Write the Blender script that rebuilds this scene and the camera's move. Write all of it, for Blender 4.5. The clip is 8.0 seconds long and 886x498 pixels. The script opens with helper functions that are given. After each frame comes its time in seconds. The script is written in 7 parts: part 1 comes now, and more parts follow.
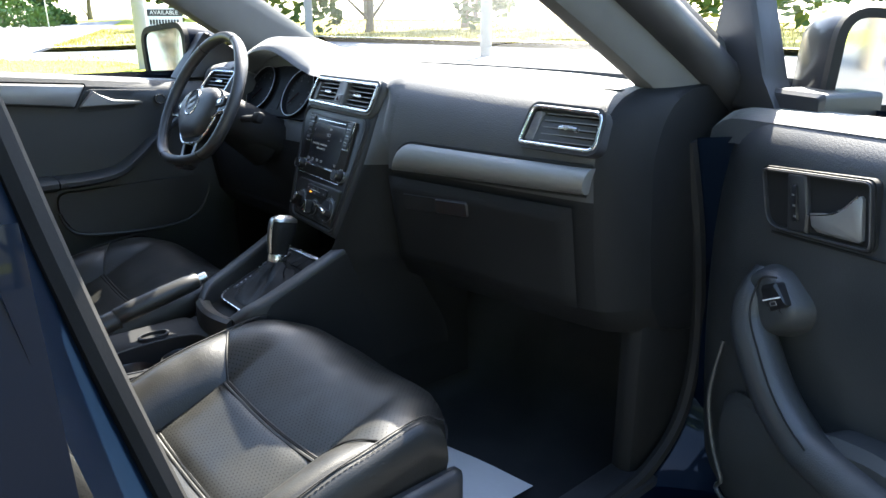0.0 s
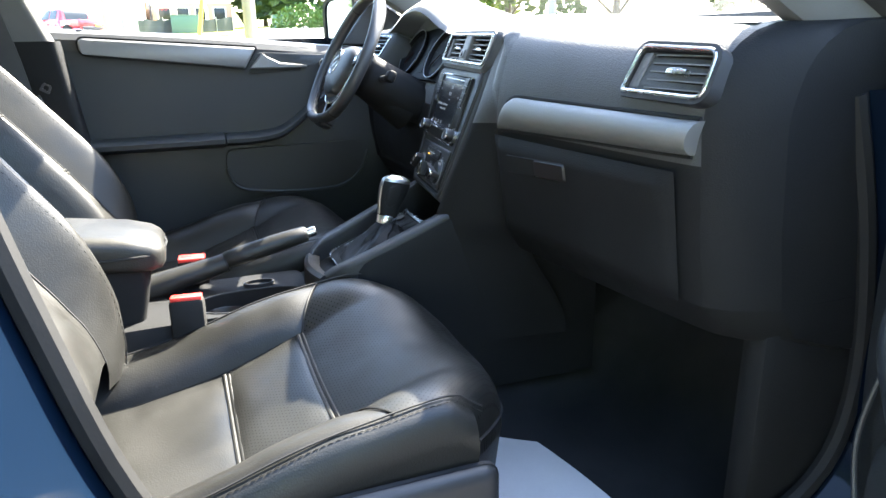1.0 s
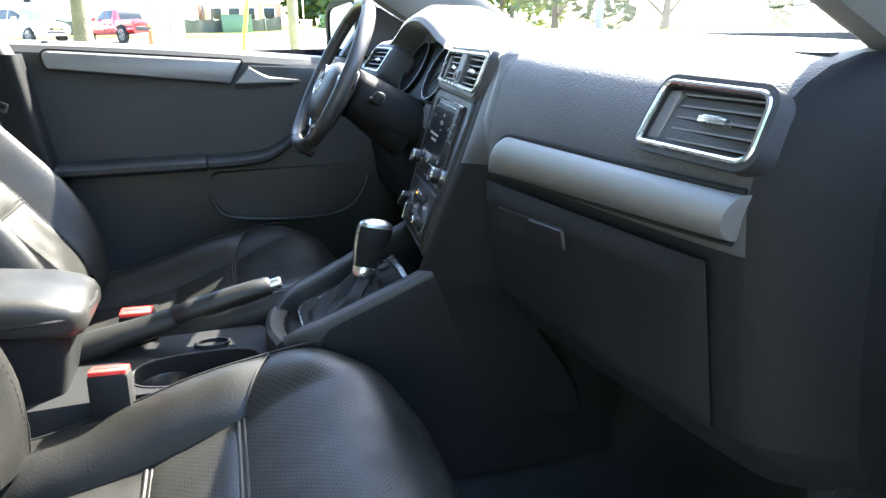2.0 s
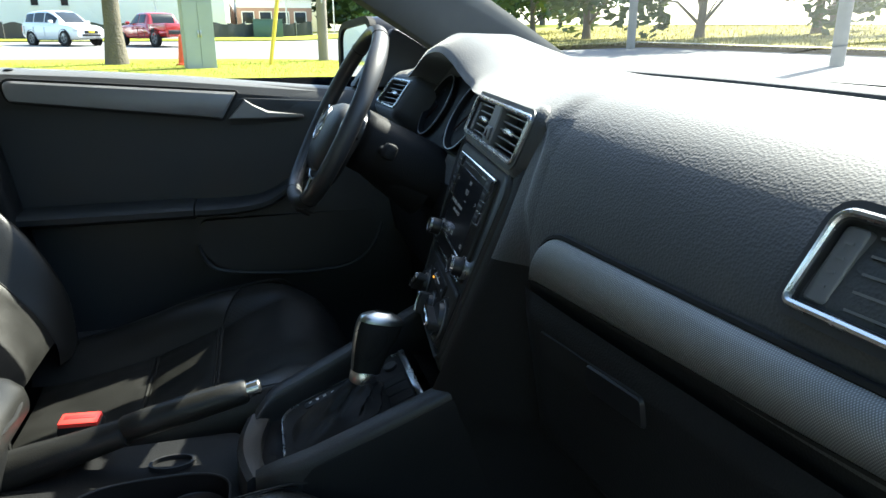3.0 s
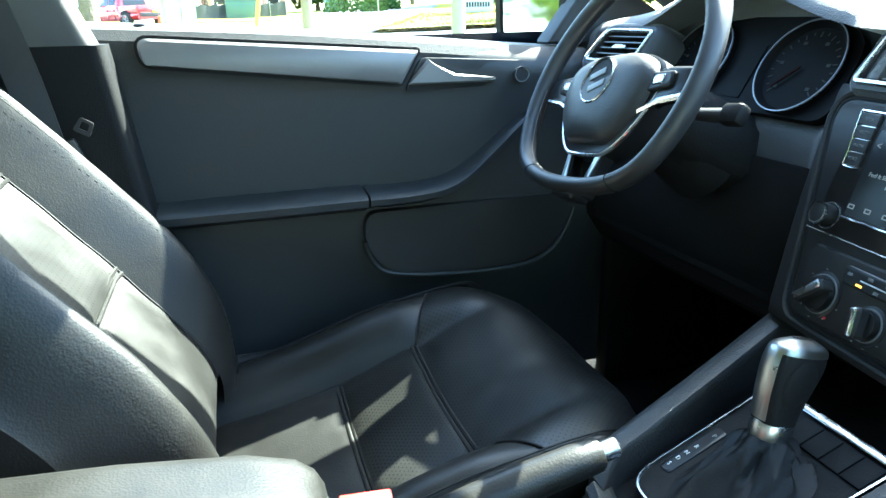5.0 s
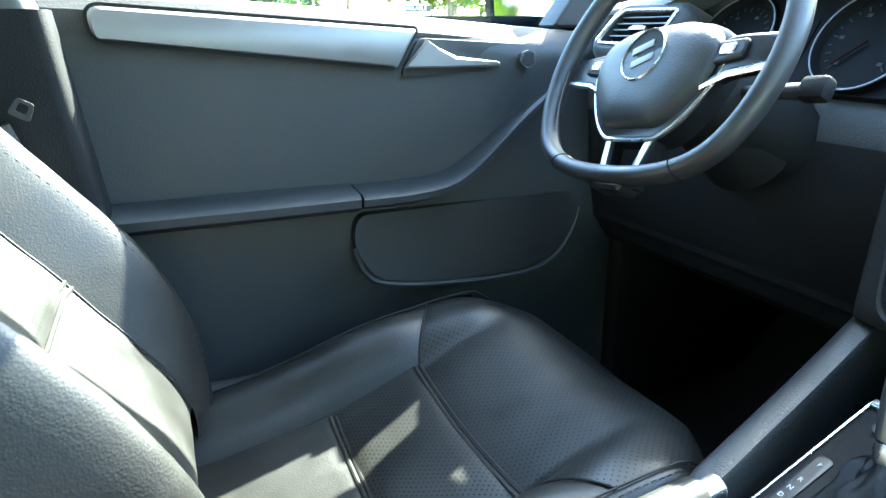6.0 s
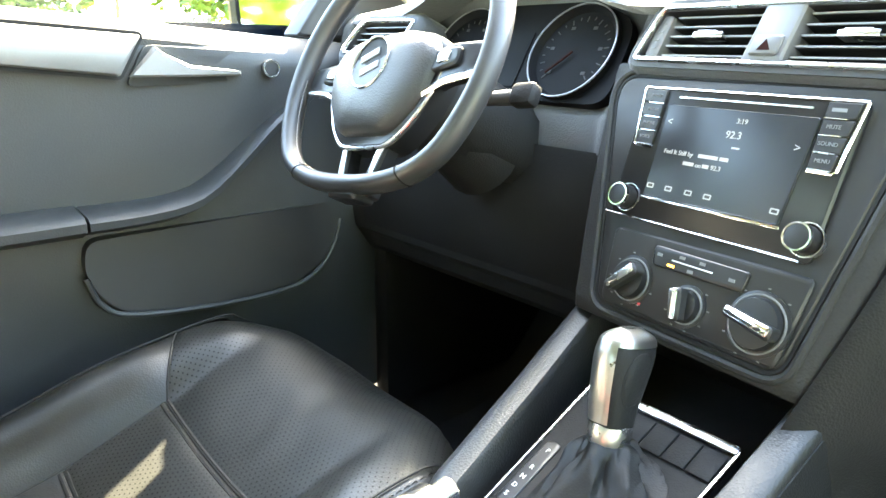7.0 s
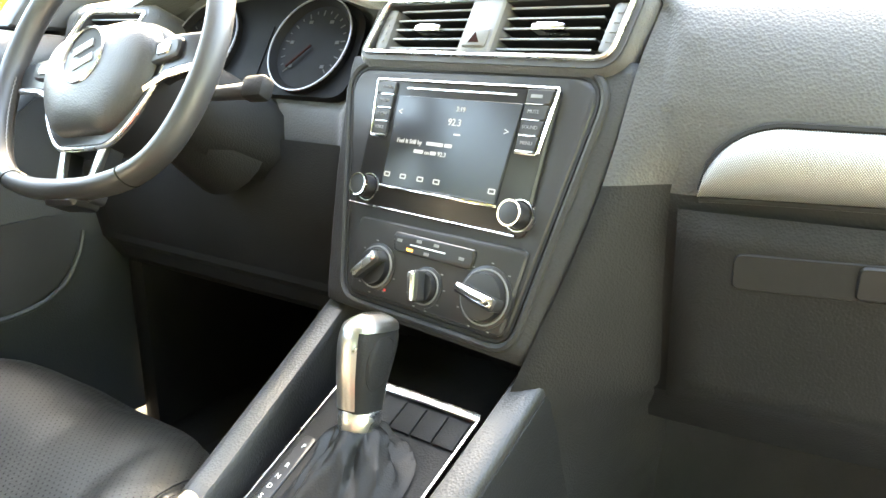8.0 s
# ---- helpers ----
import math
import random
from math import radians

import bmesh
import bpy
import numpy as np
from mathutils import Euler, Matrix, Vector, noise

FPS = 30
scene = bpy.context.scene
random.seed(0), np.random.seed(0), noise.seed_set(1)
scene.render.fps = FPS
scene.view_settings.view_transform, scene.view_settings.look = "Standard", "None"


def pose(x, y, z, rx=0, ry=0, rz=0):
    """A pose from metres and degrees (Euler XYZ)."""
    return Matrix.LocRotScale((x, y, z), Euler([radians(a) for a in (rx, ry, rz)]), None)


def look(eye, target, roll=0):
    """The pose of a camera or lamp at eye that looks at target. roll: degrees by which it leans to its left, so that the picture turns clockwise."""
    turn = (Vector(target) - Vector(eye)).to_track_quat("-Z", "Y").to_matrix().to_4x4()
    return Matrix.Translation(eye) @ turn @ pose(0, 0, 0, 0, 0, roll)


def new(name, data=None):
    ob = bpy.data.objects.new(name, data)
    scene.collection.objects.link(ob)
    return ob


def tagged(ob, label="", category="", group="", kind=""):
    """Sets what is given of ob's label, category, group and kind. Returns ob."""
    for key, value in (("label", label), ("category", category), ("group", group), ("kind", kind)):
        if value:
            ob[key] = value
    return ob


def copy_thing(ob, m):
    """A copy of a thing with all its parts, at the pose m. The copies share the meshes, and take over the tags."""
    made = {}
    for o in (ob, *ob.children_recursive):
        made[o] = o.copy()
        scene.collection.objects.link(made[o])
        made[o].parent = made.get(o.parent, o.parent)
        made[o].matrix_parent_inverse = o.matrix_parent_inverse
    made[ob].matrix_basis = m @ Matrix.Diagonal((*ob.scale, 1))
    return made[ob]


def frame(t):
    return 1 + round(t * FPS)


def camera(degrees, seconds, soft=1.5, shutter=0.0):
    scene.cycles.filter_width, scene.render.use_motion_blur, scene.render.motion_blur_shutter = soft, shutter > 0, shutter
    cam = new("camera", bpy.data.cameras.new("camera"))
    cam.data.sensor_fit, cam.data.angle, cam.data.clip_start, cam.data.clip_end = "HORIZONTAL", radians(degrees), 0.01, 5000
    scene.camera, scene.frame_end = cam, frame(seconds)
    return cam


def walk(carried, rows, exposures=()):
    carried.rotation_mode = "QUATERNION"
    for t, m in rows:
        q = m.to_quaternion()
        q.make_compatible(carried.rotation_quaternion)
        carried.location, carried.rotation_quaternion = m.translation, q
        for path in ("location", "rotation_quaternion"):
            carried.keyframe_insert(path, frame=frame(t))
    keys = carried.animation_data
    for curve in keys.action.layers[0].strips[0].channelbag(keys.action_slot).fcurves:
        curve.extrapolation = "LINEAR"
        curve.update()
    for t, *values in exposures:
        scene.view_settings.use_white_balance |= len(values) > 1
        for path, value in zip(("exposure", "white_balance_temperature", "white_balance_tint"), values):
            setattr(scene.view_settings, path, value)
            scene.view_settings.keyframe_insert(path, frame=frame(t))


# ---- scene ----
cam = camera(65.9, 8.0)
PATH = [
    (0, (1.2912, -0.7468, 1.1437), (-0.1345, 0.4745, 0.5468), -0.4),
    (0.5, (1.3265, -0.5926, 1.0826), (-0.2665, 0.4010, 0.4847), -0.5),
    (1, (1.3200, -0.4863, 1.0472), (-0.4372, 0.1787, 0.4562), -0.8),
    (1.5, (1.2534, -0.3885, 1.0511), (-0.5457, 0.1595, 0.4650), -0.6),
    (1.7, (1.1997, -0.3581, 1.0600), (-0.5973, 0.1917, 0.4700), -0.7),
    (2.8, (0.8996, -0.2161, 1.1132), (-0.9114, 0.2963, 0.5310), -0.1),
    (3, (0.8457, -0.2223, 1.1230), (-0.9761, 0.2574, 0.5458), -0.2),
    (3.5, (0.7170, -0.2921, 1.1240), (-1.1078, 0.1651, 0.5370), -0.5),
    (4, (0.6036, -0.4355, 1.0895), (-1.2004, 0.1011, 0.5064), -0.1),
    (4.5, (0.5273, -0.5395, 1.0659), (-1.2656, 0.0336, 0.4867), -0.1),
    (4.7, (0.5084, -0.5517, 1.0757), (-1.2858, -0.0269, 0.4542), -1.1),
    (5.8, (0.3164, -0.6447, 1.0235), (-1.4391, -0.0046, 0.4000), -0.9),
    (6, (0.3065, -0.6329, 1.0157), (-1.4324, 0.0719, 0.4168), -0.5),
    (6.5, (0.3175, -0.5755, 1.0048), (-1.3095, 0.3796, 0.4375), 0.1),
    (7, (0.3209, -0.5590, 1.0068), (-1.1451, 0.6321, 0.4453), 0.4),
    (7.5, (0.3363, -0.5406, 1.0068), (-0.9432, 0.8488, 0.4463), 0.4),
    (8, (0.3628, -0.5212, 0.9989), (-0.6852, 1.0517, 0.4453), 0.7),
]
walk(cam, [(t, look(eye, target, roll)) for t, eye, target, roll in PATH],
     [(0, 4.2, 6200, 8), (0.5, 4.6, 6300, 8), (1, 4.95, 6250, 8), (1.7, 5.0, 6200, 8), (2.8, 3.55, 6000, 2), (3.5, 2.45, 6100, -4), (4, 3.1, 5850, -8), (4.5, 4.2, 5650, -9), (5.8, 5.5, 5550, -8), (6.5, 6.3, 6700, -3), (7, 6.8, 7600, 1), (8, 7.0, 9000, 5)])
# ---- light ----
SUN_AZ, SUN_EL = -28.0, 46.0      # degrees east of straight ahead, above the horizon
world = bpy.data.worlds.new("sky")
scene.world = world
world.use_nodes = True
wn = world.node_tree
wn.nodes.clear()
sky = wn.nodes.new("ShaderNodeTexSky")
sky.sky_type = "NISHITA"
sky.sun_disc = False
sky.sun_elevation = radians(SUN_EL)
sky.sun_rotation = radians(SUN_AZ)
sky.air_density, sky.dust_density = 1.0, 2.0
wbg = wn.nodes.new("ShaderNodeBackground")
wbg.inputs["Strength"].default_value = 0.085
wout = wn.nodes.new("ShaderNodeOutputWorld")
wn.links.new(sky.outputs[0], wbg.inputs[0])
wn.links.new(wbg.outputs[0], wout.inputs[0])

sun_data = bpy.data.lights.new("sun", "SUN")
sun_data.energy, sun_data.angle, sun_data.color = 3.3, radians(0.55), (1.0, 0.91, 0.77)
sun = new("sun", sun_data)
_a, _e = radians(SUN_AZ), radians(SUN_EL)
sun.matrix_basis = look((10 * math.sin(_a) * math.cos(_e), 10 * math.cos(_a) * math.cos(_e), 10 * math.sin(_e) + 1), (0, 0, 1))
# ---- materials ----
def material(name):
    m = bpy.data.materials.new(name)
    m.use_nodes = True
    nt = m.node_tree
    return m, nt, nt.nodes["Principled BSDF"]


def link(nt, a, b):
    nt.links.new(a, b)


def node(nt, kind, **values):
    n = nt.nodes.new(kind)
    for k, v in values.items():
        n.inputs[k.replace("_", " ")].default_value = v
    return n


def coords(nt):
    return nt.nodes.new("ShaderNodeTexCoord").outputs["Object"]


def mixed(nt, fac, a, b):
    mx = nt.nodes.new("ShaderNodeMix")
    mx.data_type = "RGBA"
    mx.inputs["A"].default_value = (*a, 1)
    mx.inputs["B"].default_value = (*b, 1)
    link(nt, fac, mx.inputs["Factor"])
    return mx.outputs["Result"]


def ramp(nt, src, lo, hi):
    r = nt.nodes.new("ShaderNodeMapRange")
    r.inputs["From Min"].default_value, r.inputs["From Max"].default_value = lo, hi
    link(nt, src, r.inputs["Value"])
    return r.outputs["Result"]


def surface(name, dark, light, rough=0.5, metal=0.0, grain=400, bump=0.15, dist=0.0006, patch=6, rough_var=0.12, coat=0.0, spec=0.5, voronoi=False):
    """A surface with colour that varies at two scales, a fine relief and a rough map."""
    m, nt, b = material(name)
    co = coords(nt)
    big = node(nt, "ShaderNodeTexNoise", Scale=patch, Detail=4.0, Roughness=0.6)
    link(nt, co, big.inputs["Vector"])
    if voronoi:
        fine = node(nt, "ShaderNodeTexVoronoi", Scale=grain)
        fine_out = fine.outputs["Distance"]
    else:
        fine = node(nt, "ShaderNodeTexNoise", Scale=grain, Detail=3.0)
        fine_out = fine.outputs["Fac"]
    link(nt, co, fine.inputs["Vector"])
    add = nt.nodes.new("ShaderNodeMath")
    add.operation = "MULTIPLY_ADD"
    add.inputs[1].default_value = 0.35
    link(nt, fine_out, add.inputs[0])
    link(nt, ramp(nt, big.outputs["Fac"], 0.2, 0.95), add.inputs[2])
    link(nt, mixed(nt, add.outputs[0], dark, light), b.inputs["Base Color"])
    rg = nt.nodes.new("ShaderNodeMapRange")
    rg.inputs["From Min"].default_value, rg.inputs["From Max"].default_value = 0.3, 0.7
    rg.inputs["To Min"].default_value, rg.inputs["To Max"].default_value = max(0.02, rough - rough_var), min(1.0, rough + rough_var)
    link(nt, big.outputs["Fac"], rg.inputs["Value"])
    link(nt, rg.outputs["Result"], b.inputs["Roughness"])
    b.inputs["Metallic"].default_value = metal
    b.inputs["Coat Weight"].default_value = coat
    b.inputs["Specular IOR Level"].default_value = spec
    if bump:
        bp = node(nt, "ShaderNodeBump", Strength=bump, Distance=dist)
        link(nt, fine_out, bp.inputs["Height"])
        link(nt, bp.outputs[0], b.inputs["Normal"])
    return m


def plain(name, color, rough=0.4, metal=0.0, coat=0.0, spec=0.5):
    """A small, even surface: chrome, gloss plastic, print."""
    return surface(name, tuple(c * 0.92 for c in color), color, rough, metal, grain=900, bump=0.03, dist=0.0002, patch=25, rough_var=0.04, coat=coat, spec=spec)


def glowing(name, color, strength):
    m, nt, b = material(name)
    b.inputs["Base Color"].default_value = (*[c * 0.2 for c in color], 1)
    b.inputs["Emission Color"].default_value = (*color, 1)
    b.inputs["Emission Strength"].default_value = strength
    return m


def perforated(name, dark, light, rough):
    """Leather with rows of small punched holes."""
    m = surface(name, dark, light, rough, grain=420, bump=0.2, dist=0.0007, patch=9, voronoi=True)
    nt = m.node_tree
    b = nt.nodes["Principled BSDF"]
    co = coords(nt)
    vo = node(nt, "ShaderNodeTexVoronoi", Scale=160.0, Randomness=0.0)
    mp = nt.nodes.new("ShaderNodeMapping")
    mp.inputs["Scale"].default_value = (1, 1, 0.001)
    mp.inputs["Rotation"].default_value = (0, 0, radians(45))
    link(nt, co, mp.inputs["Vector"])
    link(nt, mp.outputs[0], vo.inputs["Vector"])
    hole = ramp(nt, vo.outputs["Distance"], 0.13, 0.20)
    src = b.inputs["Base Color"].links[0].from_socket
    mx = nt.nodes.new("ShaderNodeMix")
    mx.data_type = "RGBA"
    mx.inputs["A"].default_value = (0.004, 0.004, 0.004, 1)
    link(nt, hole, mx.inputs["Factor"])
    link(nt, src, mx.inputs["B"])
    link(nt, mx.outputs["Result"], b.inputs["Base Color"])
    half_ = nt.nodes.new("ShaderNodeMath")
    half_.operation = "MULTIPLY"
    half_.inputs[1].default_value = 0.40
    link(nt, hole, half_.inputs[0])
    link(nt, half_.outputs[0], b.inputs["Specular IOR Level"])
    return m


def woven(name, a, bcol, scale):
    """A fine diagonal weave, as on the decor strip."""
    m, nt, b = material(name)
    co = coords(nt)
    outs = []
    for turn in (38, -38):
        mp = nt.nodes.new("ShaderNodeMapping")
        mp.inputs["Rotation"].default_value = (0, radians(turn), 0)
        link(nt, co, mp.inputs["Vector"])
        w = node(nt, "ShaderNodeTexWave", Scale=scale, Distortion=0.0)
        w.bands_direction = "X"
        link(nt, mp.outputs[0], w.inputs["Vector"])
        outs.append(w.outputs["Fac"])
    mul = nt.nodes.new("ShaderNodeMath")
    mul.operation = "MULTIPLY"
    link(nt, outs[0], mul.inputs[0])
    link(nt, outs[1], mul.inputs[1])
    link(nt, mixed(nt, mul.outputs[0], a, bcol), b.inputs["Base Color"])
    bp = node(nt, "ShaderNodeBump", Strength=0.5, Distance=0.0006)
    link(nt, mul.outputs[0], bp.inputs["Height"])
    link(nt, bp.outputs[0], b.inputs["Normal"])
    b.inputs["Roughness"].default_value = 0.42
    b.inputs["Metallic"].default_value = 0.55
    return m


def glass(name, tint, gloss=0.9):
    m = bpy.data.materials.new(name)
    m.use_nodes = True
    nt = m.node_tree
    nt.nodes.clear()
    out = nt.nodes.new("ShaderNodeOutputMaterial")
    tr = nt.nodes.new("ShaderNodeBsdfTransparent")
    tr.inputs[0].default_value = (*tint, 1)
    gl = nt.nodes.new("ShaderNodeBsdfGlossy")
    gl.inputs["Roughness"].default_value = 0.02
    gl.inputs["Color"].default_value = (gloss, gloss, gloss, 1)
    lw = nt.nodes.new("ShaderNodeLayerWeight")
    pw = nt.nodes.new("ShaderNodeMath")
    pw.operation = "POWER"
    pw.inputs[1].default_value = 5.0
    link(nt, lw.outputs["Facing"], pw.inputs[0])
    fr = nt.nodes.new("ShaderNodeMath")
    fr.operation = "MULTIPLY_ADD"
    fr.inputs[1].default_value, fr.inputs[2].default_value = 0.9, 0.05
    link(nt, pw.outputs[0], fr.inputs[0])
    mx = nt.nodes.new("ShaderNodeMixShader")
    link(nt, fr.outputs[0], mx.inputs[0])
    link(nt, tr.outputs[0], mx.inputs[1])
    link(nt, gl.outputs[0], mx.inputs[2])
    link(nt, mx.outputs[0], out.inputs[0])
    return m


M = {}
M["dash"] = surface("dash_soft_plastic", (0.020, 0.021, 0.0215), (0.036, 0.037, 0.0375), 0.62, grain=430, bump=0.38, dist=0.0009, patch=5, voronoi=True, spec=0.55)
_d = M["dash"].node_tree.nodes["Principled BSDF"]
_d.inputs["Sheen Weight"].default_value, _d.inputs["Sheen Roughness"].default_value = 0.35, 0.4
# hard plastic, set very dark to hold the shade low in the cabin
M["lower"] = surface("hard_plastic_with_shade", (0.006, 0.0062, 0.0066), (0.0105, 0.0108, 0.0112), 0.62, grain=480, bump=0.3, dist=0.0008, patch=5, voronoi=True, spec=0.16)
M["stackside"] = surface("stack_side_plastic", (0.013, 0.0132, 0.0135), (0.022, 0.0222, 0.0225), 0.62, grain=440, bump=0.35, dist=0.0008, patch=5, voronoi=True, spec=0.3)
M["rail"] = surface("grained_rail_plastic", (0.0085, 0.0088, 0.009), (0.0155, 0.0158, 0.016), 0.5, grain=420, bump=0.35, dist=0.0009, patch=5, voronoi=True, spec=0.5)
M["hard"] = surface("hard_black_plastic", (0.014, 0.014, 0.015), (0.026, 0.026, 0.028), 0.5, grain=700, bump=0.2, dist=0.0005, patch=7)
M["satin"] = surface("satin_black_panel", (0.013, 0.013, 0.0135), (0.021, 0.021, 0.0218), 0.45, grain=900, bump=0.06, patch=10, spec=0.3)
M["gloss"] = plain("gloss_black_plastic", (0.011, 0.011, 0.012), 0.34, spec=0.35)
M["leather"] = surface("black_leather", (0.0072, 0.0072, 0.0066), (0.0126, 0.0125, 0.0113), 0.44, grain=430, bump=0.22, dist=0.0008, patch=9, voronoi=True, spec=0.37)
M["perf"] = perforated("perforated_black_leather", (0.0072, 0.0074, 0.0068), (0.0126, 0.0127, 0.0115), 0.43)
M["hubskin"] = surface("grained_hub_skin", (0.016, 0.016, 0.0165), (0.028, 0.028, 0.0285), 0.5, grain=520, bump=0.3, dist=0.0007, patch=8, voronoi=True, spec=0.5)
M["rimleather"] = surface("wheel_leather", (0.014, 0.014, 0.0145), (0.026, 0.026, 0.0265), 0.44, grain=600, bump=0.25, dist=0.0005, patch=14)
M["thread"] = plain("seat_thread", (0.012, 0.012, 0.011), 0.9, spec=0.1)
M["piping"] = surface("leather_piping", (0.010, 0.010, 0.010), (0.018, 0.018, 0.018), 0.6, grain=500, bump=0.2, spec=0.2)
M["chrome"] = plain("chrome", (0.78, 0.78, 0.79), 0.10, metal=1.0)
M["satinchrome"] = plain("satin_chrome", (0.62, 0.62, 0.62), 0.26, metal=1.0)
M["knobsilver"] = plain("satin_silver_knob", (0.46, 0.46, 0.45), 0.3, metal=1.0)
M["silver"] = surface("silver_paint_trim", (0.14, 0.138, 0.133), (0.20, 0.197, 0.192), 0.46, metal=0.4, grain=600, bump=0.05, patch=12)
M["decor"] = woven("woven_silver_decor", (0.13, 0.13, 0.125), (0.36, 0.355, 0.34), 230)
M["door"] = surface("door_vinyl", (0.015, 0.0172, 0.0187), (0.025, 0.0272, 0.0292), 0.52, grain=450, bump=0.25, dist=0.0008, patch=6, voronoi=True)
M["carpet"] = surface("black_carpet", (0.018, 0.018, 0.019), (0.042, 0.042, 0.044), 0.95, grain=900, bump=0.9, dist=0.003, patch=8, spec=0.1)
M["head"] = surface("grey_headliner", (0.40, 0.39, 0.37), (0.50, 0.49, 0.46), 0.9, grain=900, bump=0.3, patch=6, spec=0.1)
M["pillar"] = surface("grey_pillar_trim", (0.07, 0.07, 0.07), (0.105, 0.105, 0.102), 0.7, grain=600, bump=0.3, patch=8, spec=0.2)
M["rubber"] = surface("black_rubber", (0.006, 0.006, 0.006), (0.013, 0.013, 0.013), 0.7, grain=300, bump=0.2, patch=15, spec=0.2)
M["blue"] = surface("blue_metallic_paint", (0.0009, 0.0033, 0.0088), (0.0015, 0.0052, 0.0130), 0.42, metal=0.1, grain=2500, bump=0.0, patch=4, rough_var=0.04, coat=0.2, spec=0.06)
M["red"] = plain("red_release_button", (0.70, 0.045, 0.035), 0.35)
M["darkred"] = plain("dark_red_slot", (0.30, 0.020, 0.018), 0.5)
M["paper"] = surface("white_paper_mat", (0.56, 0.52, 0.50), (0.66, 0.62, 0.60), 0.75, grain=160, bump=0.25, dist=0.001, patch=5, spec=0.2)
M["print"] = plain("white_print", (0.62, 0.62, 0.62), 0.6)
M["dimprint"] = plain("grey_print", (0.13, 0.13, 0.13), 0.6)
M["ventgrey"] = plain("satin_grey_vent_plastic", (0.12, 0.12, 0.123), 0.36)
M["dialring"] = plain("satin_dial_ring", (0.30, 0.30, 0.31), 0.35, metal=0.7)
M["dialmark"] = plain("dim_dial_mark", (0.05, 0.05, 0.05), 0.7, spec=0.1)
M["dialface"] = plain("dark_dial_face", (0.0045, 0.0045, 0.005), 0.6, spec=0.08)
M["needle"] = plain("dull_red_needle", (0.018, 0.006, 0.005), 0.8, spec=0.05)
M["amber"] = glowing("amber_light", (1.0, 0.42, 0.05), 0.2)
M["redmark"] = plain("red_print", (0.5, 0.03, 0.03), 0.6)
M["screen"] = plain("dark_screen_glass", (0.014, 0.015, 0.017), 0.22, spec=0.35)
M["screentext"] = glowing("screen_text", (0.8, 0.83, 0.85), 0.0055)
M["glass"] = glass("clear_glass", (0.93, 0.95, 0.94))
M["mirror"] = plain("mirror_glass", (0.86, 0.87, 0.88), 0.02, metal=1.0)
M["boot"] = surface("gaiter_leather", (0.005, 0.005, 0.005), (0.010, 0.010, 0.010), 0.5, spec=0.18, grain=500, bump=0.15, dist=0.001, patch=20, voronoi=True)
M["belt"] = surface("grey_webbing", (0.03, 0.03, 0.03), (0.06, 0.06, 0.06), 0.8, grain=700, bump=0.5, patch=30)
M["steel"] = plain("bare_steel", (0.55, 0.55, 0.56), 0.3, metal=1.0)
# ---- building helpers ----
SPOT = {}


def thing(name, at, label="", category="", group="", kind=""):
    """A top-level thing: an Empty at its base that carries its parts."""
    ob = new(name)
    ob.empty_display_size = 0.05
    ob.location = at
    SPOT[ob.name] = Vector(at)
    return tagged(ob, label, category, group, kind)


def part(name, bm, mat, parent, label="", smooth=True, sharp=38, kind=""):
    """Links a bmesh, drawn in world coordinates, as one mesh under a thing or a part."""
    me = bpy.data.meshes.new(name)
    bmesh.ops.recalc_face_normals(bm, faces=bm.faces)
    bm.to_mesh(me)
    bm.free()
    return meshed(name, me, mat, parent, label, smooth, sharp, kind)


def meshed(name, me, mat, parent, label="", smooth=True, sharp=38, kind=""):
    me.materials.append(mat)
    if smooth:
        me.polygons.foreach_set("use_smooth", [True] * len(me.polygons))
        me.set_sharp_from_angle(angle=radians(sharp))
    ob = new(name, me)
    if parent is not None:
        ob.parent = parent
        if parent.name in SPOT:
            ob.matrix_parent_inverse = Matrix.Translation(-SPOT[parent.name])
    return tagged(ob, label, kind=kind)


def grid(fn, nu, nv, bm=None, close_u=False):
    """A sheet of quads: fn(s, t) for s, t in 0..1."""
    bm = bm or bmesh.new()
    rows = []
    for j in range(nv + 1):
        rows.append([bm.verts.new(fn(i / nu, j / nv)) for i in range(nu if close_u else nu + 1)])
    n = nu
    for j in range(nv):
        for i in range(n):
            k = (i + 1) % len(rows[j]) if close_u else i + 1
            bm.faces.new((rows[j][i], rows[j][k], rows[j + 1][k], rows[j + 1][i]))
    return bm


def loft(rings, bm=None, caps=True):
    """Joins closed rings of equal length."""
    bm = bm or bmesh.new()
    vs = [[bm.verts.new(p) for p in r] for r in rings]
    for a, b in zip(vs, vs[1:]):
        n = len(a)
        for i in range(n):
            k = (i + 1) % n
            bm.faces.new((a[i], a[k], b[k], b[i]))
    if caps:
        bm.faces.new(vs[0][::-1])
        bm.faces.new(vs[-1])
    return bm


def box(x0, x1, y0, y1, z0, z1, bev=0.004, m=None, bm=None, seg=2):
    b = bmesh.new()
    vs = [b.verts.new((x, y, z)) for x in (x0, x1) for y in (y0, y1) for z in (z0, z1)]
    for f in ((0, 1, 3, 2), (4, 6, 7, 5), (0, 4, 5, 1), (2, 3, 7, 6), (0, 2, 6, 4), (1, 5, 7, 3)):
        b.faces.new([vs[i] for i in f])
    bmesh.ops.recalc_face_normals(b, faces=b.faces)
    if bev:
        bmesh.ops.bevel(b, geom=b.edges[:], offset=bev, segments=seg, profile=0.5, affect="EDGES")
    if m is not None:
        b.transform(m)
    return joined(b, bm)


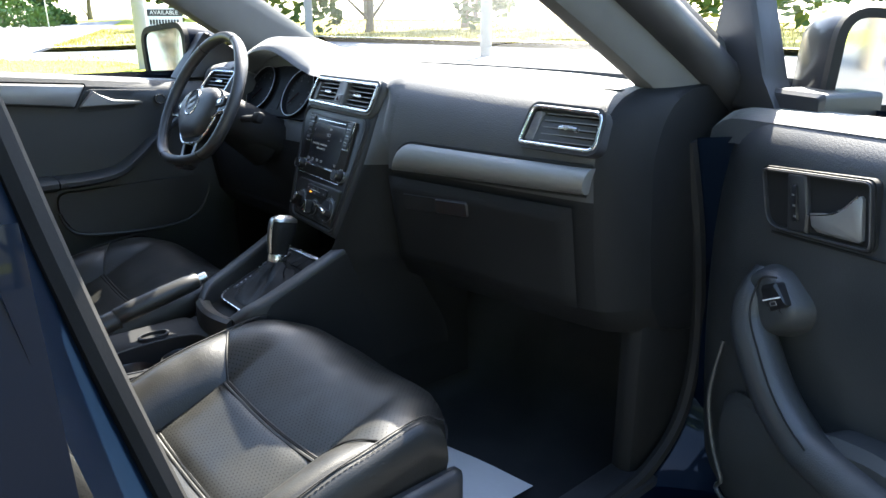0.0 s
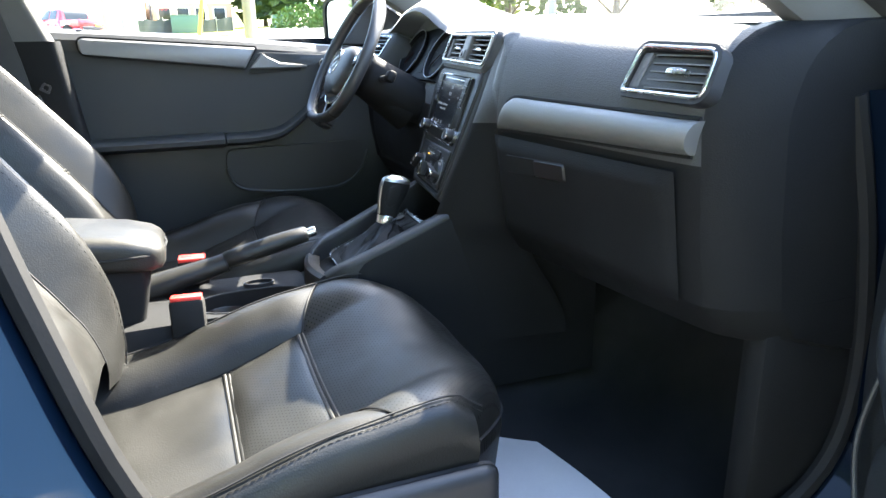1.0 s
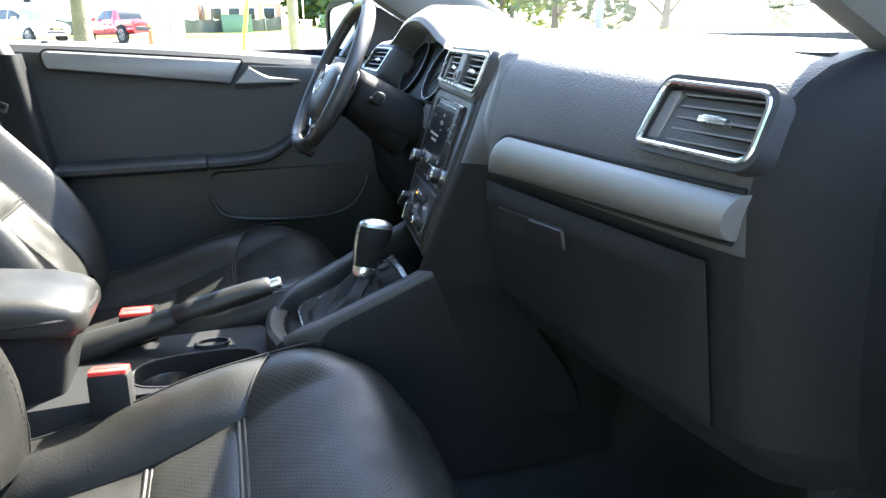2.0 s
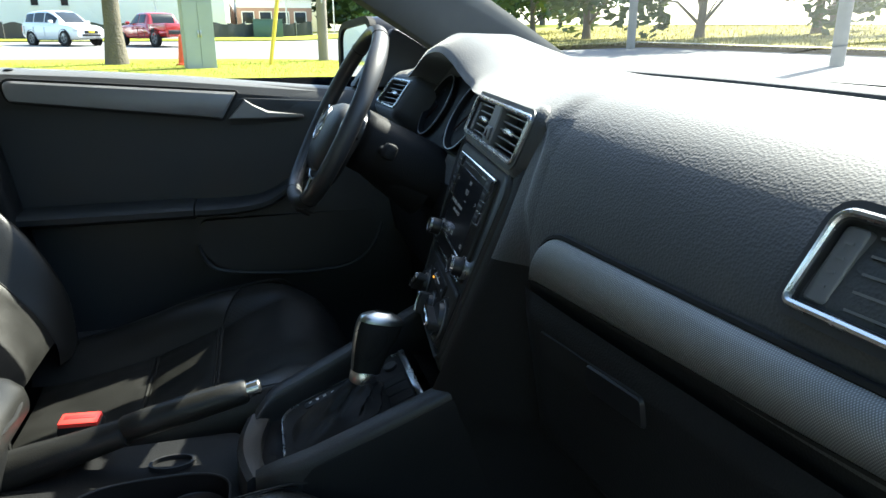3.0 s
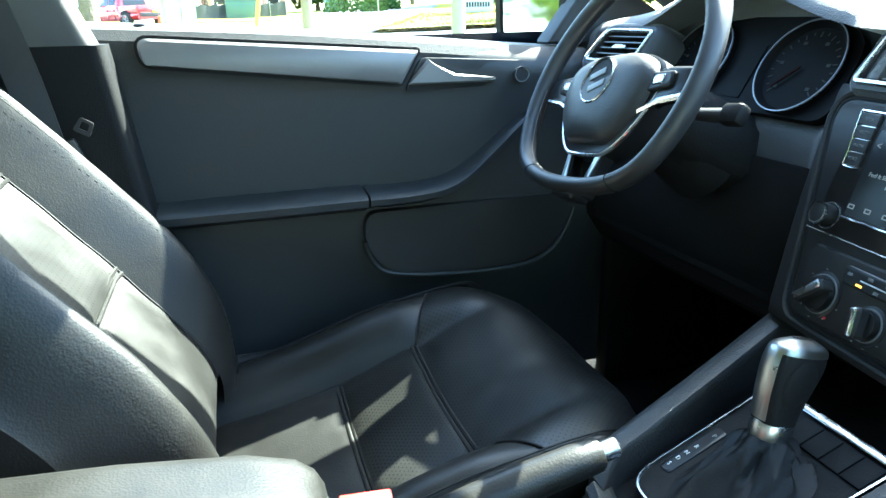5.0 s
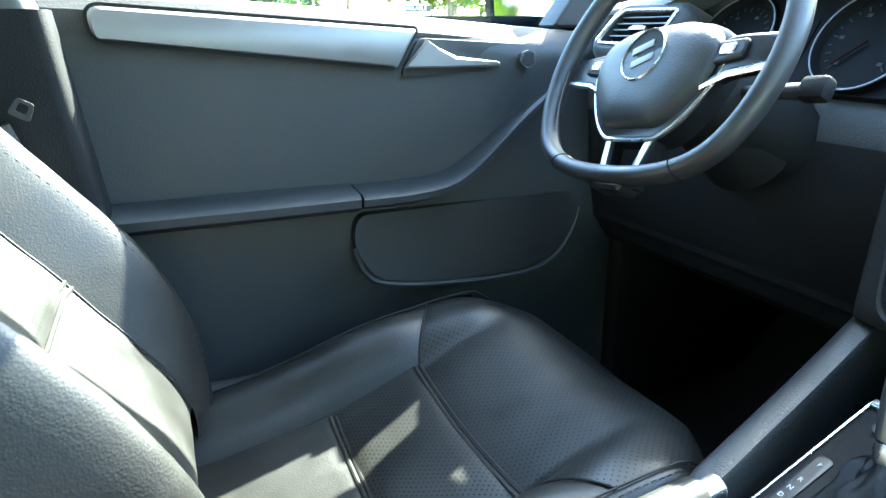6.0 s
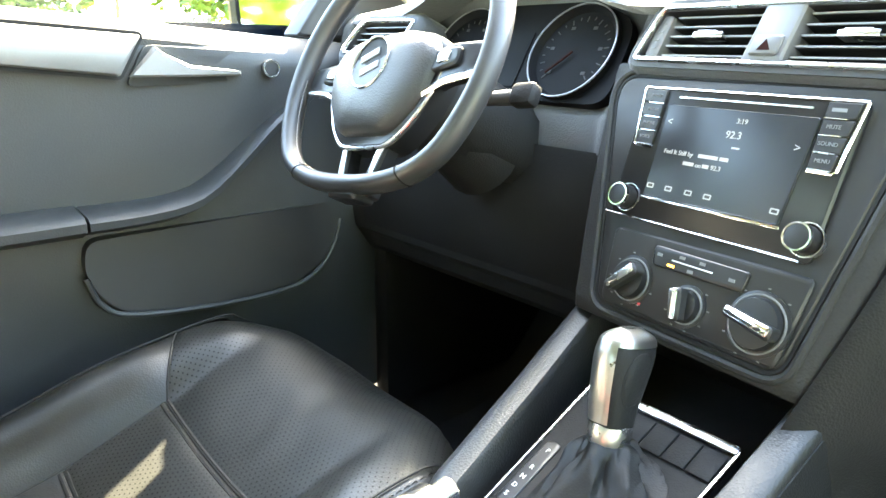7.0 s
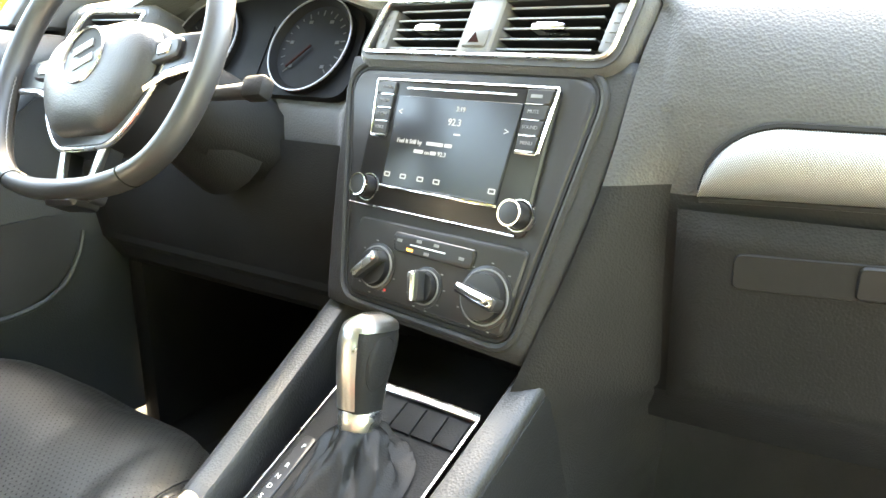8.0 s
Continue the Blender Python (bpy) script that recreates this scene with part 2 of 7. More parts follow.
def joined(b, bm):
    if bm is None:
        return b
    me = bpy.data.meshes.new("temp")
    b.to_mesh(me)
    b.free()
    bm.from_mesh(me)
    bpy.data.meshes.remove(me)
    return bm


def tube(pts, r, n=8, bm=None, closed=False, flat=1.0):
    """A round bar along points; r may be a list; flat squeezes it along the second axis."""
    pts = [Vector(p) for p in pts]
    rings = []
    last = None
    for i, p in enumerate(pts):
        if closed:
            d = pts[(i + 1) % len(pts)] - pts[i - 1]
        else:
            d = pts[min(i + 1, len(pts) - 1)] - pts[max(i - 1, 0)]
        d.normalize()
        if last is None:
            last = d.orthogonal().normalized()
        last = (last - d * last.dot(d)).normalized()
        side = d.cross(last)
        rr = r[i] if isinstance(r, (list, tuple)) else r
        rings.append([p + last * (math.cos(2 * math.pi * k / n) * rr) + side * (math.sin(2 * math.pi * k / n) * rr * flat) for k in range(n)])
    if closed:
        rings.append(rings[0])
        bm = bm or bmesh.new()
        vs = [[bm.verts.new(p) for p in ring] for ring in rings[:-1]]
        for i in range(len(vs)):
            a, b = vs[i], vs[(i + 1) % len(vs)]
            for k in range(n):
                bm.faces.new((a[k], a[(k + 1) % n], b[(k + 1) % n], b[k]))
        return bm
    return loft(rings, bm)


def rounded(pts, r, n=5):
    """Corner points, each rounded with radius r (or its own)."""
    out = []
    k = len(pts)
    for i, p in enumerate(pts):
        rr = r[i] if isinstance(r, (list, tuple)) else r
        p, a, b = Vector(p), Vector(pts[i - 1]), Vector(pts[(i + 1) % k])
        da, db = (a - p), (b - p)
        rr = min(rr, da.length * 0.49, db.length * 0.49)
        a, b = p + da.normalized() * rr, p + db.normalized() * rr
        for j in range(n + 1):
            t = j / n
            out.append((1 - t) ** 2 * a + 2 * t * (1 - t) * p + t * t * b)
    return [(q[0], q[1]) for q in out]


def prism(outline, lo, hi, m, bev=0.0, bm=None, inset=None):
    """A 2D outline as a plate between the heights lo and hi of the frame m, with a bevelled top edge."""
    rings = [[m @ Vector((u, v, lo)) for u, v in outline]]
    if bev:
        c = Vector((sum(u for u, v in outline) / len(outline), sum(v for u, v in outline) / len(outline)))
        rings.append([m @ Vector((u, v, hi - bev)) for u, v in outline])
        small = []
        for u, v in outline:
            d = Vector((u, v)) - c
            small.append(Vector((u, v)) - Vector((math.copysign(min(abs(d.x), bev), d.x), math.copysign(min(abs(d.y), bev), d.y))))
        rings.append([m @ Vector((u, v, hi)) for u, v in small])
    else:
        rings.append([m @ Vector((u, v, hi)) for u, v in outline])
    return loft(rings, bm)


def hoop(outer, inner, lo, hi, m, bm=None):
    """A flat ring between two outlines of equal length."""
    bm = bm or bmesh.new()
    n = len(outer)
    a = [bm.verts.new(m @ Vector((u, v, hi))) for u, v in outer]
    b = [bm.verts.new(m @ Vector((u, v, hi))) for u, v in inner]
    c = [bm.verts.new(m @ Vector((u, v, lo))) for u, v in inner]
    d = [bm.verts.new(m @ Vector((u, v, lo))) for u, v in outer]
    for p, q in ((a, b), (b, c), (c, d), (d, a)):
        for i in range(n):
            k = (i + 1) % n
            bm.faces.new((p[i], p[k], q[k], q[i]))
    return bm


def shrunk(outline, w):
    """The outline drawn inwards by about w."""
    n = len(outline)
    out = []
    area = sum(outline[i][0] * outline[(i + 1) % n][1] - outline[(i + 1) % n][0] * outline[i][1] for i in range(n))
    sgn = 1 if area > 0 else -1
    for i in range(n):
        a, b = Vector(outline[i - 1]), Vector(outline[(i + 1) % n])
        d = b - a
        if d.length < 1e-9:
            d = Vector((1, 0))
        d.normalize()
        out.append((outline[i][0] - sgn * d.y * w, outline[i][1] + sgn * d.x * w))
    return out


def circle(r, n=28, cu=0.0, cv=0.0, sv=1.0):
    return [(cu + r * math.cos(2 * math.pi * i / n), cv + sv * r * math.sin(2 * math.pi * i / n)) for i in range(n)]


def turned(profile, m, n=28, bm=None, caps=True):
    """A body of revolution about the frame's third axis; profile: (radius, height)."""
    return loft([[m @ Vector((r * math.cos(2 * math.pi * k / n), r * math.sin(2 * math.pi * k / n), h)) for k in range(n)] for r, h in profile], bm, caps)


def axes(origin, right, up):
    """A frame with its first axis right, its second up and its third towards the viewer."""
    r = Vector(right).normalized()
    n = r.cross(Vector(up)).normalized()
    u = n.cross(r).normalized()
    m = Matrix((r, u, n)).transposed().to_4x4()
    m.translation = Vector(origin)
    return m


def lettering(name, text, size, m, mat, parent, depth=0.0004, align="CENTER"):
    cu = bpy.data.curves.new("letters", "FONT")
    cu.body, cu.size, cu.extrude, cu.align_x, cu.align_y = text, size, depth, align, "CENTER"
    cu.resolution_u = 3
    tmp = bpy.data.objects.new("letters", cu)
    me = bpy.data.meshes.new_from_object(tmp)
    bpy.data.objects.remove(tmp)
    me.transform(m)
    return meshed(name, me, mat, parent, smooth=False)


def curve(xs, ys):
    """A smooth function through the given values."""
    xs, ys = list(xs), list(ys)

    def f(x):
        if x <= xs[0]:
            return ys[0]
        if x >= xs[-1]:
            return ys[-1]
        for i in range(len(xs) - 1):
            if x <= xs[i + 1]:
                h = xs[i + 1] - xs[i]
                t = (x - xs[i]) / h
                s0 = (ys[i + 1] - ys[i - 1]) / (xs[i + 1] - xs[i - 1]) if i else (ys[1] - ys[0]) / h
                s1 = (ys[i + 2] - ys[i]) / (xs[i + 2] - xs[i]) if i + 2 < len(xs) else (ys[i + 1] - ys[i]) / h
                return (2 * t**3 - 3 * t * t + 1) * ys[i] + (t**3 - 2 * t * t + t) * h * s0 + (3 * t * t - 2 * t**3) * ys[i + 1] + (t**3 - t * t) * h * s1
    return f


def step(a, b, x):
    t = min(1.0, max(0.0, (x - a) / (b - a)))
    return t * t * (3 - 2 * t)
# ---- the car's shell ----
car = thing("sedan", (0, -0.3, 0.0), "blue metallic sedan with its passenger door wide open", "car")

# carpet floor with the tunnel hump
def floor_at(s, t):
    x = -0.74 + 1.48 * s
    y = -1.75 + 2.45 * t
    z = 0.27 + 0.13 * math.exp(-((x - 0.01) / 0.12) ** 4)
    z += 0.34 * step(0.28, 0.72, y) ** 1.3 + 0.10 * step(0.64, 0.73, abs(x)) + 0.006 * noise.noise(Vector((x * 6, y * 6, 0)))
    return (x, y, z)
part("floor_carpet", grid(floor_at, 44, 60), M["carpet"], car, "black loop carpet")
part("underbody", box(-0.76, 0.76, -1.9, 0.95, 0.19, 0.25, 0.02), M["hard"], car)
part("bulkhead", grid(lambda s, t: (-0.74 + 1.48 * s, 0.66 + 0.12 * math.sin(math.pi * s) - 0.03 * t, 0.5 + 0.55 * t), 20, 8), M["carpet"], car)

# windscreen
def screen_at(s, t, off=0.0):
    x = (-1 + 2 * s) * (0.70 - 0.13 * t)
    c = 1 - (2 * s - 1) ** 2
    y0, y1 = 0.48 + 0.40 * c ** 0.8, -0.28 + 0.08 * c
    return (x, y0 + (y1 - y0) * t + off, 1.035 + 0.385 * t + 0.03 * t * (1 - t) + 0.02 * c * t)
wind = part("windscreen", grid(screen_at, 24, 10), M["glass"], car, "clear laminated glass")
wind.visible_shadow = False
part("windscreen_cowl", grid(lambda s, t: ((-1 + 2 * s) * 0.72, 0.44 + 0.44 * (1 - (2 * s - 1) ** 2) ** 0.8 + 0.13 * t, 1.036 - 0.035 * t - 0.01 * (2 * s - 1) ** 2), 24, 3), M["hard"], car)

# front pillars: trim inside, painted skin outside
for sx in (-1, 1):
    path = [(sx * (0.682 - 0.10 * t), 0.46 - 0.74 * t, 1.00 + 0.42 * t + 0.012 * math.sin(math.pi * t)) for t in [i / 14 for i in range(15)]]
    rings = []
    for i, p in enumerate(path):
        w = 0.084 - 0.014 * i / 14
        d = Vector((0, -0.74, 0.42)).normalized()
        up = Vector((sx, 0, 0)).cross(d).normalized() * sx
        side = Vector((-sx, 0, 0.15)).normalized()
        ring = []
        for k in range(14):
            a = 2 * math.pi * k / 14
            ca, sa = math.cos(a), math.sin(a)
            ring.append(Vector(p) + up * (math.copysign(abs(ca) ** 0.7, ca) * w) + side * (math.copysign(abs(sa) ** 0.7, sa) * 0.036))
        rings.append(ring)
    part("front_pillar_trim", loft(rings), M["pillar"], car, "moulded grey pillar trim")
    outer = [(Vector(p) + Vector((sx * 0.030, 0.010, 0.006))) for p in path]
    part("front_pillar_skin", tube(outer, 0.036, 10), M["blue" if sx < 0 else "hard"], car)

# roof: painted skin and headliner
def roof_at(z0, drop):
    def f(s, t):
        x = (-1 + 2 * s) * 0.60
        y = -0.20 - 1.65 * t
        c = 1 - (2 * s - 1) ** 2
        return (x, y - 0.08 + 0.08 * c * (1 - t), z0 + 0.035 * c + 0.03 * math.sin(math.pi * min(1, t * 1.15)) - drop * (1 - c) ** 3)
    return f
def roof_frame(f, name, mat, label):
    """One skin of the roof."""
    bm = bmesh.new()
    n, m_ = 24, 30
    vs = [[bm.verts.new(f(i / n, j / m_)) for i in range(n + 1)] for j in range(m_ + 1)]
    for j in range(m_):
        for i in range(n):
            bm.faces.new((vs[j][i], vs[j][i + 1], vs[j + 1][i + 1], vs[j + 1][i]))
    part(name, bm, mat, car, label)
roof_frame(roof_at(1.435, 0.03), "roof_skin", M["blue"], "blue painted roof")
roof_frame(roof_at(1.395, 0.02), "headliner", M["head"], "light grey woven headliner")
for sx in (-1, 1):
    rail = [(sx * (0.585 + 0.015 * math.sin(math.pi * t)), -0.20 - 1.45 * t, 1.405 + 0.02 * math.sin(math.pi * t) - 0.03 * t) for t in [i / 16 for i in range(17)]]
    part("roof_rail", tube(rail, 0.042, 10), M["pillar"], car)

# middle pillars
for sx in (-1, 1):
    y_low, y_top = (-0.80, -0.90) if sx < 0 else (-0.84, -0.90)
    def ring_b(z, y, w, x, d):
        return [(x + sx * dx, y + dy, z) for dx, dy in rounded([(-d, -w), (d, -w), (d, w), (-d, w)], 0.02, 3)]
    part("middle_pillar_upper_trim", loft([ring_b(1.04, y_low - 0.035, 0.085, sx * 0.655, 0.035), ring_b(1.2, (y_low + y_top) / 2 - 0.035, 0.075, sx * 0.63, 0.035), ring_b(1.41, y_top, 0.07, sx * 0.585, 0.03)]), M["pillar" if sx < 0 else "hard"], car, "upper pillar trim")
    part("middle_pillar_lower_trim", loft([ring_b(0.36, y_low + 0.02, 0.12, sx * 0.70, 0.05), ring_b(0.7, y_low, 0.10, sx * 0.685, 0.045), ring_b(1.043, y_low - 0.03, 0.09, sx * 0.66, 0.042)]), M["lower"], car, "black lower pillar trim")

# passenger-side door opening: painted jamb, rubber seal, rocker
jamb = [(0.70, -0.745, 1.38), (0.745, -0.684, 1.15), (0.765, -0.650, 0.98), (0.775, -0.614, 0.82), (0.78, -0.570, 0.66), (0.778, -0.495, 0.50), (0.775, -0.405, 0.405), (0.775, -0.30, 0.372), (0.775, 0.10, 0.365), (0.775, 0.24, 0.385), (0.772, 0.335, 0.46), (0.768, 0.365, 0.60), (0.765, 0.335, 0.80), (0.755, 0.29, 0.97)]
def smooth_path(pts, n=5):
    out = []
    for i in range(len(pts) - 1):
        p0, p1, p2, p3 = (Vector(pts[max(0, i - 1)]), Vector(pts[i]), Vector(pts[i + 1]), Vector(pts[min(len(pts) - 1, i + 2)]))
        for k in range(n):
            t = k / n
            out.append(0.5 * ((2 * p1) + (p2 - p0) * t + (2 * p0 - 5 * p1 + 4 * p2 - p3) * t * t + (3 * p1 - p0 - 3 * p2 + p3) * t**3))
    out.append(Vector(pts[-1]))
    return out
jp = smooth_path(jamb)
jc = Vector((0.76, -0.15, 0.80))
def jamb_band(x_in, x_out, g_in, g_out):
    def f(s, t):
        p = jp[round(s * (len(jp) - 1))]
        away = Vector((0, p.y - jc.y, p.z - jc.z)).normalized()
        g = g_in + (g_out - g_in) * t
        return (p.x + x_in + (x_out - x_in) * t, p.y + away.y * g, p.z + away.z * g)
    return f
part("door_seal", tube([(p.x - 0.052, p.y, p.z) for p in jp], 0.013, 8), M["rubber"], car, "black rubber door seal")
part("door_seal_lip", tube([(p.x - 0.066, p.y + (0.016 if p.y > jc.y else -0.016) * (abs(p.y - jc.y) > 0.3), p.z - 0.004) for p in jp], 0.006, 6), M["rubber"], car)
part("door_jamb", grid(jamb_band(-0.05, 0.085, 0.012, 0.055), len(jp) - 1, 3), M["blue"], car, "blue painted door jamb")
part("door_jamb_trim", grid(jamb_band(-0.115, -0.055, 0.03, 0.0), len(jp) - 1, 3), M["rubber"], car)
part("rocker_panel", box(0.70, 0.875, -2.0, 0.75, 0.20, 0.36, 0.03), M["blue"], car, "blue painted rocker")
part("rocker_panel", box(-0.875, -0.70, -2.0, 0.75, 0.20, 0.36, 0.03), M["blue"], car, "blue painted rocker")
part("sill_trim", box(0.655, 0.745, -0.52, 0.24, 0.335, 0.372, 0.012), M["hard"], car, "black plastic sill trim")
# the hinge pillar and the fender behind the passenger door
part("hinge_pillar", box(0.70, 0.785, 0.36, 0.54, 0.36, 0.98, 0.02), M["blue"], car)
part("kick_panel", box(0.655, 0.705, 0.20, 0.62, 0.33, 0.90, 0.02), M["lower"], car, "black footwell side trim")
part("kick_panel", box(-0.705, -0.655, 0.10, 0.62, 0.33, 0.90, 0.02), M["lower"], car, "black footwell side trim")
for zz in (0.52, 0.86):
    part("door_hinge", tube([(0.806, 0.335, zz - 0.03), (0.806, 0.335, zz + 0.03)], 0.012, 10), M["blue"], car)
part("striker_bolt", turned([(0.011, 0), (0.011, 0.008), (0.006, 0.012)], axes((0.782, 0.322, 0.665), (0, 1, 0), (0, 0, 1)), 12), M["steel"], car, "bright steel bolt")

# outside: fenders, bonnet, rear body, wheels
def side_skin(sx):
    def f(s, t):
        y = 1.55 - (1.55 - 0.42) * s
        return (sx * (0.80 + 0.075 * math.sin(math.pi * min(1, 0.25 + 0.6 * t)) - 0.10 * (1 - s) ** 2), y, 0.38 + (0.60 - 0.12 * (1 - s)) * t)
    return f
for sx in (-1, 1):
    part("front_fender", grid(side_skin(sx), 14, 8), M["blue"], car)
part("bonnet", grid(lambda s, t: ((-1 + 2 * s) * (0.80 - 0.07 * t), 0.58 + (0.40 * (1 - (2 * s - 1) ** 2) ** 0.8) * (1 - t) + 1.0 * t, 1.0 - 0.14 * t ** 1.6 + 0.02 * (1 - (2 * s - 1) ** 2)), 16, 12), M["blue"], car, "blue painted bonnet")
part("front_bumper", grid(lambda s, t: ((-1 + 2 * s) * 0.74, 1.55 + 0.14 * (1 - (2 * s - 1) ** 4) - 0.03 * t, 0.25 + 0.62 * t), 16, 6), M["blue"], car)
for sx in (-1, 1):
    part("rear_side", grid(lambda s, t: (sx * (0.80 + 0.07 * math.sin(math.pi * (0.2 + 0.6 * t)) - 0.10 * s ** 3), -0.685 - 1.86 * s, 0.36 + 0.68 * t), 14, 8), M["blue"], car)
    part("rear_side_lining", grid(lambda s, t: (sx * 0.735, -0.86 - 1.2 * s, 0.34 + 0.70 * t), 6, 6), M["door"], car)
    for yy in (1.02, -1.60):
        wheel = part("road_wheel", turned([(0.10, -0.09), (0.30, -0.095), (0.315, -0.06), (0.315, 0.06), (0.30, 0.095), (0.22, 0.09), (0.20, 0.06), (0.03, 0.07)], axes((sx * 0.77, yy, 0.315), (0, -sx, 0), (0, 0, 1)), 32), M["rubber"], car)
        part("rim", turned([(0.21, 0.06), (0.20, 0.092), (0.18, 0.085), (0.05, 0.10), (0.01, 0.10)], axes((sx * 0.77, yy, 0.315), (0, -sx, 0), (0, 0, 1)), 32), M["silver"], wheel, "silver alloy rim")
part("boot_lid", grid(lambda s, t: ((-1 + 2 * s) * (0.72), -1.95 - 0.62 * t, 1.04 - 0.03 * t - 0.4 * step(0.75, 1.0, t)), 12, 10), M["blue"], car)
part("rear_screen", grid(lambda s, t: ((-1 + 2 * s) * (0.66 - 0.08 * t), -2.02 + 0.40 * t, 1.035 + 0.36 * t), 12, 4), M["glass"], car)
part("rear_bumper", box(-0.74, 0.74, -2.62, -2.50, 0.28, 0.72, 0.04), M["blue"], car)
part("rear_bench", box(-0.66, 0.66, -1.62, -1.10, 0.36, 0.55, 0.06), M["leather"], car, "black leather rear bench")
part("rear_bench_back", box(-0.66, 0.66, -0.06, 0.06, 0, 0.55, 0.05, pose(0, -1.62, 0.5, 22)), M["leather"], car)
part("parcel_shelf", box(-0.68, 0.68, -2.02, -1.72, 0.98, 1.0, 0.006), M["carpet"], car)
for sx in (-1, 1):
    part("rear_pillar", loft([[(sx * 0.69, -1.72, 1.03), (sx * 0.63, -1.72, 1.03), (sx * 0.63, -2.05, 1.03), (sx * 0.69, -2.05, 1.03)], [(sx * 0.60, -1.52, 1.40), (sx * 0.55, -1.52, 1.40), (sx * 0.55, -1.72, 1.40), (sx * 0.60, -1.72, 1.40)]]), M["pillar"], car)

# ---- driver's door, closed ----
# face frame of the driver's door: along = forwards, third axis into the cabin
DM = Matrix(((0, 0, 1, -0.700), (1, 0, 0, 0), (0, 1, 0, 0), (0, 0, 0, 1)))
belt_in = curve([-0.80, -0.45, -0.10, 0.2], [1.072, 1.052, 1.022, 1.0])
def dpanel(s, t):
    y = -0.80 + 1.05 * s
    top = belt_in(y)
    z = 0.37 + (top - 0.37) * t
    lean = -0.012 * math.sin(math.pi * t)
    x = -0.712 + 0.03 * step(-0.5, 0.15, y) + lean
    if t > 0.93:
        x -= 0.03 * ((t - 0.93) / 0.07) ** 2
    return (x - 0.02 * step(0.5, 0.0, t), y + 0.10 * (1 - t) * step(-0.4, -0.8, y), z)
ddoor = part("door", grid(dpanel, 40, 40), M["door"], car, "closed black vinyl door with a silver strip")
part("door_skin", grid(lambda s, t: (-0.80 - 0.075 * math.sin(math.pi * (0.15 + 0.7 * t)), -0.84 + 1.22 * s, 0.36 + 0.68 * t), 10, 10), M["blue"], ddoor, "blue painted outer skin")
# padded belt ledge
part("door_ledge", loft([[(-0.80, y, belt_in(y) - 0.05), (-0.80, y, belt_in(y) - 0.004), (-0.775, y, belt_in(y) + 0.004), (-0.735, y, belt_in(y) + 0.002), (-0.715, y, belt_in(y) - 0.006), (-0.706, y, belt_in(y) - 0.022), (-0.712, y, belt_in(y) - 0.05)] for y in [-0.83 + 1.08 * i / 24 for i in range(25)]]), M["dash"], ddoor, "grained soft belt ledge")
part("lock_pin", turned([(0.009, 0), (0.009, 0.003), (0.006, 0.005)], pose(-0.735, -0.70, 1.066), 12), M["gloss"], ddoor)
# silver strip
strip = rounded([(-0.700, 1.010), (-0.30, 0.964), (-0.268, 1.018), (-0.706, 1.050)], [0.014, 0.004, 0.004, 0.022], 5)
part("decor_strip", prism(strip, -0.01, 0.014, DM, 0.004), M["silver"], ddoor, "brushed silver decor strip")
part("decor_strip_edge", hoop([(u, v) for u, v in shrunk(strip, -0.005)], strip, -0.004, 0.006, DM), M["rubber"], ddoor)
# handle with its dark recess
part("handle_recess", prism(rounded([(-0.292, 0.950), (-0.07, 0.955), (-0.07, 0.995), (-0.262, 1.006)], 0.012, 4), -0.006, 0.0010, DM, 0.0005), M["door"], ddoor)
hl = [(-0.288, 0.963), (-0.252, 1.003), (-0.236, 0.992), (-0.205, 0.978), (-0.13, 0.966), (-0.13, 0.962), (-0.205, 0.962)]
part("inner_handle", prism(hl, 0.004, 0.015, DM, 0.003), M["silver"], ddoor, "satin silver inner door handle")
part("lock_button", turned([(0.013, 0.0), (0.013, 0.006), (0.010, 0.009)], DM @ pose(-0.083, 0.972, 0.008), 18), M["hard"], ddoor)
part("lock_ring", hoop(circle(0.0135, 24, -0.083, 0.972), circle(0.0110, 24, -0.083, 0.972), 0.012, 0.018, DM), M["satinchrome"], ddoor)
# armrest: a rolled ledge that bends up to the front
def arm_ring(y, z, out, h):
    return [Vector((-0.72, y, z - h)), Vector((-0.72 + out * 0.75, y, z - h * 0.95)), Vector((-0.70 + out, y, z - h * 0.55)), Vector((-0.70 + out * 1.02, y, z - h * 0.2)), Vector((-0.70 + out * 0.85, y, z)), Vector((-0.72, y, z + 0.004))]
arm_z = curve([-0.75, -0.40, -0.26, -0.20, -0.08, 0.02], [0.786, 0.787, 0.790, 0.808, 0.90, 0.96])
arm_o = curve([-0.75, -0.40, -0.2, -0.08, 0.02], [0.052, 0.054, 0.046, 0.028, 0.004])
ys = [-0.71 + 0.335 * i / 12 for i in range(13)]
part("armrest_pad", loft([arm_ring(y, arm_z(y), arm_o(y), 0.035) for y in ys]), M["door"], ddoor, "padded black armrest")
ys = [-0.371 + 0.40 * i / 18 for i in range(19)]
part("armrest_front", loft([arm_ring(y, arm_z(y) - 0.002, arm_o(y), 0.03) for y in ys]), M["door"], ddoor)
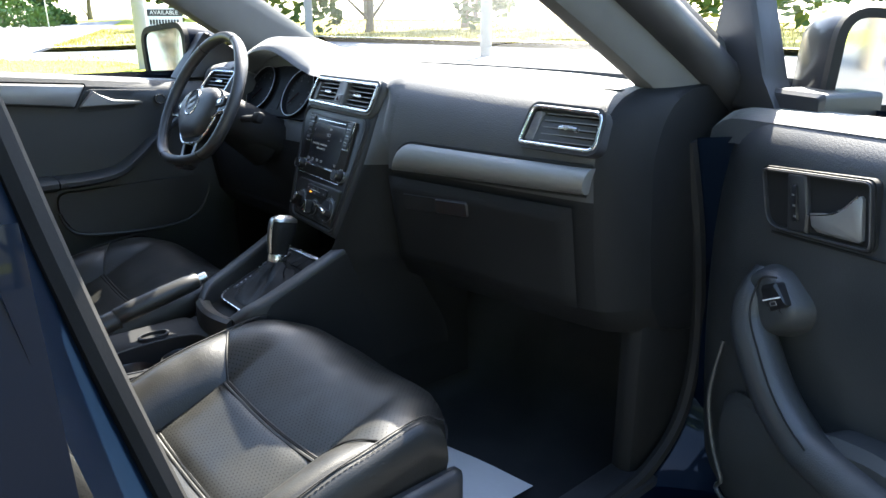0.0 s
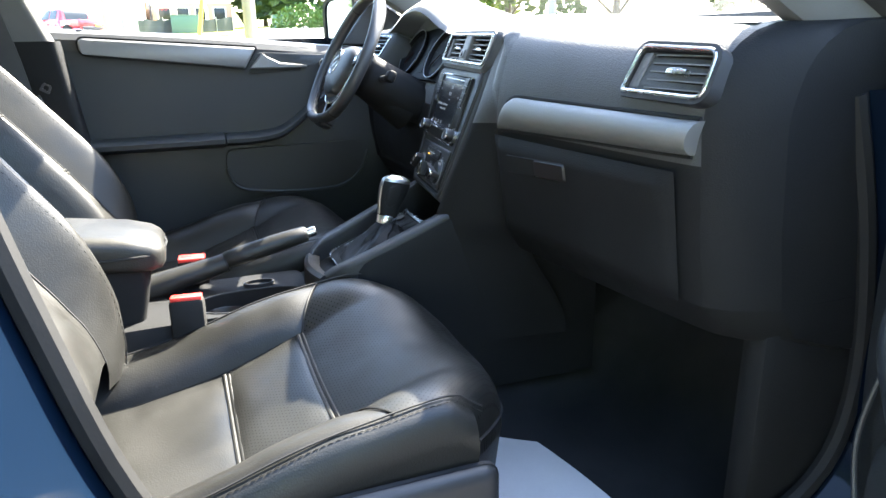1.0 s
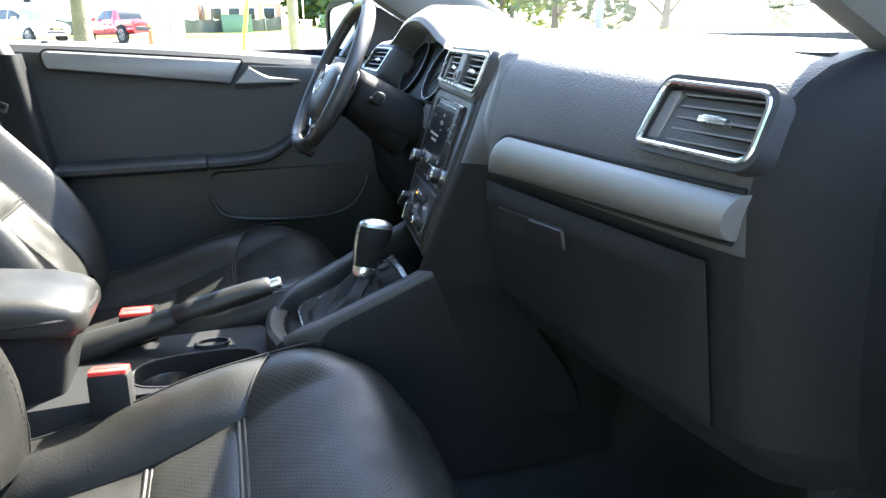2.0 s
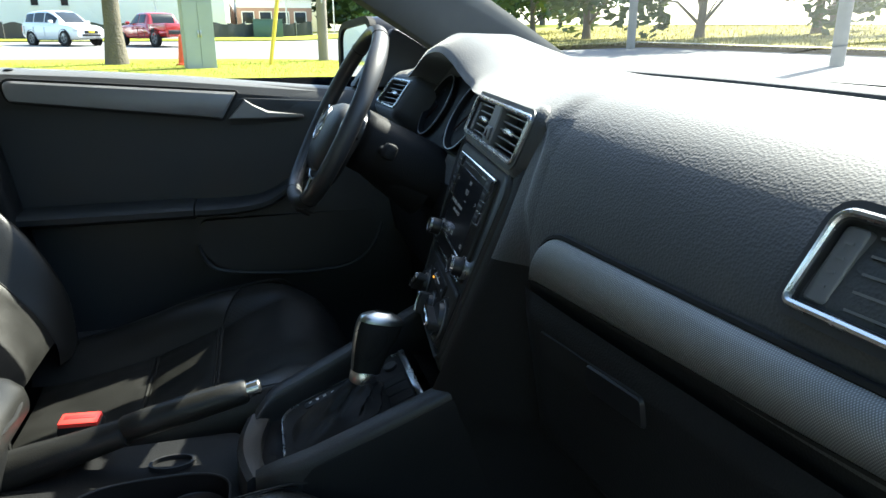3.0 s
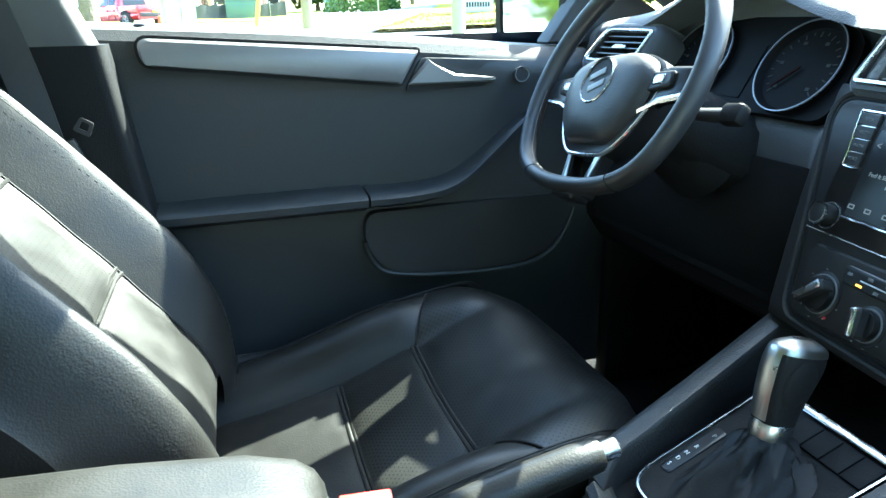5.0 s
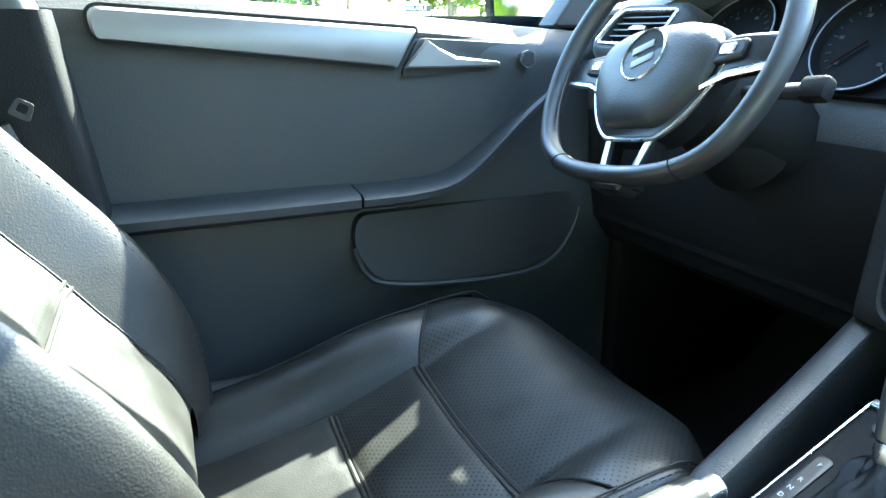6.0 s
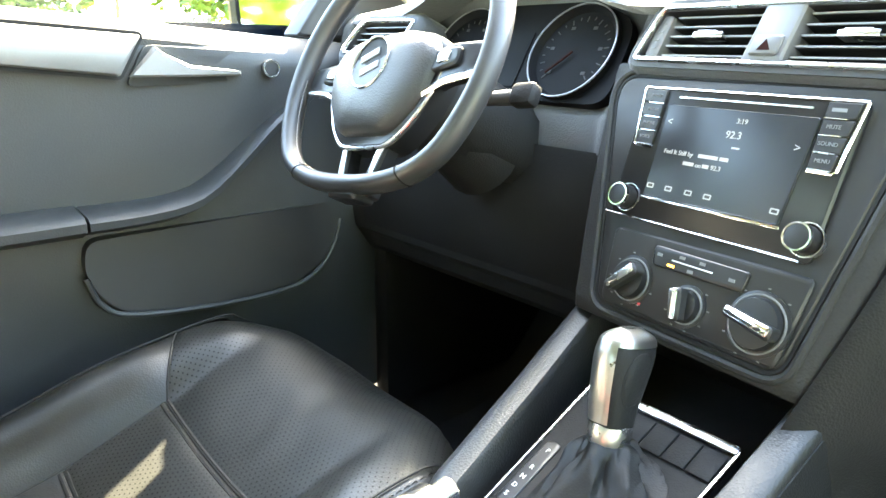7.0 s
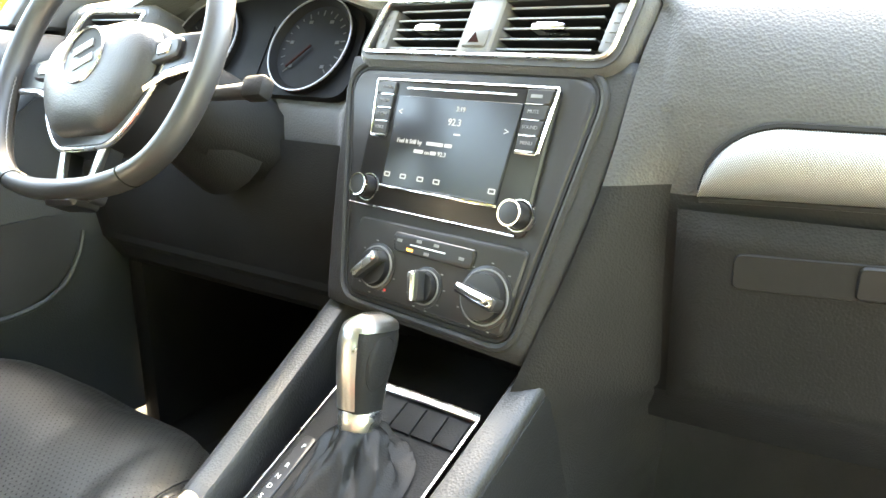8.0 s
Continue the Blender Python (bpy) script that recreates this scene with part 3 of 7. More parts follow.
# map pocket
pocket = rounded([(-0.338, 0.628), (-0.20, 0.612), (-0.070, 0.613), (-0.005, 0.640), (0.036, 0.715), (0.020, 0.748), (-0.37, 0.742), (-0.378, 0.690)], [0.03, 0.02, 0.04, 0.04, 0.03, 0.02, 0.02, 0.03], 5)
# no recess is cut; the darker tone of this plate stands for shade
part("map_pocket", prism(pocket, -0.02, 0.003, DM), M["hard"], ddoor, "map pocket opening, a raised plate toned for its shade")
lip = smooth_path([DM @ Vector(p) for p in ((-0.376, 0.690, 0.002), (-0.362, 0.650, 0.006), (-0.325, 0.626, 0.010), (-0.20, 0.612, 0.013), (-0.075, 0.613, 0.013), (-0.015, 0.634, 0.010), (0.020, 0.675, 0.006), (0.036, 0.715, 0.002))], 6)
part("pocket_lip", tube(lip, 0.0045, 8), M["door"], ddoor, "rolled pocket lip")
dglass = part("side_window", grid(lambda s, t: (-0.765 + 0.13 * t, -0.84 + 0.16 * t * 0 + (0.98 - 0.45 * t) * s, 1.03 + 0.355 * t), 8, 6), M["glass"], ddoor)
dglass.visible_shadow = False
sail = [(-0.02, 1.02), (0.30, 1.015), (0.08, 1.15)]
part("mirror_sail", prism(rounded(sail, 0.01, 3), -0.07, -0.02, DM, 0.004), M["hard"], ddoor)
def wing_mirror(parent, m, skin, foot=True):
    """A door mirror: shell, bezel, glass, foot. First axis outwards along the glass, third towards the viewer."""
    out = rounded([(-0.105, -0.078), (0.095, -0.085), (0.115, 0.06), (-0.095, 0.076)], [0.025, 0.05, 0.05, 0.05], 6)
    rings = [[m @ Vector((u * k, v * k, h)) for u, v in out] for k, h in ((1.0, 0.03), (1.04, 0.0), (1.02, -0.05), (0.86, -0.105), (0.5, -0.14))]
    part("mirror_shell", loft(rings), skin, parent, "rounded mirror housing")
    part("mirror_bezel", hoop([(u * 1.02, v * 1.02) for u, v in out], shrunk(out, 0.013), 0.02, 0.036, m), M["rubber"], parent)
    part("mirror_glass", prism(shrunk(out, 0.009), 0.022, 0.0315, m), M["mirror"], parent, "mirror glass")
    if foot:
        part("mirror_foot", prism(rounded([(-0.22, -0.09), (-0.05, -0.085), (-0.05, -0.045), (-0.20, -0.04)], 0.012, 3), -0.05, 0.01, m, 0.008), M["hard"], parent)
wing_mirror(ddoor, axes((-0.878, 0.045, 1.090), (1, 0.22, 0), (0, 0.05, 1)) @ Matrix.Diagonal((-1.1, 1.14, 1, 1)), M["blue"])

# ---- passenger's door, swung open ----
PH = 66.0
_d = Vector((math.sin(radians(PH)), -math.cos(radians(PH)), 0))
PM = axes((0.74, 0.33, -0.012), _d, (0, 0, 1))
def ppanel(s, t):
    a = -0.055 + 1.10 * s
    top = 1.035 + 0.02 * s
    z = 0.37 + (top - 0.37) * t
    h = -0.01 + 0.020 * math.sin(math.pi * t) + 0.03 * step(0.0, 0.10, a) * step(0.35, 0.8, t)
    if t > 0.9:
        h -= 0.045 * ((t - 0.9) / 0.1) ** 2
    if s < 0.08:
        h -= 0.05 * ((0.08 - s) / 0.08) ** 2
    return PM @ Vector((a + 0.04 * (1 - t) * (1 - s), z, h))
pdoor = part("door", grid(ppanel, 44, 44), M["door"], car, "wide open black vinyl door with a silver lever")
part("door_skin", grid(lambda s, t: PM @ Vector((-0.09 + 1.19 * s, 0.36 + 0.68 * t, -0.13 - 0.05 * math.sin(math.pi * (0.15 + 0.7 * t)))), 10, 10), M["blue"], pdoor, "blue painted outer skin")
part("door_edge", box(-0.09, -0.05, 0.38, 0.94, -0.13, -0.05, 0.012, PM), M["rubber"], pdoor, "black door edge seal")
part("door_ledge", loft([[PM @ Vector((a, z + dz, h)) for h, dz in ((-0.10, -0.04), (-0.10, 0.0), (-0.06, 0.006), (-0.025, 0.003), (-0.004, -0.012), (0.004, -0.05))] for a, z in [(-0.055 + 1.09 * k ** 1.4, 1.030 + 0.02 * k - 0.055 * max(0.0, 1 - k / 0.16) ** 2.2) for k in [i / 30 for i in range(31)]]]), M["dash"], pdoor, "grained soft belt ledge")
# lever and its bezel
bz = rounded([(0.163, 0.884), (0.338, 0.896), (0.322, 0.982), (0.138, 0.967)], [0.026, 0.014, 0.010, 0.010], 7)
part("handle_groove", hoop(shrunk(bz, -0.0022), bz, 0.0, 0.036, PM), M["rubber"], pdoor)
part("handle_bezel", hoop(bz, shrunk(bz, 0.005), 0.0, 0.0405, PM), M["satin"], pdoor, "satin black handle surround")
part("handle_bezel_edge", tube([PM @ Vector((u, v, 0.0405)) for u, v in shrunk(bz, 0.0025)], 0.0014, 6, closed=True), M["hard"], pdoor)
# level with the panel; its black stands for the shade inside the bowl
part("bowl_shade_plate", prism(shrunk(bz, 0.005), -0.01, 0.0352, PM), M["rubber"], pdoor, "flat black plate that stands for the shaded handle bowl")
part("handle_divider", prism(rounded([(0.203, 0.890), (0.238, 0.892), (0.236, 0.920), (0.222, 0.972), (0.190, 0.969)], 0.004, 3), 0.012, 0.0425, PM, 0.003), M["satin"], pdoor)
lv = smooth_path([(0.238, 0.920, 0), (0.258, 0.925, 0), (0.274, 0.930, 0), (0.291, 0.941, 0), (0.309, 0.961, 0)], 5)
part("inner_handle", prism([(p.x, p.y) for p in lv] + [(0.313, 0.958), (0.322, 0.908), (0.318, 0.904), (0.287, 0.902), (0.254, 0.901), (0.243, 0.907)], 0.030, 0.0445, PM, 0.004), M["silver"], pdoor, "silver inner door lever")
part("handle_edge", tube([PM @ Vector((p.x, p.y, 0.0435)) for p in lv], 0.0014, 6), M["satinchrome"], pdoor)
part("child_lock_slider", prism(rounded([(0.215, 0.905), (0.224, 0.909), (0.212, 0.956), (0.202, 0.954)], 0.003, 3), 0.03, 0.0460, PM, 0.002), M["gloss"], pdoor)
for k in range(3):
    part("slider_mark", box(-0.002, 0.002, -0.0014, 0.0014, 0.0455, 0.0465, 0, PM @ pose(0.2185 - 0.004 * k, 0.914 + 0.014 * k, 0)), M["dimprint"], pdoor)
part("insert_seam", tube([PM @ Vector(p) for p in smooth_path([(0.17, 0.878, 0.034), (0.34, 0.889, 0.034), (0.55, 0.903, 0.0335), (0.95, 0.925, 0.032)], 6)], 0.0022, 6), M["rubber"], pdoor, "seam under the upper door panel")
# pull grip that runs down into the armrest
gp = smooth_path([(0.170, 0.815, 0.03), (0.172, 0.785, 0.052), (0.180, 0.745, 0.058), (0.212, 0.702, 0.062), (0.248, 0.662, 0.064), (0.292, 0.630, 0.064), (0.34, 0.612, 0.064), (0.50, 0.600, 0.064), (0.80, 0.605, 0.06)], 6)
part("pull_grip", tube([PM @ Vector(p) for p in gp], [0.020 + 0.012 * step(0, 0.35, i / len(gp)) for i in range(len(gp))], 14), M["door"], pdoor, "soft pull grip and armrest")
part("grip_seam", tube([PM @ Vector(p) for p in smooth_path([(0.222, 0.828, 0.064), (0.200, 0.822, 0.0655), (0.190, 0.803, 0.067), (0.198, 0.765, 0.079), (0.229, 0.722, 0.084), (0.266, 0.678, 0.087), (0.303, 0.649, 0.089), (0.338, 0.632, 0.09)], 6)], 0.0016, 6), M["rubber"], pdoor)
part("armrest_shelf", prism(rounded([(0.28, 0.60), (0.80, 0.60), (0.80, 0.655), (0.40, 0.660), (0.33, 0.645)], 0.02, 4), -0.01, 0.062, PM, 0.012), M["door"], pdoor)
pod = rounded([(0.146, 0.775), (0.170, 0.739), (0.212, 0.734), (0.254, 0.764), (0.260, 0.792), (0.212, 0.830), (0.180, 0.828), (0.152, 0.802)], 0.016, 5)
part("switch_plate", loft([[PM @ Vector((u, v, h)) for u, v in shrunk(pod, k)] for k, h in ((-0.010, 0.010), (-0.005, 0.036), (0.0, 0.052), (0.004, 0.059), (0.010, 0.0635), (0.016, 0.0645))]), M["door"], pdoor, "rounded switch pod", sharp=60)
sw_out = [(0.197, 0.807), (0.223, 0.822), (0.250, 0.796), (0.221, 0.777)]
part("window_switch", prism(rounded(sw_out, 0.004, 3), 0.05, 0.068, PM, 0.003), M["gloss"], pdoor, "black window switch")
part("switch_line", tube([PM @ Vector((0.2085, 0.7900, 0.0685)), PM @ Vector((0.2375, 0.8055, 0.0685))], 0.0011, 5), M["print"], pdoor)
sy = rounded([(0.2235, 0.7865), (0.2345, 0.7925), (0.2305, 0.7975), (0.2195, 0.7915)], 0.0015, 2)
part("switch_symbol", hoop(sy, shrunk(sy, 0.0011), 0.0674, 0.0688, PM), M["dimprint"], pdoor)
part("map_pocket_welt", tube([PM @ Vector(p) for p in smooth_path([(0.075, 0.66, 0.012), (0.078, 0.57, 0.03), (0.100, 0.496, 0.034), (0.137, 0.44, 0.036), (0.18, 0.40, 0.036), (0.7, 0.39, 0.036)], 5)], 0.004, 8), M["door"], pdoor)
part("map_pocket", prism(rounded([(0.10, 0.39), (0.85, 0.39), (0.85, 0.55), (0.10, 0.60)], 0.06, 5), -0.01, 0.028, PM, 0.01), M["door"], pdoor)
part("stitch_line", tube([PM @ Vector(p) for p in smooth_path([(0.228, 0.836, 0.024), (0.28, 0.838, 0.024), (0.33, 0.838, 0.024), (0.50, 0.83, 0.022), (0.85, 0.82, 0.02)], 5)], 0.0014, 5), M["thread"], pdoor)
part("mirror_sail", prism(rounded([(-0.125, 1.03), (0.068, 1.03), (0.030, 1.080), (-0.024, 1.217), (-0.046, 1.31), (-0.070, 1.31), (-0.092, 1.22), (-0.114, 1.11)], 0.008, 3), -0.085, -0.04, PM, 0.006), M["hard"], pdoor, "black mirror triangle")
part("window_frame", tube([PM @ Vector(p) for p in smooth_path([(-0.045, 1.28, -0.06), (0.10, 1.36, -0.06), (0.4, 1.42, -0.06), (0.9, 1.40, -0.06), (1.02, 1.05, -0.07)], 6)], 0.022, 8), M["hard"], pdoor)
pglass = part("side_window", grid(lambda s, t: PM @ Vector((0.0 + 1.0 * s, 1.03 + 0.37 * t * min(1, 0.75 + s), -0.065)), 8, 4), M["glass"], pdoor)
pglass.visible_shadow = False
_n = Vector((-math.cos(radians(PH)), -math.sin(radians(PH)), 0))
wing_mirror(pdoor, axes(tuple(PM @ Vector((0.085, 1.112, -0.215))), tuple(-0.95 * _n + 0.30 * _d), (0, 0, 1)), M["blue"], False)
part("mirror_arm", prism(rounded([(0.03, 1.012), (0.14, 1.012), (0.14, 1.066), (0.03, 1.068)], 0.008, 3), -0.16, -0.05, PM, 0.006), M["hard"], pdoor)
# ---- dashboard ----
dash = thing("dashboard", (0, 0.25, 0.6), "black grained dashboard with chrome-ringed vents and a silver strip", "dashboard")
brow_z = curve([-0.72, -0.60, -0.53, -0.45, -0.366, -0.30, -0.22, -0.15, 0.0, 0.2, 0.45, 0.62, 0.72], [1.052, 1.063, 1.084, 1.118, 1.126, 1.112, 1.086, 1.073, 1.070, 1.067, 1.055, 1.050, 1.048])
brow_y = curve([-0.72, -0.6, -0.37, -0.16, 0.0, 0.17, 0.30, 0.49, 0.63, 0.67, 0.70, 0.72], [0.070, 0.066, 0.085, 0.086, 0.074, 0.062, 0.090, 0.122, 0.128, 0.142, 0.185, 0.25])
mid_y = curve([-0.72, -0.5, -0.16, 0.14, 0.23, 0.45, 0.63, 0.67, 0.70, 0.72], [0.035, 0.042, 0.050, 0.034, 0.036, 0.064, 0.090, 0.105, 0.15, 0.22])
def hollow(x):
    return step(-0.69, -0.66, x) * step(-0.150, -0.190, x)
def dash_profile(x):
    f, h, g, r = brow_y(x), brow_z(x), mid_y(x), hollow(x)
    up = max(0.0, h - 1.06)
    e = 0.80 * step(0.165, 0.215, x)
    n = step(-0.20, -0.16, x) * step(0.22, 0.165, x)      # room for the centre vents
    q = min(1.0, n + r)
    # the passenger side rolls over in one soft curve
    own = [(0.86, 1.040), (0.62, 1.056), (0.36, 1.066 + 0.25 * up), (f + 0.14, h + 0.012 - 0.1 * up), (f + 0.05, h + 0.008), (f + 0.018 + 0.016 * q, h + 0.002 - 0.003 * q), (f + 0.004 + 0.009 * q, h - 0.007 - 0.006 * q),
           (f - 0.002 + 0.008 * r + 0.003 * n, h - 0.013 - 0.011 * q), (f - 0.006 + 0.075 * r + 0.032 * n, h - 0.020 - 0.012 * n - 0.016 * r * (1 - n)), (g + 0.018 + 0.085 * r, 1.0 - 0.01 * r), (g + 0.002 + 0.075 * r, 0.958 - 0.012 * r), (g + 0.045 * r, 0.940), (g + 0.030 * r, 0.925),
           (g + 0.004 + 0.022 * r, 0.888), (g + 0.012 + 0.010 * r, 0.80), (g + 0.03, 0.70), (g + 0.06, 0.655), (g + 0.15, 0.625), (0.45, 0.60), (0.86, 0.60)]
    for i in range(9, 15):
        y, z = own[i]
        own[i] = (y + n * max(0.0, 0.037 - 0.113 * x + 0.35 * (z - 0.862) - y), z)
    y0, y1, z0, z1 = g + 0.001, f + 0.10, 0.945, h + 0.010
    for i, a in enumerate((76, 62, 49, 37, 26, 16, 7)):
        p = (y1 - (y1 - y0) * math.cos(radians(a)) ** 0.9, z0 + (z1 - z0) * math.sin(radians(a)))
        o = own[4 + i]
        own[4 + i] = (o[0] + (p[0] - o[0]) * e, o[1] + (p[1] - o[1]) * e)
    return own
stations = sorted({0.66 + 0.005 * i for i in range(11)} | {-0.71 + 1.42 * i / 70 for i in range(71)} | {-0.69 + 0.003 * i for i in range(11)} | {0.155 + 0.004 * i for i in range(16)} | {-0.215 + 0.005 * i for i in range(11)})
body_x = [x for x in stations if x <= 0.661]
part("dash_body", loft([[Vector((x, y, z)) for y, z in dash_profile(x)[:14] + [(0.86, 0.888)]] for x in body_x]), M["dash"], dash, "soft grained dash top and face", sharp=50)
# below the strip and at the end, shade is put into a darker colour
part("dash_lower_face", loft([[Vector((x, y, z)) for y, z in dash_profile(x)[13:16] + [(0.86, 0.70)]] for x in body_x]), M["lower"], dash, "lower dash face, its shade put into a darker colour", sharp=50)
part("dash_end", loft([[Vector((x, y, z)) for y, z in dash_profile(x)[:16] + [(0.86, 0.70)]] for x in stations if x >= body_x[-1]]), M["lower"], dash, "hard end cap of the dash, coloured dark for its shade", sharp=50)
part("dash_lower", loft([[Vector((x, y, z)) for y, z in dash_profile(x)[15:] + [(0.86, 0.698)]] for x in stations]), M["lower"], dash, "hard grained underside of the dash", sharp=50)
# raised defroster outlet along the screen
front_y = curve([-0.33, -0.31, -0.20, 0.05, 0.25, 0.42, 0.58], [0.420, 0.375, 0.372, 0.372, 0.352, 0.325, 0.285])
part("defroster_outlet", loft([[Vector((x, front_y(x) + dy, z)) for dy, z in ((0.0, 1.050), (0.0, 1.0715), (0.004, 1.0745), (0.012, 1.0755), (0.10, 1.070), (0.16, 1.055))] for x in [-0.33 + 0.91 * i / 60 for i in range(61)]]), M["dash"], dash, "low raised defroster outlet")
part("dash_sensor", box(0.605, 0.645, 0.176, 0.186, 1.046, 1.0560, 0.001), M["satin"], dash, "small defroster outlet")

SA = radians(6.5)
SM = axes((0, 0.031, 0.862), (math.cos(SA), -math.sin(SA), 0), (0, 0.3304, 0.9439))

def vent(m, outline, cells, parent, label):
    """An air vent: chrome ring, dark box, slats, tab and thumb wheel. Outline in the frame m."""
    v = part("air_vent", prism(shrunk(outline, 0.004), -0.05, -0.028, m), M["gloss"], parent, label)
    part("vent_rim", hoop(shrunk(outline, -0.006), outline, -0.03, 0.004, m), M["hard"], v)
    part("chrome_ring", tube([m @ Vector((u_, v_, 0.005)) for u_, v_ in shrunk(outline, 0.002)], 0.0028, 8, closed=True), M["satinchrome"], v, "chrome ring")
    part("vent_wall", hoop(shrunk(outline, 0.0034), shrunk(outline, 0.0055), -0.03, 0.004, m), M["hard"], v)
    vs = [p[1] for p in outline]
    lo, hi = min(vs) + 0.006, max(vs) - 0.006
    for u0, u1, wheel_u in cells:
        for k in range(5):
            vv = lo + (hi - lo) * (k + 0.5) / 5
            sh = (vv - (lo + hi) / 2) * cells_shear(outline)
            part("slat", box(u0 + sh, u1 + sh, -0.0010, 0.0010, -0.022, -0.002, 0.0004, m @ pose(0, vv, 0, -4)), M["lower"], v)
        uc, vc = (u0 + u1) / 2, lo + (hi - lo) * 0.5
        tab = part("direction_tab", box(uc - 0.017, uc + 0.017, vc - 0.0025, vc + 0.0035, -0.012, 0.004, 0.0015, m), M["satinchrome"], v)
        part("tab_edge", box(uc - 0.011, uc + 0.011, vc + 0.0030, vc + 0.0042, -0.004, 0.0048, 0.0005, m), M["satinchrome"], tab)
        for k in range(5):
            vv = lo + (hi - lo) * (k + 0.5) / 5
            sh = (vv - (lo + hi) / 2) * cells_shear(outline)
            part("slat_edge", box(u0 + sh, u1 + sh, vv - 0.0006, vv + 0.0010, -0.003, -0.0008, 0, m), M["silver"], v)
        if wheel_u is not None:
            part("thumb_wheel_plate", prism(rounded([(wheel_u - 0.008 - 0.004, lo + 0.003), (wheel_u + 0.008 - 0.004, lo + 0.003), (wheel_u + 0.008 + 0.004, hi - 0.003), (wheel_u - 0.008 + 0.004, hi - 0.003)], 0.004, 3), -0.03, 0.001, m, 0.001), M["ventgrey"], v)
            for k in range(4):
                part("wheel_mark", box(wheel_u - 0.003, wheel_u + 0.003, -0.0008, 0.0008, 0.0008, 0.002, 0, m @ pose((k - 1.5) * 0.0018, lo + (hi - lo) * (0.25 + 0.17 * k), 0)), M["dimprint"], v)
    return v

def cells_shear(outline):
    """How far the sides lean: along per up."""
    vs = [p[1] for p in outline]
    top = [p[0] for p in outline if p[1] > max(vs) - 0.012]
    low = [p[0] for p in outline if p[1] < min(vs) + 0.012]
    return ((min(top) + max(top)) - (min(low) + max(low))) / 2 / max(0.01, max(vs) - min(vs)) * 0.9

cv = rounded([(-0.143, 0.132), (0.152, 0.129), (0.164, 0.188), (-0.120, 0.189)], [0.010, 0.016, 0.010, 0.010], 5)
center_vent = vent(SM @ pose(0, 0, 0.016), cv, [(-0.106, -0.012, -0.119), (0.033, 0.132, 0.147)], dash, "twin centre air vents with chrome ring")
part("vent_surround", loft([[SM @ Vector((u_, v_, h_)) for u_, v_ in shrunk(cv, k_)] for k_, h_ in ((-0.019, -0.030), (-0.0165, -0.004), (-0.0145, 0.008), (-0.0115, 0.015), (-0.0062, 0.018))], caps=False), M["dash"], dash, "moulded vent surround")
part("vent_divider", prism(rounded([(-0.014, 0.134), (0.026, 0.133), (0.034, 0.186), (-0.004, 0.187)], 0.003, 3), -0.02, 0.006, SM @ pose(0, 0, 0.016), 0.002), M["ventgrey"], center_vent)
hz = part("hazard_switch", prism(rounded([(-0.007, 0.139), (0.021, 0.139), (0.024, 0.157), (-0.004, 0.157)], 0.003, 3), 0.0, 0.009, SM @ pose(0, 0, 0.016), 0.0015), M["ventgrey"], center_vent)
part("hazard_lamp", prism([(0.002, 0.143), (0.015, 0.143), (0.009, 0.153)], 0.0085, 0.0094, SM @ pose(0, 0, 0.016)), M["needle"], hz)

PV = axes((0.596, 0.0965, 0.9975), (0.995, 0.09, 0), (0, 0.42, 1))
pv = rounded([(-0.074, -0.031), (0.071, -0.033), (0.069, 0.030), (-0.064, 0.034)], [0.008, 0.018, 0.016, 0.014], 6)
vent(PV, pv, [(-0.038, 0.060, -0.054)], dash, "passenger air vent with chrome ring")
DV = axes((-0.595, 0.050, 1.012), (0.99, 0.14, 0), (0, 0.65, 1))
dv = rounded([(-0.066, -0.024), (0.058, -0.029), (0.072, 0.035), (-0.044, 0.037)], [0.012, 0.009, 0.008, 0.020], 6)
vent(DV, dv, [(-0.048, 0.058, None)], dash, "driver air vent with chrome ring")
part("vent_surround", loft([[DV @ Vector((u_, v_, h_)) for u_, v_ in shrunk(dv, k_)] for k_, h_ in ((-0.030, -0.075), (-0.022, -0.030), (-0.017, -0.006), (-0.011, 0.002), (-0.0062, 0.004))], caps=False), M["dash"], dash, "moulded vent surround")

# silver strip on the passenger side, rounded at its inner end
def strip_at(s, t):
    x = 0.236 + 0.420 * s ** 1.35
    e = max(0.0, 1 - (x - 0.236) / 0.055)
    low = 0.889 + 0.012 * s
    top = 0.946 - 0.002 * s - 0.054 * (1 - math.sqrt(max(0.0, 1 - e * e)))
    z = low + (top - low) * t
    return Vector((x + 0.010 * (t - 0.5) * s, mid_y(x) - 0.004 - 0.016 * math.sin(math.pi * t) ** 0.6 * (1 - 0.7 * e * e), z))
part("decor_strip", grid(strip_at, 50, 12), M["decor"], dash, "woven silver decor strip")
part("strip_end", grid(lambda s, t: strip_at(1.0, s) + Vector((0.0015 * math.sin(math.pi * t), 0.030 * t, 0)), 12, 4), M["silver"], dash, "plain silver end of the strip")
part("strip_shadow_gap", tube([strip_at(i / 30, 1.0) + Vector((0, 0.002, 0.002)) for i in range(31)], 0.003, 6), M["rubber"], dash)
part("strip_shadow_gap", tube([strip_at(i / 30, 0.0) + Vector((0, 0.002, -0.002)) for i in range(31)], 0.003, 6), M["rubber"], dash)
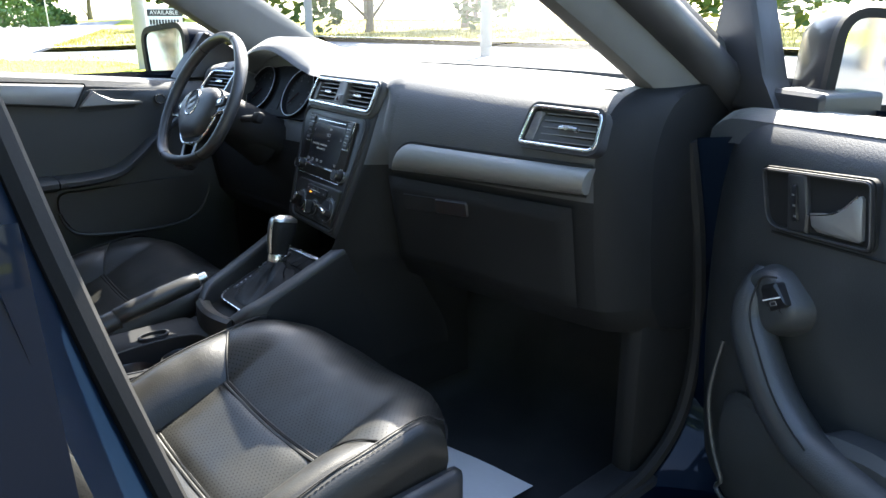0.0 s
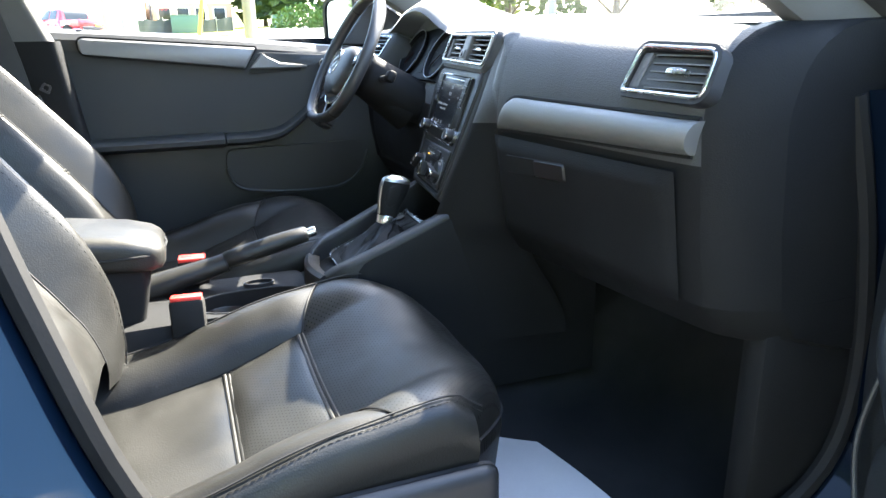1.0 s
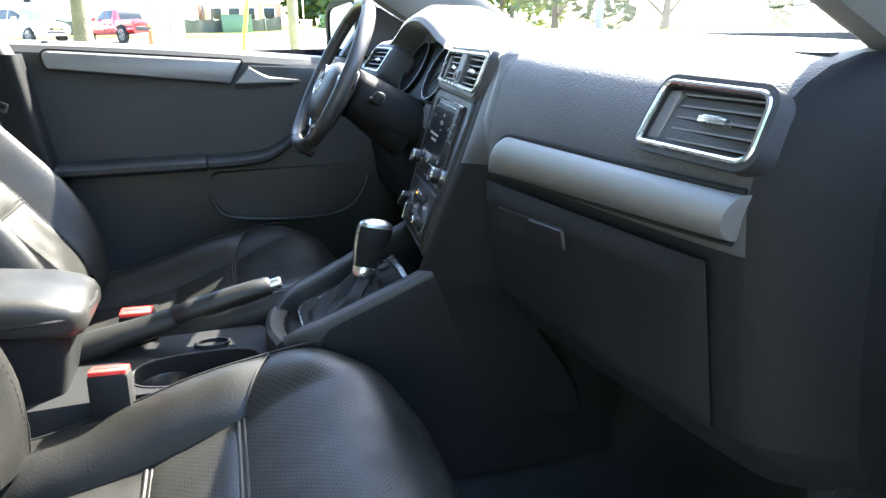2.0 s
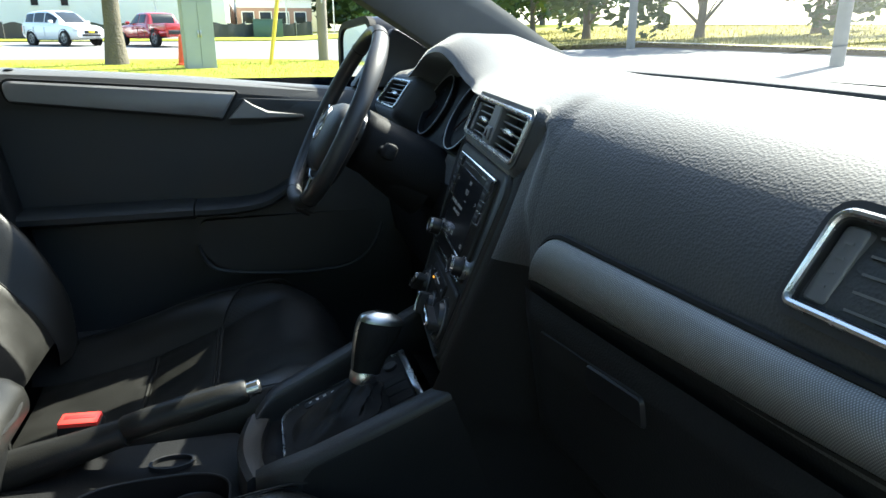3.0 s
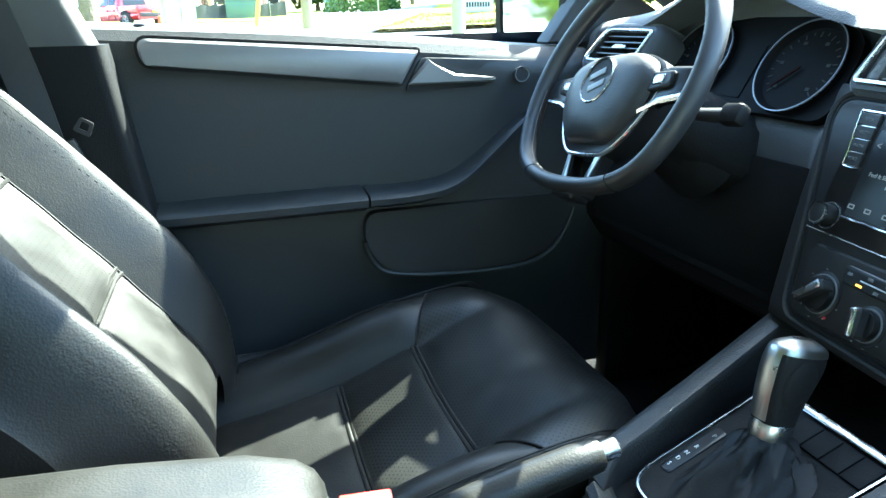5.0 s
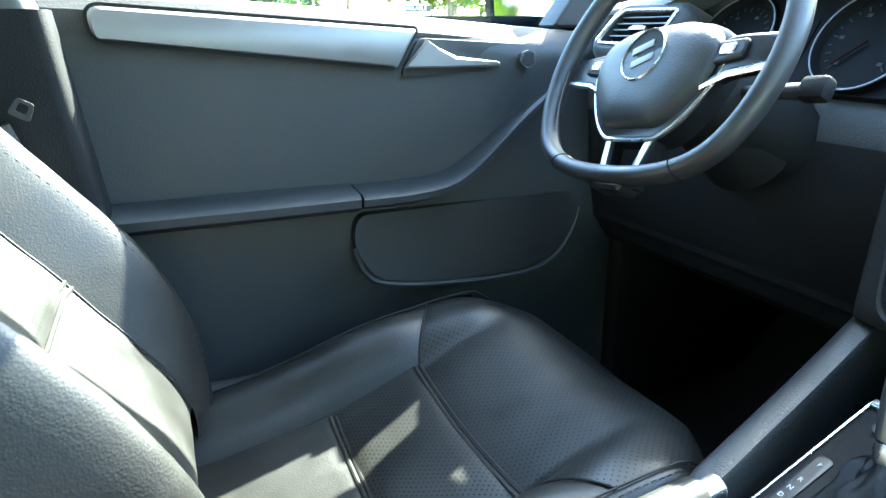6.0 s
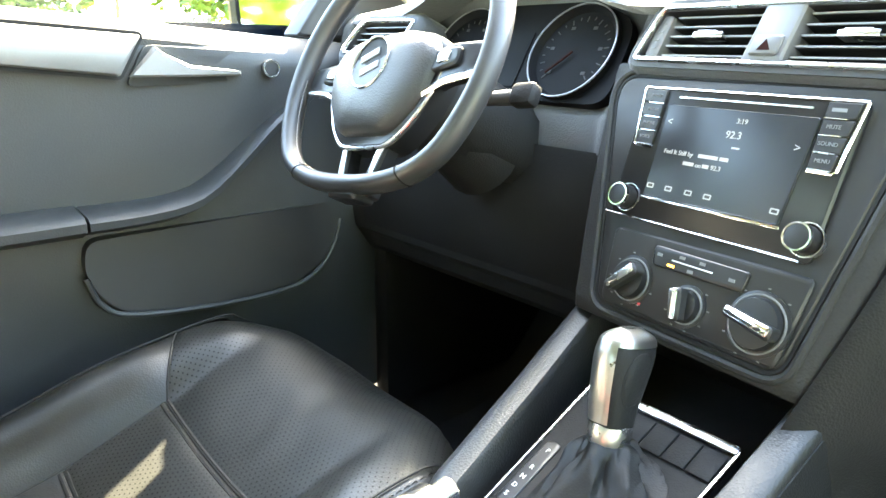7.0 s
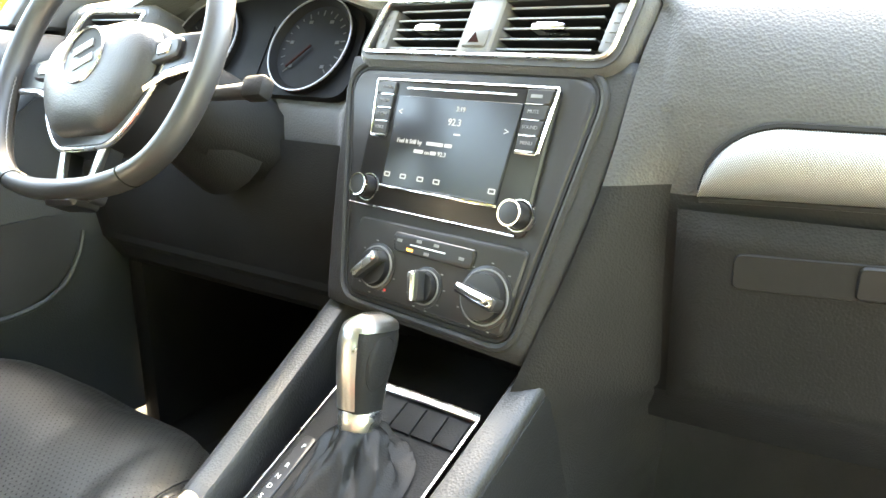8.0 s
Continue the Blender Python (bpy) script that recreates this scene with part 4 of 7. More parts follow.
# glovebox
def glove_at(s, t):
    x = 0.222 + 0.41 * s
    z = 0.700 + 0.178 * t
    ed = min(s, 1 - s) * 0.41
    et = min(t, 1 - t) * 0.178
    return Vector((x, mid_y(x) + 0.028 * (1 - t) - 0.006 - 0.010 * step(0, 0.02, ed) * step(0, 0.02, et), z))
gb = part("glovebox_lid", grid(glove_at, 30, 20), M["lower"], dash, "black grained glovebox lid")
def on_glove(x, z, off):
    return Vector((x, mid_y(x) + 0.028 * (0.878 - z) / 0.178 - 0.017 - off, z))
gl = rounded([(0.268, 0.818), (0.43, 0.826), (0.43, 0.858), (0.268, 0.850)], 0.008, 4)
part("glovebox_latch_recess", loft([[on_glove(u, v, -0.002) for u, v in gl], [on_glove(u, v, 0.0008) for u, v in shrunk(gl, 0.002)]]), M["rubber"], gb)
gl2 = rounded([(0.352, 0.824), (0.43, 0.828), (0.43, 0.856), (0.352, 0.852)], 0.006, 4)
part("glovebox_latch", loft([[on_glove(u, v, 0.0) for u, v in gl2], [on_glove(u, v, 0.0030) for u, v in shrunk(gl2, 0.002)]]), M["gloss"], gb)
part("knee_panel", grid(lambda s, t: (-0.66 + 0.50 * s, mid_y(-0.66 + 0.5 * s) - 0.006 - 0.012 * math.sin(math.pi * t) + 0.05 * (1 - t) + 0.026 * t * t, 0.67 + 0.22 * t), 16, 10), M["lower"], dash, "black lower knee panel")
part("dash_end_cap", box(-0.712, -0.695, 0.12, 0.36, 0.80, 1.035, 0.012), M["hard"], dash)

# centre stack, tapered towards the console
def stack_ring(v, hw, lift, back):
    flare = 0.020 + 0.05 * step(0.12, -0.10, v)
    side = [(0.0, lift), (0.010, lift * 0.55), (0.018, -back * 0.12), (0.018 + flare * 0.25, -back * 0.4), (0.018 + flare * 0.6, -back * 0.75), (0.018 + flare, -back)]
    left = [(0.0, lift), (0.008, lift * 0.5), (0.012, -back * 0.1), (0.014, -back * 0.4), (0.018, -back)]
    return [SM @ Vector((-hw + 0.006 - du, v, h)) for du, h in left[::-1]] + [SM @ Vector((hw - 0.006 + du, v, h)) for du, h in side]
sv = [(0.132, 0.170, 0.010, 0.06), (0.12, 0.170, 0.012, 0.06), (0.06, 0.164, 0.012, 0.08), (0.0, 0.155, 0.012, 0.10), (-0.06, 0.143, 0.012, 0.13), (-0.12, 0.130, 0.012, 0.16), (-0.135, 0.126, 0.010, 0.17), (-0.138, 0.124, 0.0, 0.17)]
part("stack_housing", loft([stack_ring(*a) for a in sv]), M["stackside"], dash, "tapered centre stack", sharp=85)
def dash_face_y(x, z):
    """Depth of the dash face at a height."""
    pr = dash_profile(x)[3:17]
    for (ya, za), (yb, zb) in zip(pr, pr[1:]):
        if zb <= z <= za and za > zb:
            return ya + (yb - ya) * (za - z) / (za - zb)
    return pr[-1][0] if z < pr[-1][1] else pr[0][0]
stack_edge = curve([-0.160, -0.120, -0.06, 0.0, 0.06, 0.12, 0.16, 0.20], [0.124, 0.134, 0.149, 0.161, 0.168, 0.171, 0.176, 0.182])
skin_x = curve([0.0, 0.27, 0.38, 0.49, 1.0], [0.236, 0.243, 0.236, 0.221, 0.221])
def stack_side(s, t):
    w = min(1.0, t / 0.70)
    d = max(0.0, t - 0.70) / 0.30
    e = d * d * (3 - 2 * d)
    v = 0.192 - 0.352 * w
    p = SM @ Vector((stack_edge(v), v, 0.010 - 0.004 * step(0.13, 0.19, v)))
    p = p + Vector((0.026 * e, 0.045 * e, -0.27 * d))
    x1 = skin_x(w) - 0.040 * e
    z1 = p.z + 0.004
    q = Vector((x1, dash_face_y(x1, max(0.665, z1)) + 0.0020 + 0.13 * e, z1))
    k = s * s * (3 - 2 * s)
    x, y, z = p.x + (q.x - p.x) * s, p.y + (q.y - p.y) * (0.8 * k + 0.2 * s), p.z + (q.z - p.z) * s
    if z > 0.70:
        y = min(y, dash_face_y(x, z) - 0.0015 + 0.0035 * s ** 3)
    return Vector((x, y, z))
# one moulded side in two colours; the darker lower one stands for shade
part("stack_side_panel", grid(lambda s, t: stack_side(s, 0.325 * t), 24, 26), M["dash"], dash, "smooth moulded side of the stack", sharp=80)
part("shaded_stack_side", grid(lambda s, t: stack_side(s, 0.325 + 0.675 * t), 24, 52), M["lower"], dash, "lower side of the stack, shade put into its dark colour", sharp=80)
pan = rounded([(-0.094, -0.120), (0.110, -0.120), (0.148, 0.117), (-0.158, 0.117)], [0.016, 0.016, 0.032, 0.032], 7)
part("stack_panel", prism(pan, 0.0, 0.0145, SM, 0.002), M["satin"], dash, "satin black stack panel")
part("stack_groove", hoop(shrunk(pan, -0.003), pan, 0.0, 0.0135, SM), M["rubber"], dash)
part("fascia_ridge", loft([[SM @ Vector((u_, v_, h_)) for u_, v_ in shrunk(pan, k_)] for k_, h_ in ((-0.014, 0.004), (-0.011, 0.0145), (-0.008, 0.0160), (-0.005, 0.0145), (-0.003, 0.008))], caps=False), M["stackside"], dash, "soft ridge round the stack panel")

# instrument cluster
cl = thing("instrument_cluster", (-0.365, 0.14, 0.95), "dark instrument cluster with two round dials, switched off", "instrument panel")
CM = axes((-0.355, 0.106, 1.004), (1, 0, 0), (0, 0.60, 1))
part("cluster_face", prism(rounded([(-0.178, -0.066), (0.178, -0.066), (0.172, 0.045), (0.10, 0.072), (-0.10, 0.072), (-0.172, 0.045)], 0.03, 5), -0.024, -0.010, CM), M["dialface"], cl)
for u in (-0.100, 0.100):
    DC = CM @ pose(u, 0.0, 0)
    dial = part("dial", turned([(0.0640, -0.012), (0.0640, -0.001), (0.0615, -0.001), (0.0560, -0.009), (0.004, -0.009)], DC, 48), M["dialface"], cl, "round gauge")
    part("dial_ring", hoop(circle(0.0640, 64), circle(0.0626, 64), -0.002, 0.0005, DC), M["dialring"], dial, "thin grey ring")
    for k in range(21):
        a = 225 - 13.5 * k
        ln = 0.007 if k % 2 == 0 else 0.004
        part("dial_mark", box(0.050 - ln, 0.050, -0.0007, 0.0007, -0.0088, -0.0082, 0, DC @ pose(0, 0, 0, 0, 0, a)), M["dialmark"], dial)
        if k % 4 == 0:
            part("dial_number", box(-0.003, 0.003, -0.002, 0.002, -0.0088, -0.0082, 0, DC @ pose(0.038 * math.cos(radians(a)), 0.038 * math.sin(radians(a)), 0)), M["dialmark"], dial)
    part("needle", box(0.0, 0.042, -0.0012, 0.0012, -0.006, -0.004, 0, DC @ pose(0, 0, 0, 0, 0, 225)), M["needle"], dial)
part("cluster_display", prism(rounded([(-0.02, -0.05), (0.02, -0.05), (0.02, 0.03), (-0.02, 0.03)], 0.003, 3), -0.011, -0.0085, CM), M["dialface"], cl)

# ---- radio ----
radio = thing("car_radio", tuple(SM @ Vector((0, 0.04, 0.0145))), "black touchscreen radio with chrome trim and two knobs", "car radio")
part("radio_face", prism(rounded([(-0.109, -0.028), (0.107, -0.028), (0.111, 0.106), (-0.111, 0.106)], 0.008, 4), 0.010, 0.0195, SM, 0.002), M["gloss"], radio)
scr = rounded([(-0.072, -0.003), (0.073, -0.003), (0.078, 0.089), (-0.074, 0.089)], 0.002, 2)
screen = part("screen", prism(scr, 0.015, 0.0215, SM, 0.0006), M["screen"], radio, "dark glossy touchscreen")
part("screen_chrome", box(-0.073, 0.075, -0.0066, -0.0040, 0.018, 0.0228, 0.0006, SM), M["chrome"], radio, "chrome strip")
part("cd_slot", box(-0.066, 0.068, 0.0962, 0.0978, 0.0185, 0.0205, 0, SM), M["satinchrome"], radio)
part("chrome_top", tube([SM @ Vector((-0.1095 + 0.220 * i / 10, 0.1045, 0.0200)) for i in range(11)], 0.0014, 6), M["chrome"], radio)
for sx in (-1, 1):
    pts = [(sx * 0.1100, 0.1040), (sx * 0.1060, 0.072), (sx * 0.1030, 0.047), (sx * 0.1005, 0.0452), (sx * 0.080, 0.0452)]
    part("chrome_side", tube([SM @ Vector((u, v, 0.0200)) for u, v in pts], 0.0015, 6), M["chrome"], radio)
    for k in range(4):
        v0 = 0.0475 + 0.0140 * k
        lean = 0.0018 * k
        key = part("radio_key", prism(rounded([(sx * 0.0805, v0), (sx * (0.1005 + lean), v0), (sx * (0.1018 + lean), v0 + 0.0128), (sx * 0.0805, v0 + 0.0128)], 0.001, 2), 0.018, 0.0228, SM, 0.0008), M["satin"], radio)
        part("key_line", box(min(sx * 0.0808, sx * 0.099), max(sx * 0.0808, sx * 0.099), v0 - 0.0011, v0 - 0.0002, 0.0192, 0.0232, 0, SM), M["satinchrome"], key)
        word = (("VOICE", "PHONE", "MEDIA", "RADIO") if sx < 0 else ("MENU", "SOUND", "MUTE", ""))[k]
        if word:
            lettering("key_word", word, 0.0046, SM @ pose(sx * 0.091, v0 + 0.0066, 0.0230), M["dimprint"], key)
        else:
            part("key_print", box(sx * 0.091 - 0.006, sx * 0.091 + 0.006, v0 + 0.005, v0 + 0.008, 0.0226, 0.0231, 0, SM), M["dimprint"], key)
    knob = part("radio_knob", turned([(0.0135, 0.012), (0.0135, 0.018), (0.0118, 0.019), (0.0118, 0.034), (0.0105, 0.036), (0.009, 0.0362)], SM @ pose(sx * 0.0945 + 0.004, -0.009, 0), 28), M["gloss"], radio, "round knurled knob")
    part("knob_ring", hoop(circle(0.0119, 28, sx * 0.0945 + 0.004, -0.009), circle(0.0102, 28, sx * 0.0945 + 0.004, -0.009), 0.033, 0.0366, SM), M["chrome"], knob, "chrome ring")
    part("knob_base_ring", hoop(circle(0.0147, 28, sx * 0.0945 + 0.004, -0.009), circle(0.0137, 28, sx * 0.0945 + 0.004, -0.009), 0.012, 0.0205, SM), M["satinchrome"], knob)
part("chrome_line", tube([SM @ Vector((-0.114 + 0.212 * i / 8, -0.0275, 0.0195)) for i in range(9)], 0.0010, 6), M["satinchrome"], radio)
T = SM @ pose(0, 0, 0.0217)
lettering("screen_clock", "3:19", 0.0065, T @ pose(0.010, 0.079, 0), M["screentext"], screen)
lettering("screen_station", "92.3", 0.0095, T @ pose(0.006, 0.066, 0), M["screentext"], screen)
lettering("screen_arrow", "<", 0.010, T @ pose(-0.067, 0.072, 0), M["screentext"], screen)
lettering("screen_arrow", ">", 0.010, T @ pose(0.067, 0.062, 0), M["screentext"], screen)
part("screen_bar", box(0.008, 0.016, 0.054, 0.0555, 0, 0.0004, 0, T), M["screentext"], screen)
lettering("screen_line", "Feel It Still by", 0.0062, T @ pose(-0.046, 0.043, 0), M["screentext"], screen)
lettering("screen_line", "on", 0.0062, T @ pose(-0.020, 0.034, 0), M["screentext"], screen)
lettering("screen_line", "92.3", 0.0062, T @ pose(-0.001, 0.034, 0), M["screentext"], screen)
for u, w, v in ((-0.023, 0.021, 0.0415), (0.000, 0.009, 0.0415), (-0.037, 0.012, 0.0325), (-0.0155, 0.007, 0.0325)):
    part("screen_text_bar", box(u, u + w, v, v + 0.0034, 0, 0.0004, 0, T), M["screentext"], screen)
for u in (-0.066, -0.044, -0.021, 0.0, 0.066):
    part("screen_icon", hoop(rounded([(u - 0.004, 0.005), (u + 0.004, 0.005), (u + 0.004, 0.010), (u - 0.004, 0.010)], 0.001, 2), shrunk(rounded([(u - 0.004, 0.005), (u + 0.004, 0.005), (u + 0.004, 0.010), (u - 0.004, 0.010)], 0.001, 2), 0.0012), 0, 0.0004, T), M["screentext"], screen)

# ---- climate controls ----
clim = thing("climate_control_panel", tuple(SM @ Vector((0, -0.075, 0.0145))), "satin black climate panel with three rotary knobs", "climate control")
cp = rounded([(-0.086, -0.117), (0.107, -0.117), (0.116, -0.037), (-0.095, -0.040)], 0.008, 4)
part("climate_face", prism(cp, 0.012, 0.0185, SM, 0.002), M["satin"], clim)
keys = part("button_strip", prism(rounded([(-0.036, -0.066), (0.062, -0.066), (0.064, -0.047), (-0.038, -0.047)], 0.004, 3), 0.016, 0.0215, SM, 0.001), M["gloss"], clim, "row of small buttons")
part("strip_line", box(-0.014, 0.030, -0.0575, -0.0563, 0.021, 0.0222, 0, SM), M["print"], keys)
for u, v in ((-0.029, -0.055), (-0.004, -0.052), (0.018, -0.052), (0.008, -0.0622), (0.050, -0.058)):
    part("button_symbol", box(u - 0.003, u + 0.003, v - 0.0015, v + 0.0015, 0.021, 0.0221, 0, SM), M["dimprint"], keys)
part("indicator_lamp", box(-0.017, -0.010, -0.0632, -0.0612, 0.021, 0.0223, 0, SM), M["amber"], keys, "lit amber indicator")
for u, v, r, turn, cap in ((-0.054, -0.087, 0.0205, 45, "satinchrome"), (0.014, -0.093, 0.0160, 105, "satinchrome"), (0.083, -0.086, 0.0245, -10, "chrome")):
    kn = part("rotary_knob", turned([(r + 0.004, 0.016), (r + 0.004, 0.0195), (r, 0.0205), (r * 0.92, 0.021), (r * 0.86, 0.027), (r * 0.5, 0.0275), (0.002, 0.0275)], SM @ pose(u, v, 0), 32), M["gloss"], clim, "round climate knob")
    part("knob_scale", hoop(circle(r + 0.0012, 32, u, v), circle(r - 0.0002, 32, u, v), 0.0195, 0.0215, SM), M["dimprint"], kn)
    grip = [(-r * 0.95, -0.0045), (r * 0.95, -0.0062), (r * 0.95, 0.0062), (-r * 0.95, 0.0045)]
    gr = part("knob_grip", prism(rounded(grip, 0.004, 4), 0.024, 0.0395, SM @ pose(u, v, 0, 0, 0, turn), 0.003), M["satin"], kn)
    part("grip_cap", prism(rounded([(p[0] * 0.93, p[1] * 0.75 + 0.0012) for p in grip], 0.003, 4), 0.038, 0.0408, SM @ pose(u, v, 0, 0, 0, turn), 0.0012), M[cap], gr, "bright grip cap")
    for k in range(7):
        a = radians(turn + 180 + 40 * (k - 3))
        part("scale_mark", box(-0.0012, 0.0012, -0.0006, 0.0006, 0.0182, 0.0192, 0, SM @ pose(u + (r + 0.0065) * math.cos(a), v + (r + 0.0065) * math.sin(a), 0)), M["dimprint"], kn)
part("red_mark", box(-0.0385, -0.0355, -0.1085, -0.1060, 0.0182, 0.0192, 0, SM), M["redmark"], clim)

# ---- steering wheel ----
WM0 = axes((-0.3665, -0.100, 0.9885), (1, 0, 0), (0, 0.475, 0.88)) @ pose(0.016, -0.008, 0)
WM = WM0 @ pose(0, 0, 0, 0, 0, 8.0)      # turned a little to the left
sw = thing("steering_wheel", tuple(WM.translation), "black leather flat-bottomed steering wheel with satin trim", "steering wheel")
def rim_at(s, t):
    a = 2 * math.pi * s
    u, v = 0.1745 * math.cos(a), 0.1755 * math.sin(a)
    nu, nv = math.cos(a), math.sin(a)
    if v < -0.090:                      # the rim is flattened at the bottom
        v = -(0.168 - 0.078 * math.exp((v + 0.090) / 0.078))
    b = 2 * math.pi * t
    grip = 0.0022 * math.exp(-((math.degrees(a) % 180 - 35 if math.sin(a) > 0 else 99) / 14) ** 2)
    r1, r2 = 0.0114 + grip, 0.0140 + grip
    o = Vector((u, v, 0.0)) + Vector((nu, nv, 0)) * (r1 * math.cos(b)) + Vector((0, 0, 1)) * (r2 * math.sin(b))
    return WM @ o
bm = bmesh.new()
NS, NT = 96, 16
vs = [[bm.verts.new(rim_at(i / NS, j / NT)) for j in range(NT)] for i in range(NS)]
for i in range(NS):
    for j in range(NT):
        bm.faces.new((vs[i][j], vs[(i + 1) % NS][j], vs[(i + 1) % NS][(j + 1) % NT], vs[i][(j + 1) % NT]))
part("wheel_rim", bm, M["rimleather"], sw, "black leather rim")
for a in (62, 118, 236, 304):
    s = a / 360
    part("rim_seam", tube([rim_at(s, j / 20) + WM.to_3x3() @ Vector((math.cos(radians(a)) * 0.0002, 0, 0)) for j in range(20)], 0.0009, 5, closed=True), M["thread"], sw)
for a0 in (180, -30):
    part("rim_stitching", tube([rim_at((a0 + k) / 360 % 1.0, 0.5 + 0.012 * (k % 2)) for k in range(50)], 0.0006, 5), M["silver"], sw, "zigzag stitching inside the rim")
HM = WM @ pose(0.0, -0.012, 0.006)
half_hub = [(0.050, 0.054), (0.086, 0.038), (0.096, 0.018), (0.088, -0.022), (0.062, -0.056), (0.042, -0.071)]
hub = rounded([(-u, v) for u, v in half_hub[::-1]] + half_hub, [0.016, 0.03, 0.03, 0.014, 0.016, 0.05, 0.05, 0.016, 0.014, 0.03, 0.03, 0.016], 6)
rings = [[HM @ Vector((u * k, v * k, h)) for u, v in hub] for k, h in ((1.0, -0.040), (1.0, -0.014), (0.985, -0.007), (0.95, -0.001), (0.85, 0.005), (0.62, 0.010), (0.35, 0.0125), (0.08, 0.013))]
airbag = part("airbag_cover", loft(rings), M["hubskin"], sw, "grained airbag cover")
BM = HM @ pose(0, 0.010, 0.002)
part("badge_ring", turned([(0.0325, 0.007), (0.0325, 0.0112), (0.0312, 0.0128), (0.0298, 0.0118), (0.0298, 0.008)], BM, 40, caps=False), M["satinchrome"], airbag, "round satin ring")
part("badge_disc", turned([(0.0300, 0.008), (0.0300, 0.0104), (0.002, 0.0110)], BM, 40), M["rubber"], airbag, "dark emblem disc")
for off, ln in ((0.0085, 0.016), (-0.0085, 0.016)):
    part("badge_bar", box(-ln, ln, off - 0.0046, off + 0.0046, 0.0100, 0.0122, 0.0008, BM @ pose(0, 0, 0, 0, 0, 18)), M["silver"], airbag, "plain bright emblem bar")
lettering("airbag_word", "AIRBAG", 0.0092, HM @ pose(-0.004, -0.040, 0.0088, -6), M["rubber"], airbag)
plate_out = [(u * 1.07, v * 1.04 - 0.010 * step(0.0, -0.05, v)) for u, v in hub]
part("hub_surround", prism(plate_out, -0.040, -0.010, HM, 0.004), M["gloss"], sw, "gloss black hub surround")
# V-shaped bright trim under the cover and the spokes
vt = [(-0.103, 0.012), (-0.098, -0.022), (-0.074, -0.064), (-0.046, -0.0905), (-0.020, -0.0955), (0.020, -0.0955), (0.046, -0.0905), (0.074, -0.064), (0.098, -0.022), (0.103, 0.012)]
vp = smooth_path([(u, v, 0.0) for u, v in vt], 6)
part("satin_trim", tube([WM @ (Vector(p) + Vector((0, 0, -0.006))) for p in vp], 0.0026, 8), M["satinchrome"], sw, "V-shaped satin trim")
SP = WM @ pose(0.002, -0.018, 0) @ Matrix.Diagonal((0.94, 1, 1, 1))
for sx in (-1, 1):
    sp = rounded([(sx * 0.070, 0.036), (sx * 0.070, -0.022), (sx * 0.110, -0.004), (sx * 0.172, 0.002), (sx * 0.172, 0.036), (sx * 0.110, 0.040)], 0.008, 4)
    spoke = part("spoke", prism(sp, -0.020, -0.004, SP, 0.004), M["gloss"], sw)
    part("spoke_blade", tube([SP @ Vector(p) for p in ((sx * 0.078, -0.020, -0.004), (sx * 0.115, -0.006, -0.004), (sx * 0.166, 0.001, -0.006))], 0.004, 6), M["satinchrome"], spoke)
    bp = part("button_pad", prism(rounded([(sx * 0.084, 0.030), (sx * 0.084, 0.004), (sx * 0.132, 0.010), (sx * 0.132, 0.030)], 0.005, 3), -0.006, 0.002, SP, 0.002), M["satin"], spoke)
    part("wheel_button", prism(rounded([(sx * 0.100, 0.025), (sx * 0.100, 0.012), (sx * 0.120, 0.013), (sx * 0.120, 0.025)], 0.003, 3), 0.0, 0.004, SP, 0.0012), M["satinchrome"], bp)
    for k in range(3):
        part("button_mark", box(sx * 0.090 - 0.0022, sx * 0.090 + 0.0022, 0.010 + 0.006 * k, 0.012 + 0.006 * k, 0.0015, 0.0026, 0, SP), M["print"], bp)
    lp = [(sx * 0.044, -0.084), (sx * 0.028, -0.088), (sx * 0.017, -0.140), (sx * 0.026, -0.152), (sx * 0.033, -0.150)]
    prong = part("lower_prong", prism(rounded(lp, 0.003, 3), -0.026, -0.008, WM, 0.003), M["gloss"], sw, "gloss black lower spoke")
    ip = [(sx * 0.0400, -0.090), (sx * 0.0300, -0.092), (sx * 0.0190, -0.139), (sx * 0.0280, -0.144)]
    part("bright_inlay", prism(rounded(ip, 0.002, 3), -0.014, -0.0065, WM, 0.0012), M["knobsilver"], prong, "satin silver inlay")
foot = part("lower_spoke_foot", prism(rounded([(-0.030, -0.140), (0.030, -0.140), (0.027, -0.158), (-0.027, -0.158)], 0.005, 3), -0.024, 0.004, WM, 0.004), M["gloss"], sw)
part("bright_inlay", prism(rounded([(-0.0175, -0.1335), (0.0175, -0.1335), (0.0165, -0.1415), (-0.0165, -0.1415)], 0.002, 3), -0.016, -0.006, WM, 0.0012), M["knobsilver"], foot, "satin silver inlay")
part("column_shroud", loft([[WM0 @ Vector((u * k, v * k - off, h)) for u, v in circle(1.0, 20, sv=0.85)] for k, off, h in ((0.045, 0.0, -0.035), (0.055, 0.003, -0.06), (0.062, 0.01, -0.11), (0.068, 0.025, -0.19))]), M["lower"], sw, "black steering column shroud")
part("column_cover", loft([[WM0 @ Vector((u * w, v, h)) for u, v in ((-1.0, -0.02), (-0.96, 0.030), (-0.70, 0.048), (0.0, 0.054), (0.70, 0.048), (0.96, 0.030), (1.0, -0.02), (0.6, -0.05), (-0.6, -0.05))] for w, h in ((0.050, -0.046), (0.062, -0.058), (0.074, -0.11), (0.080, -0.20), (0.080, -0.26))]), M["lower"], sw, "black upper column cover", sharp=60)
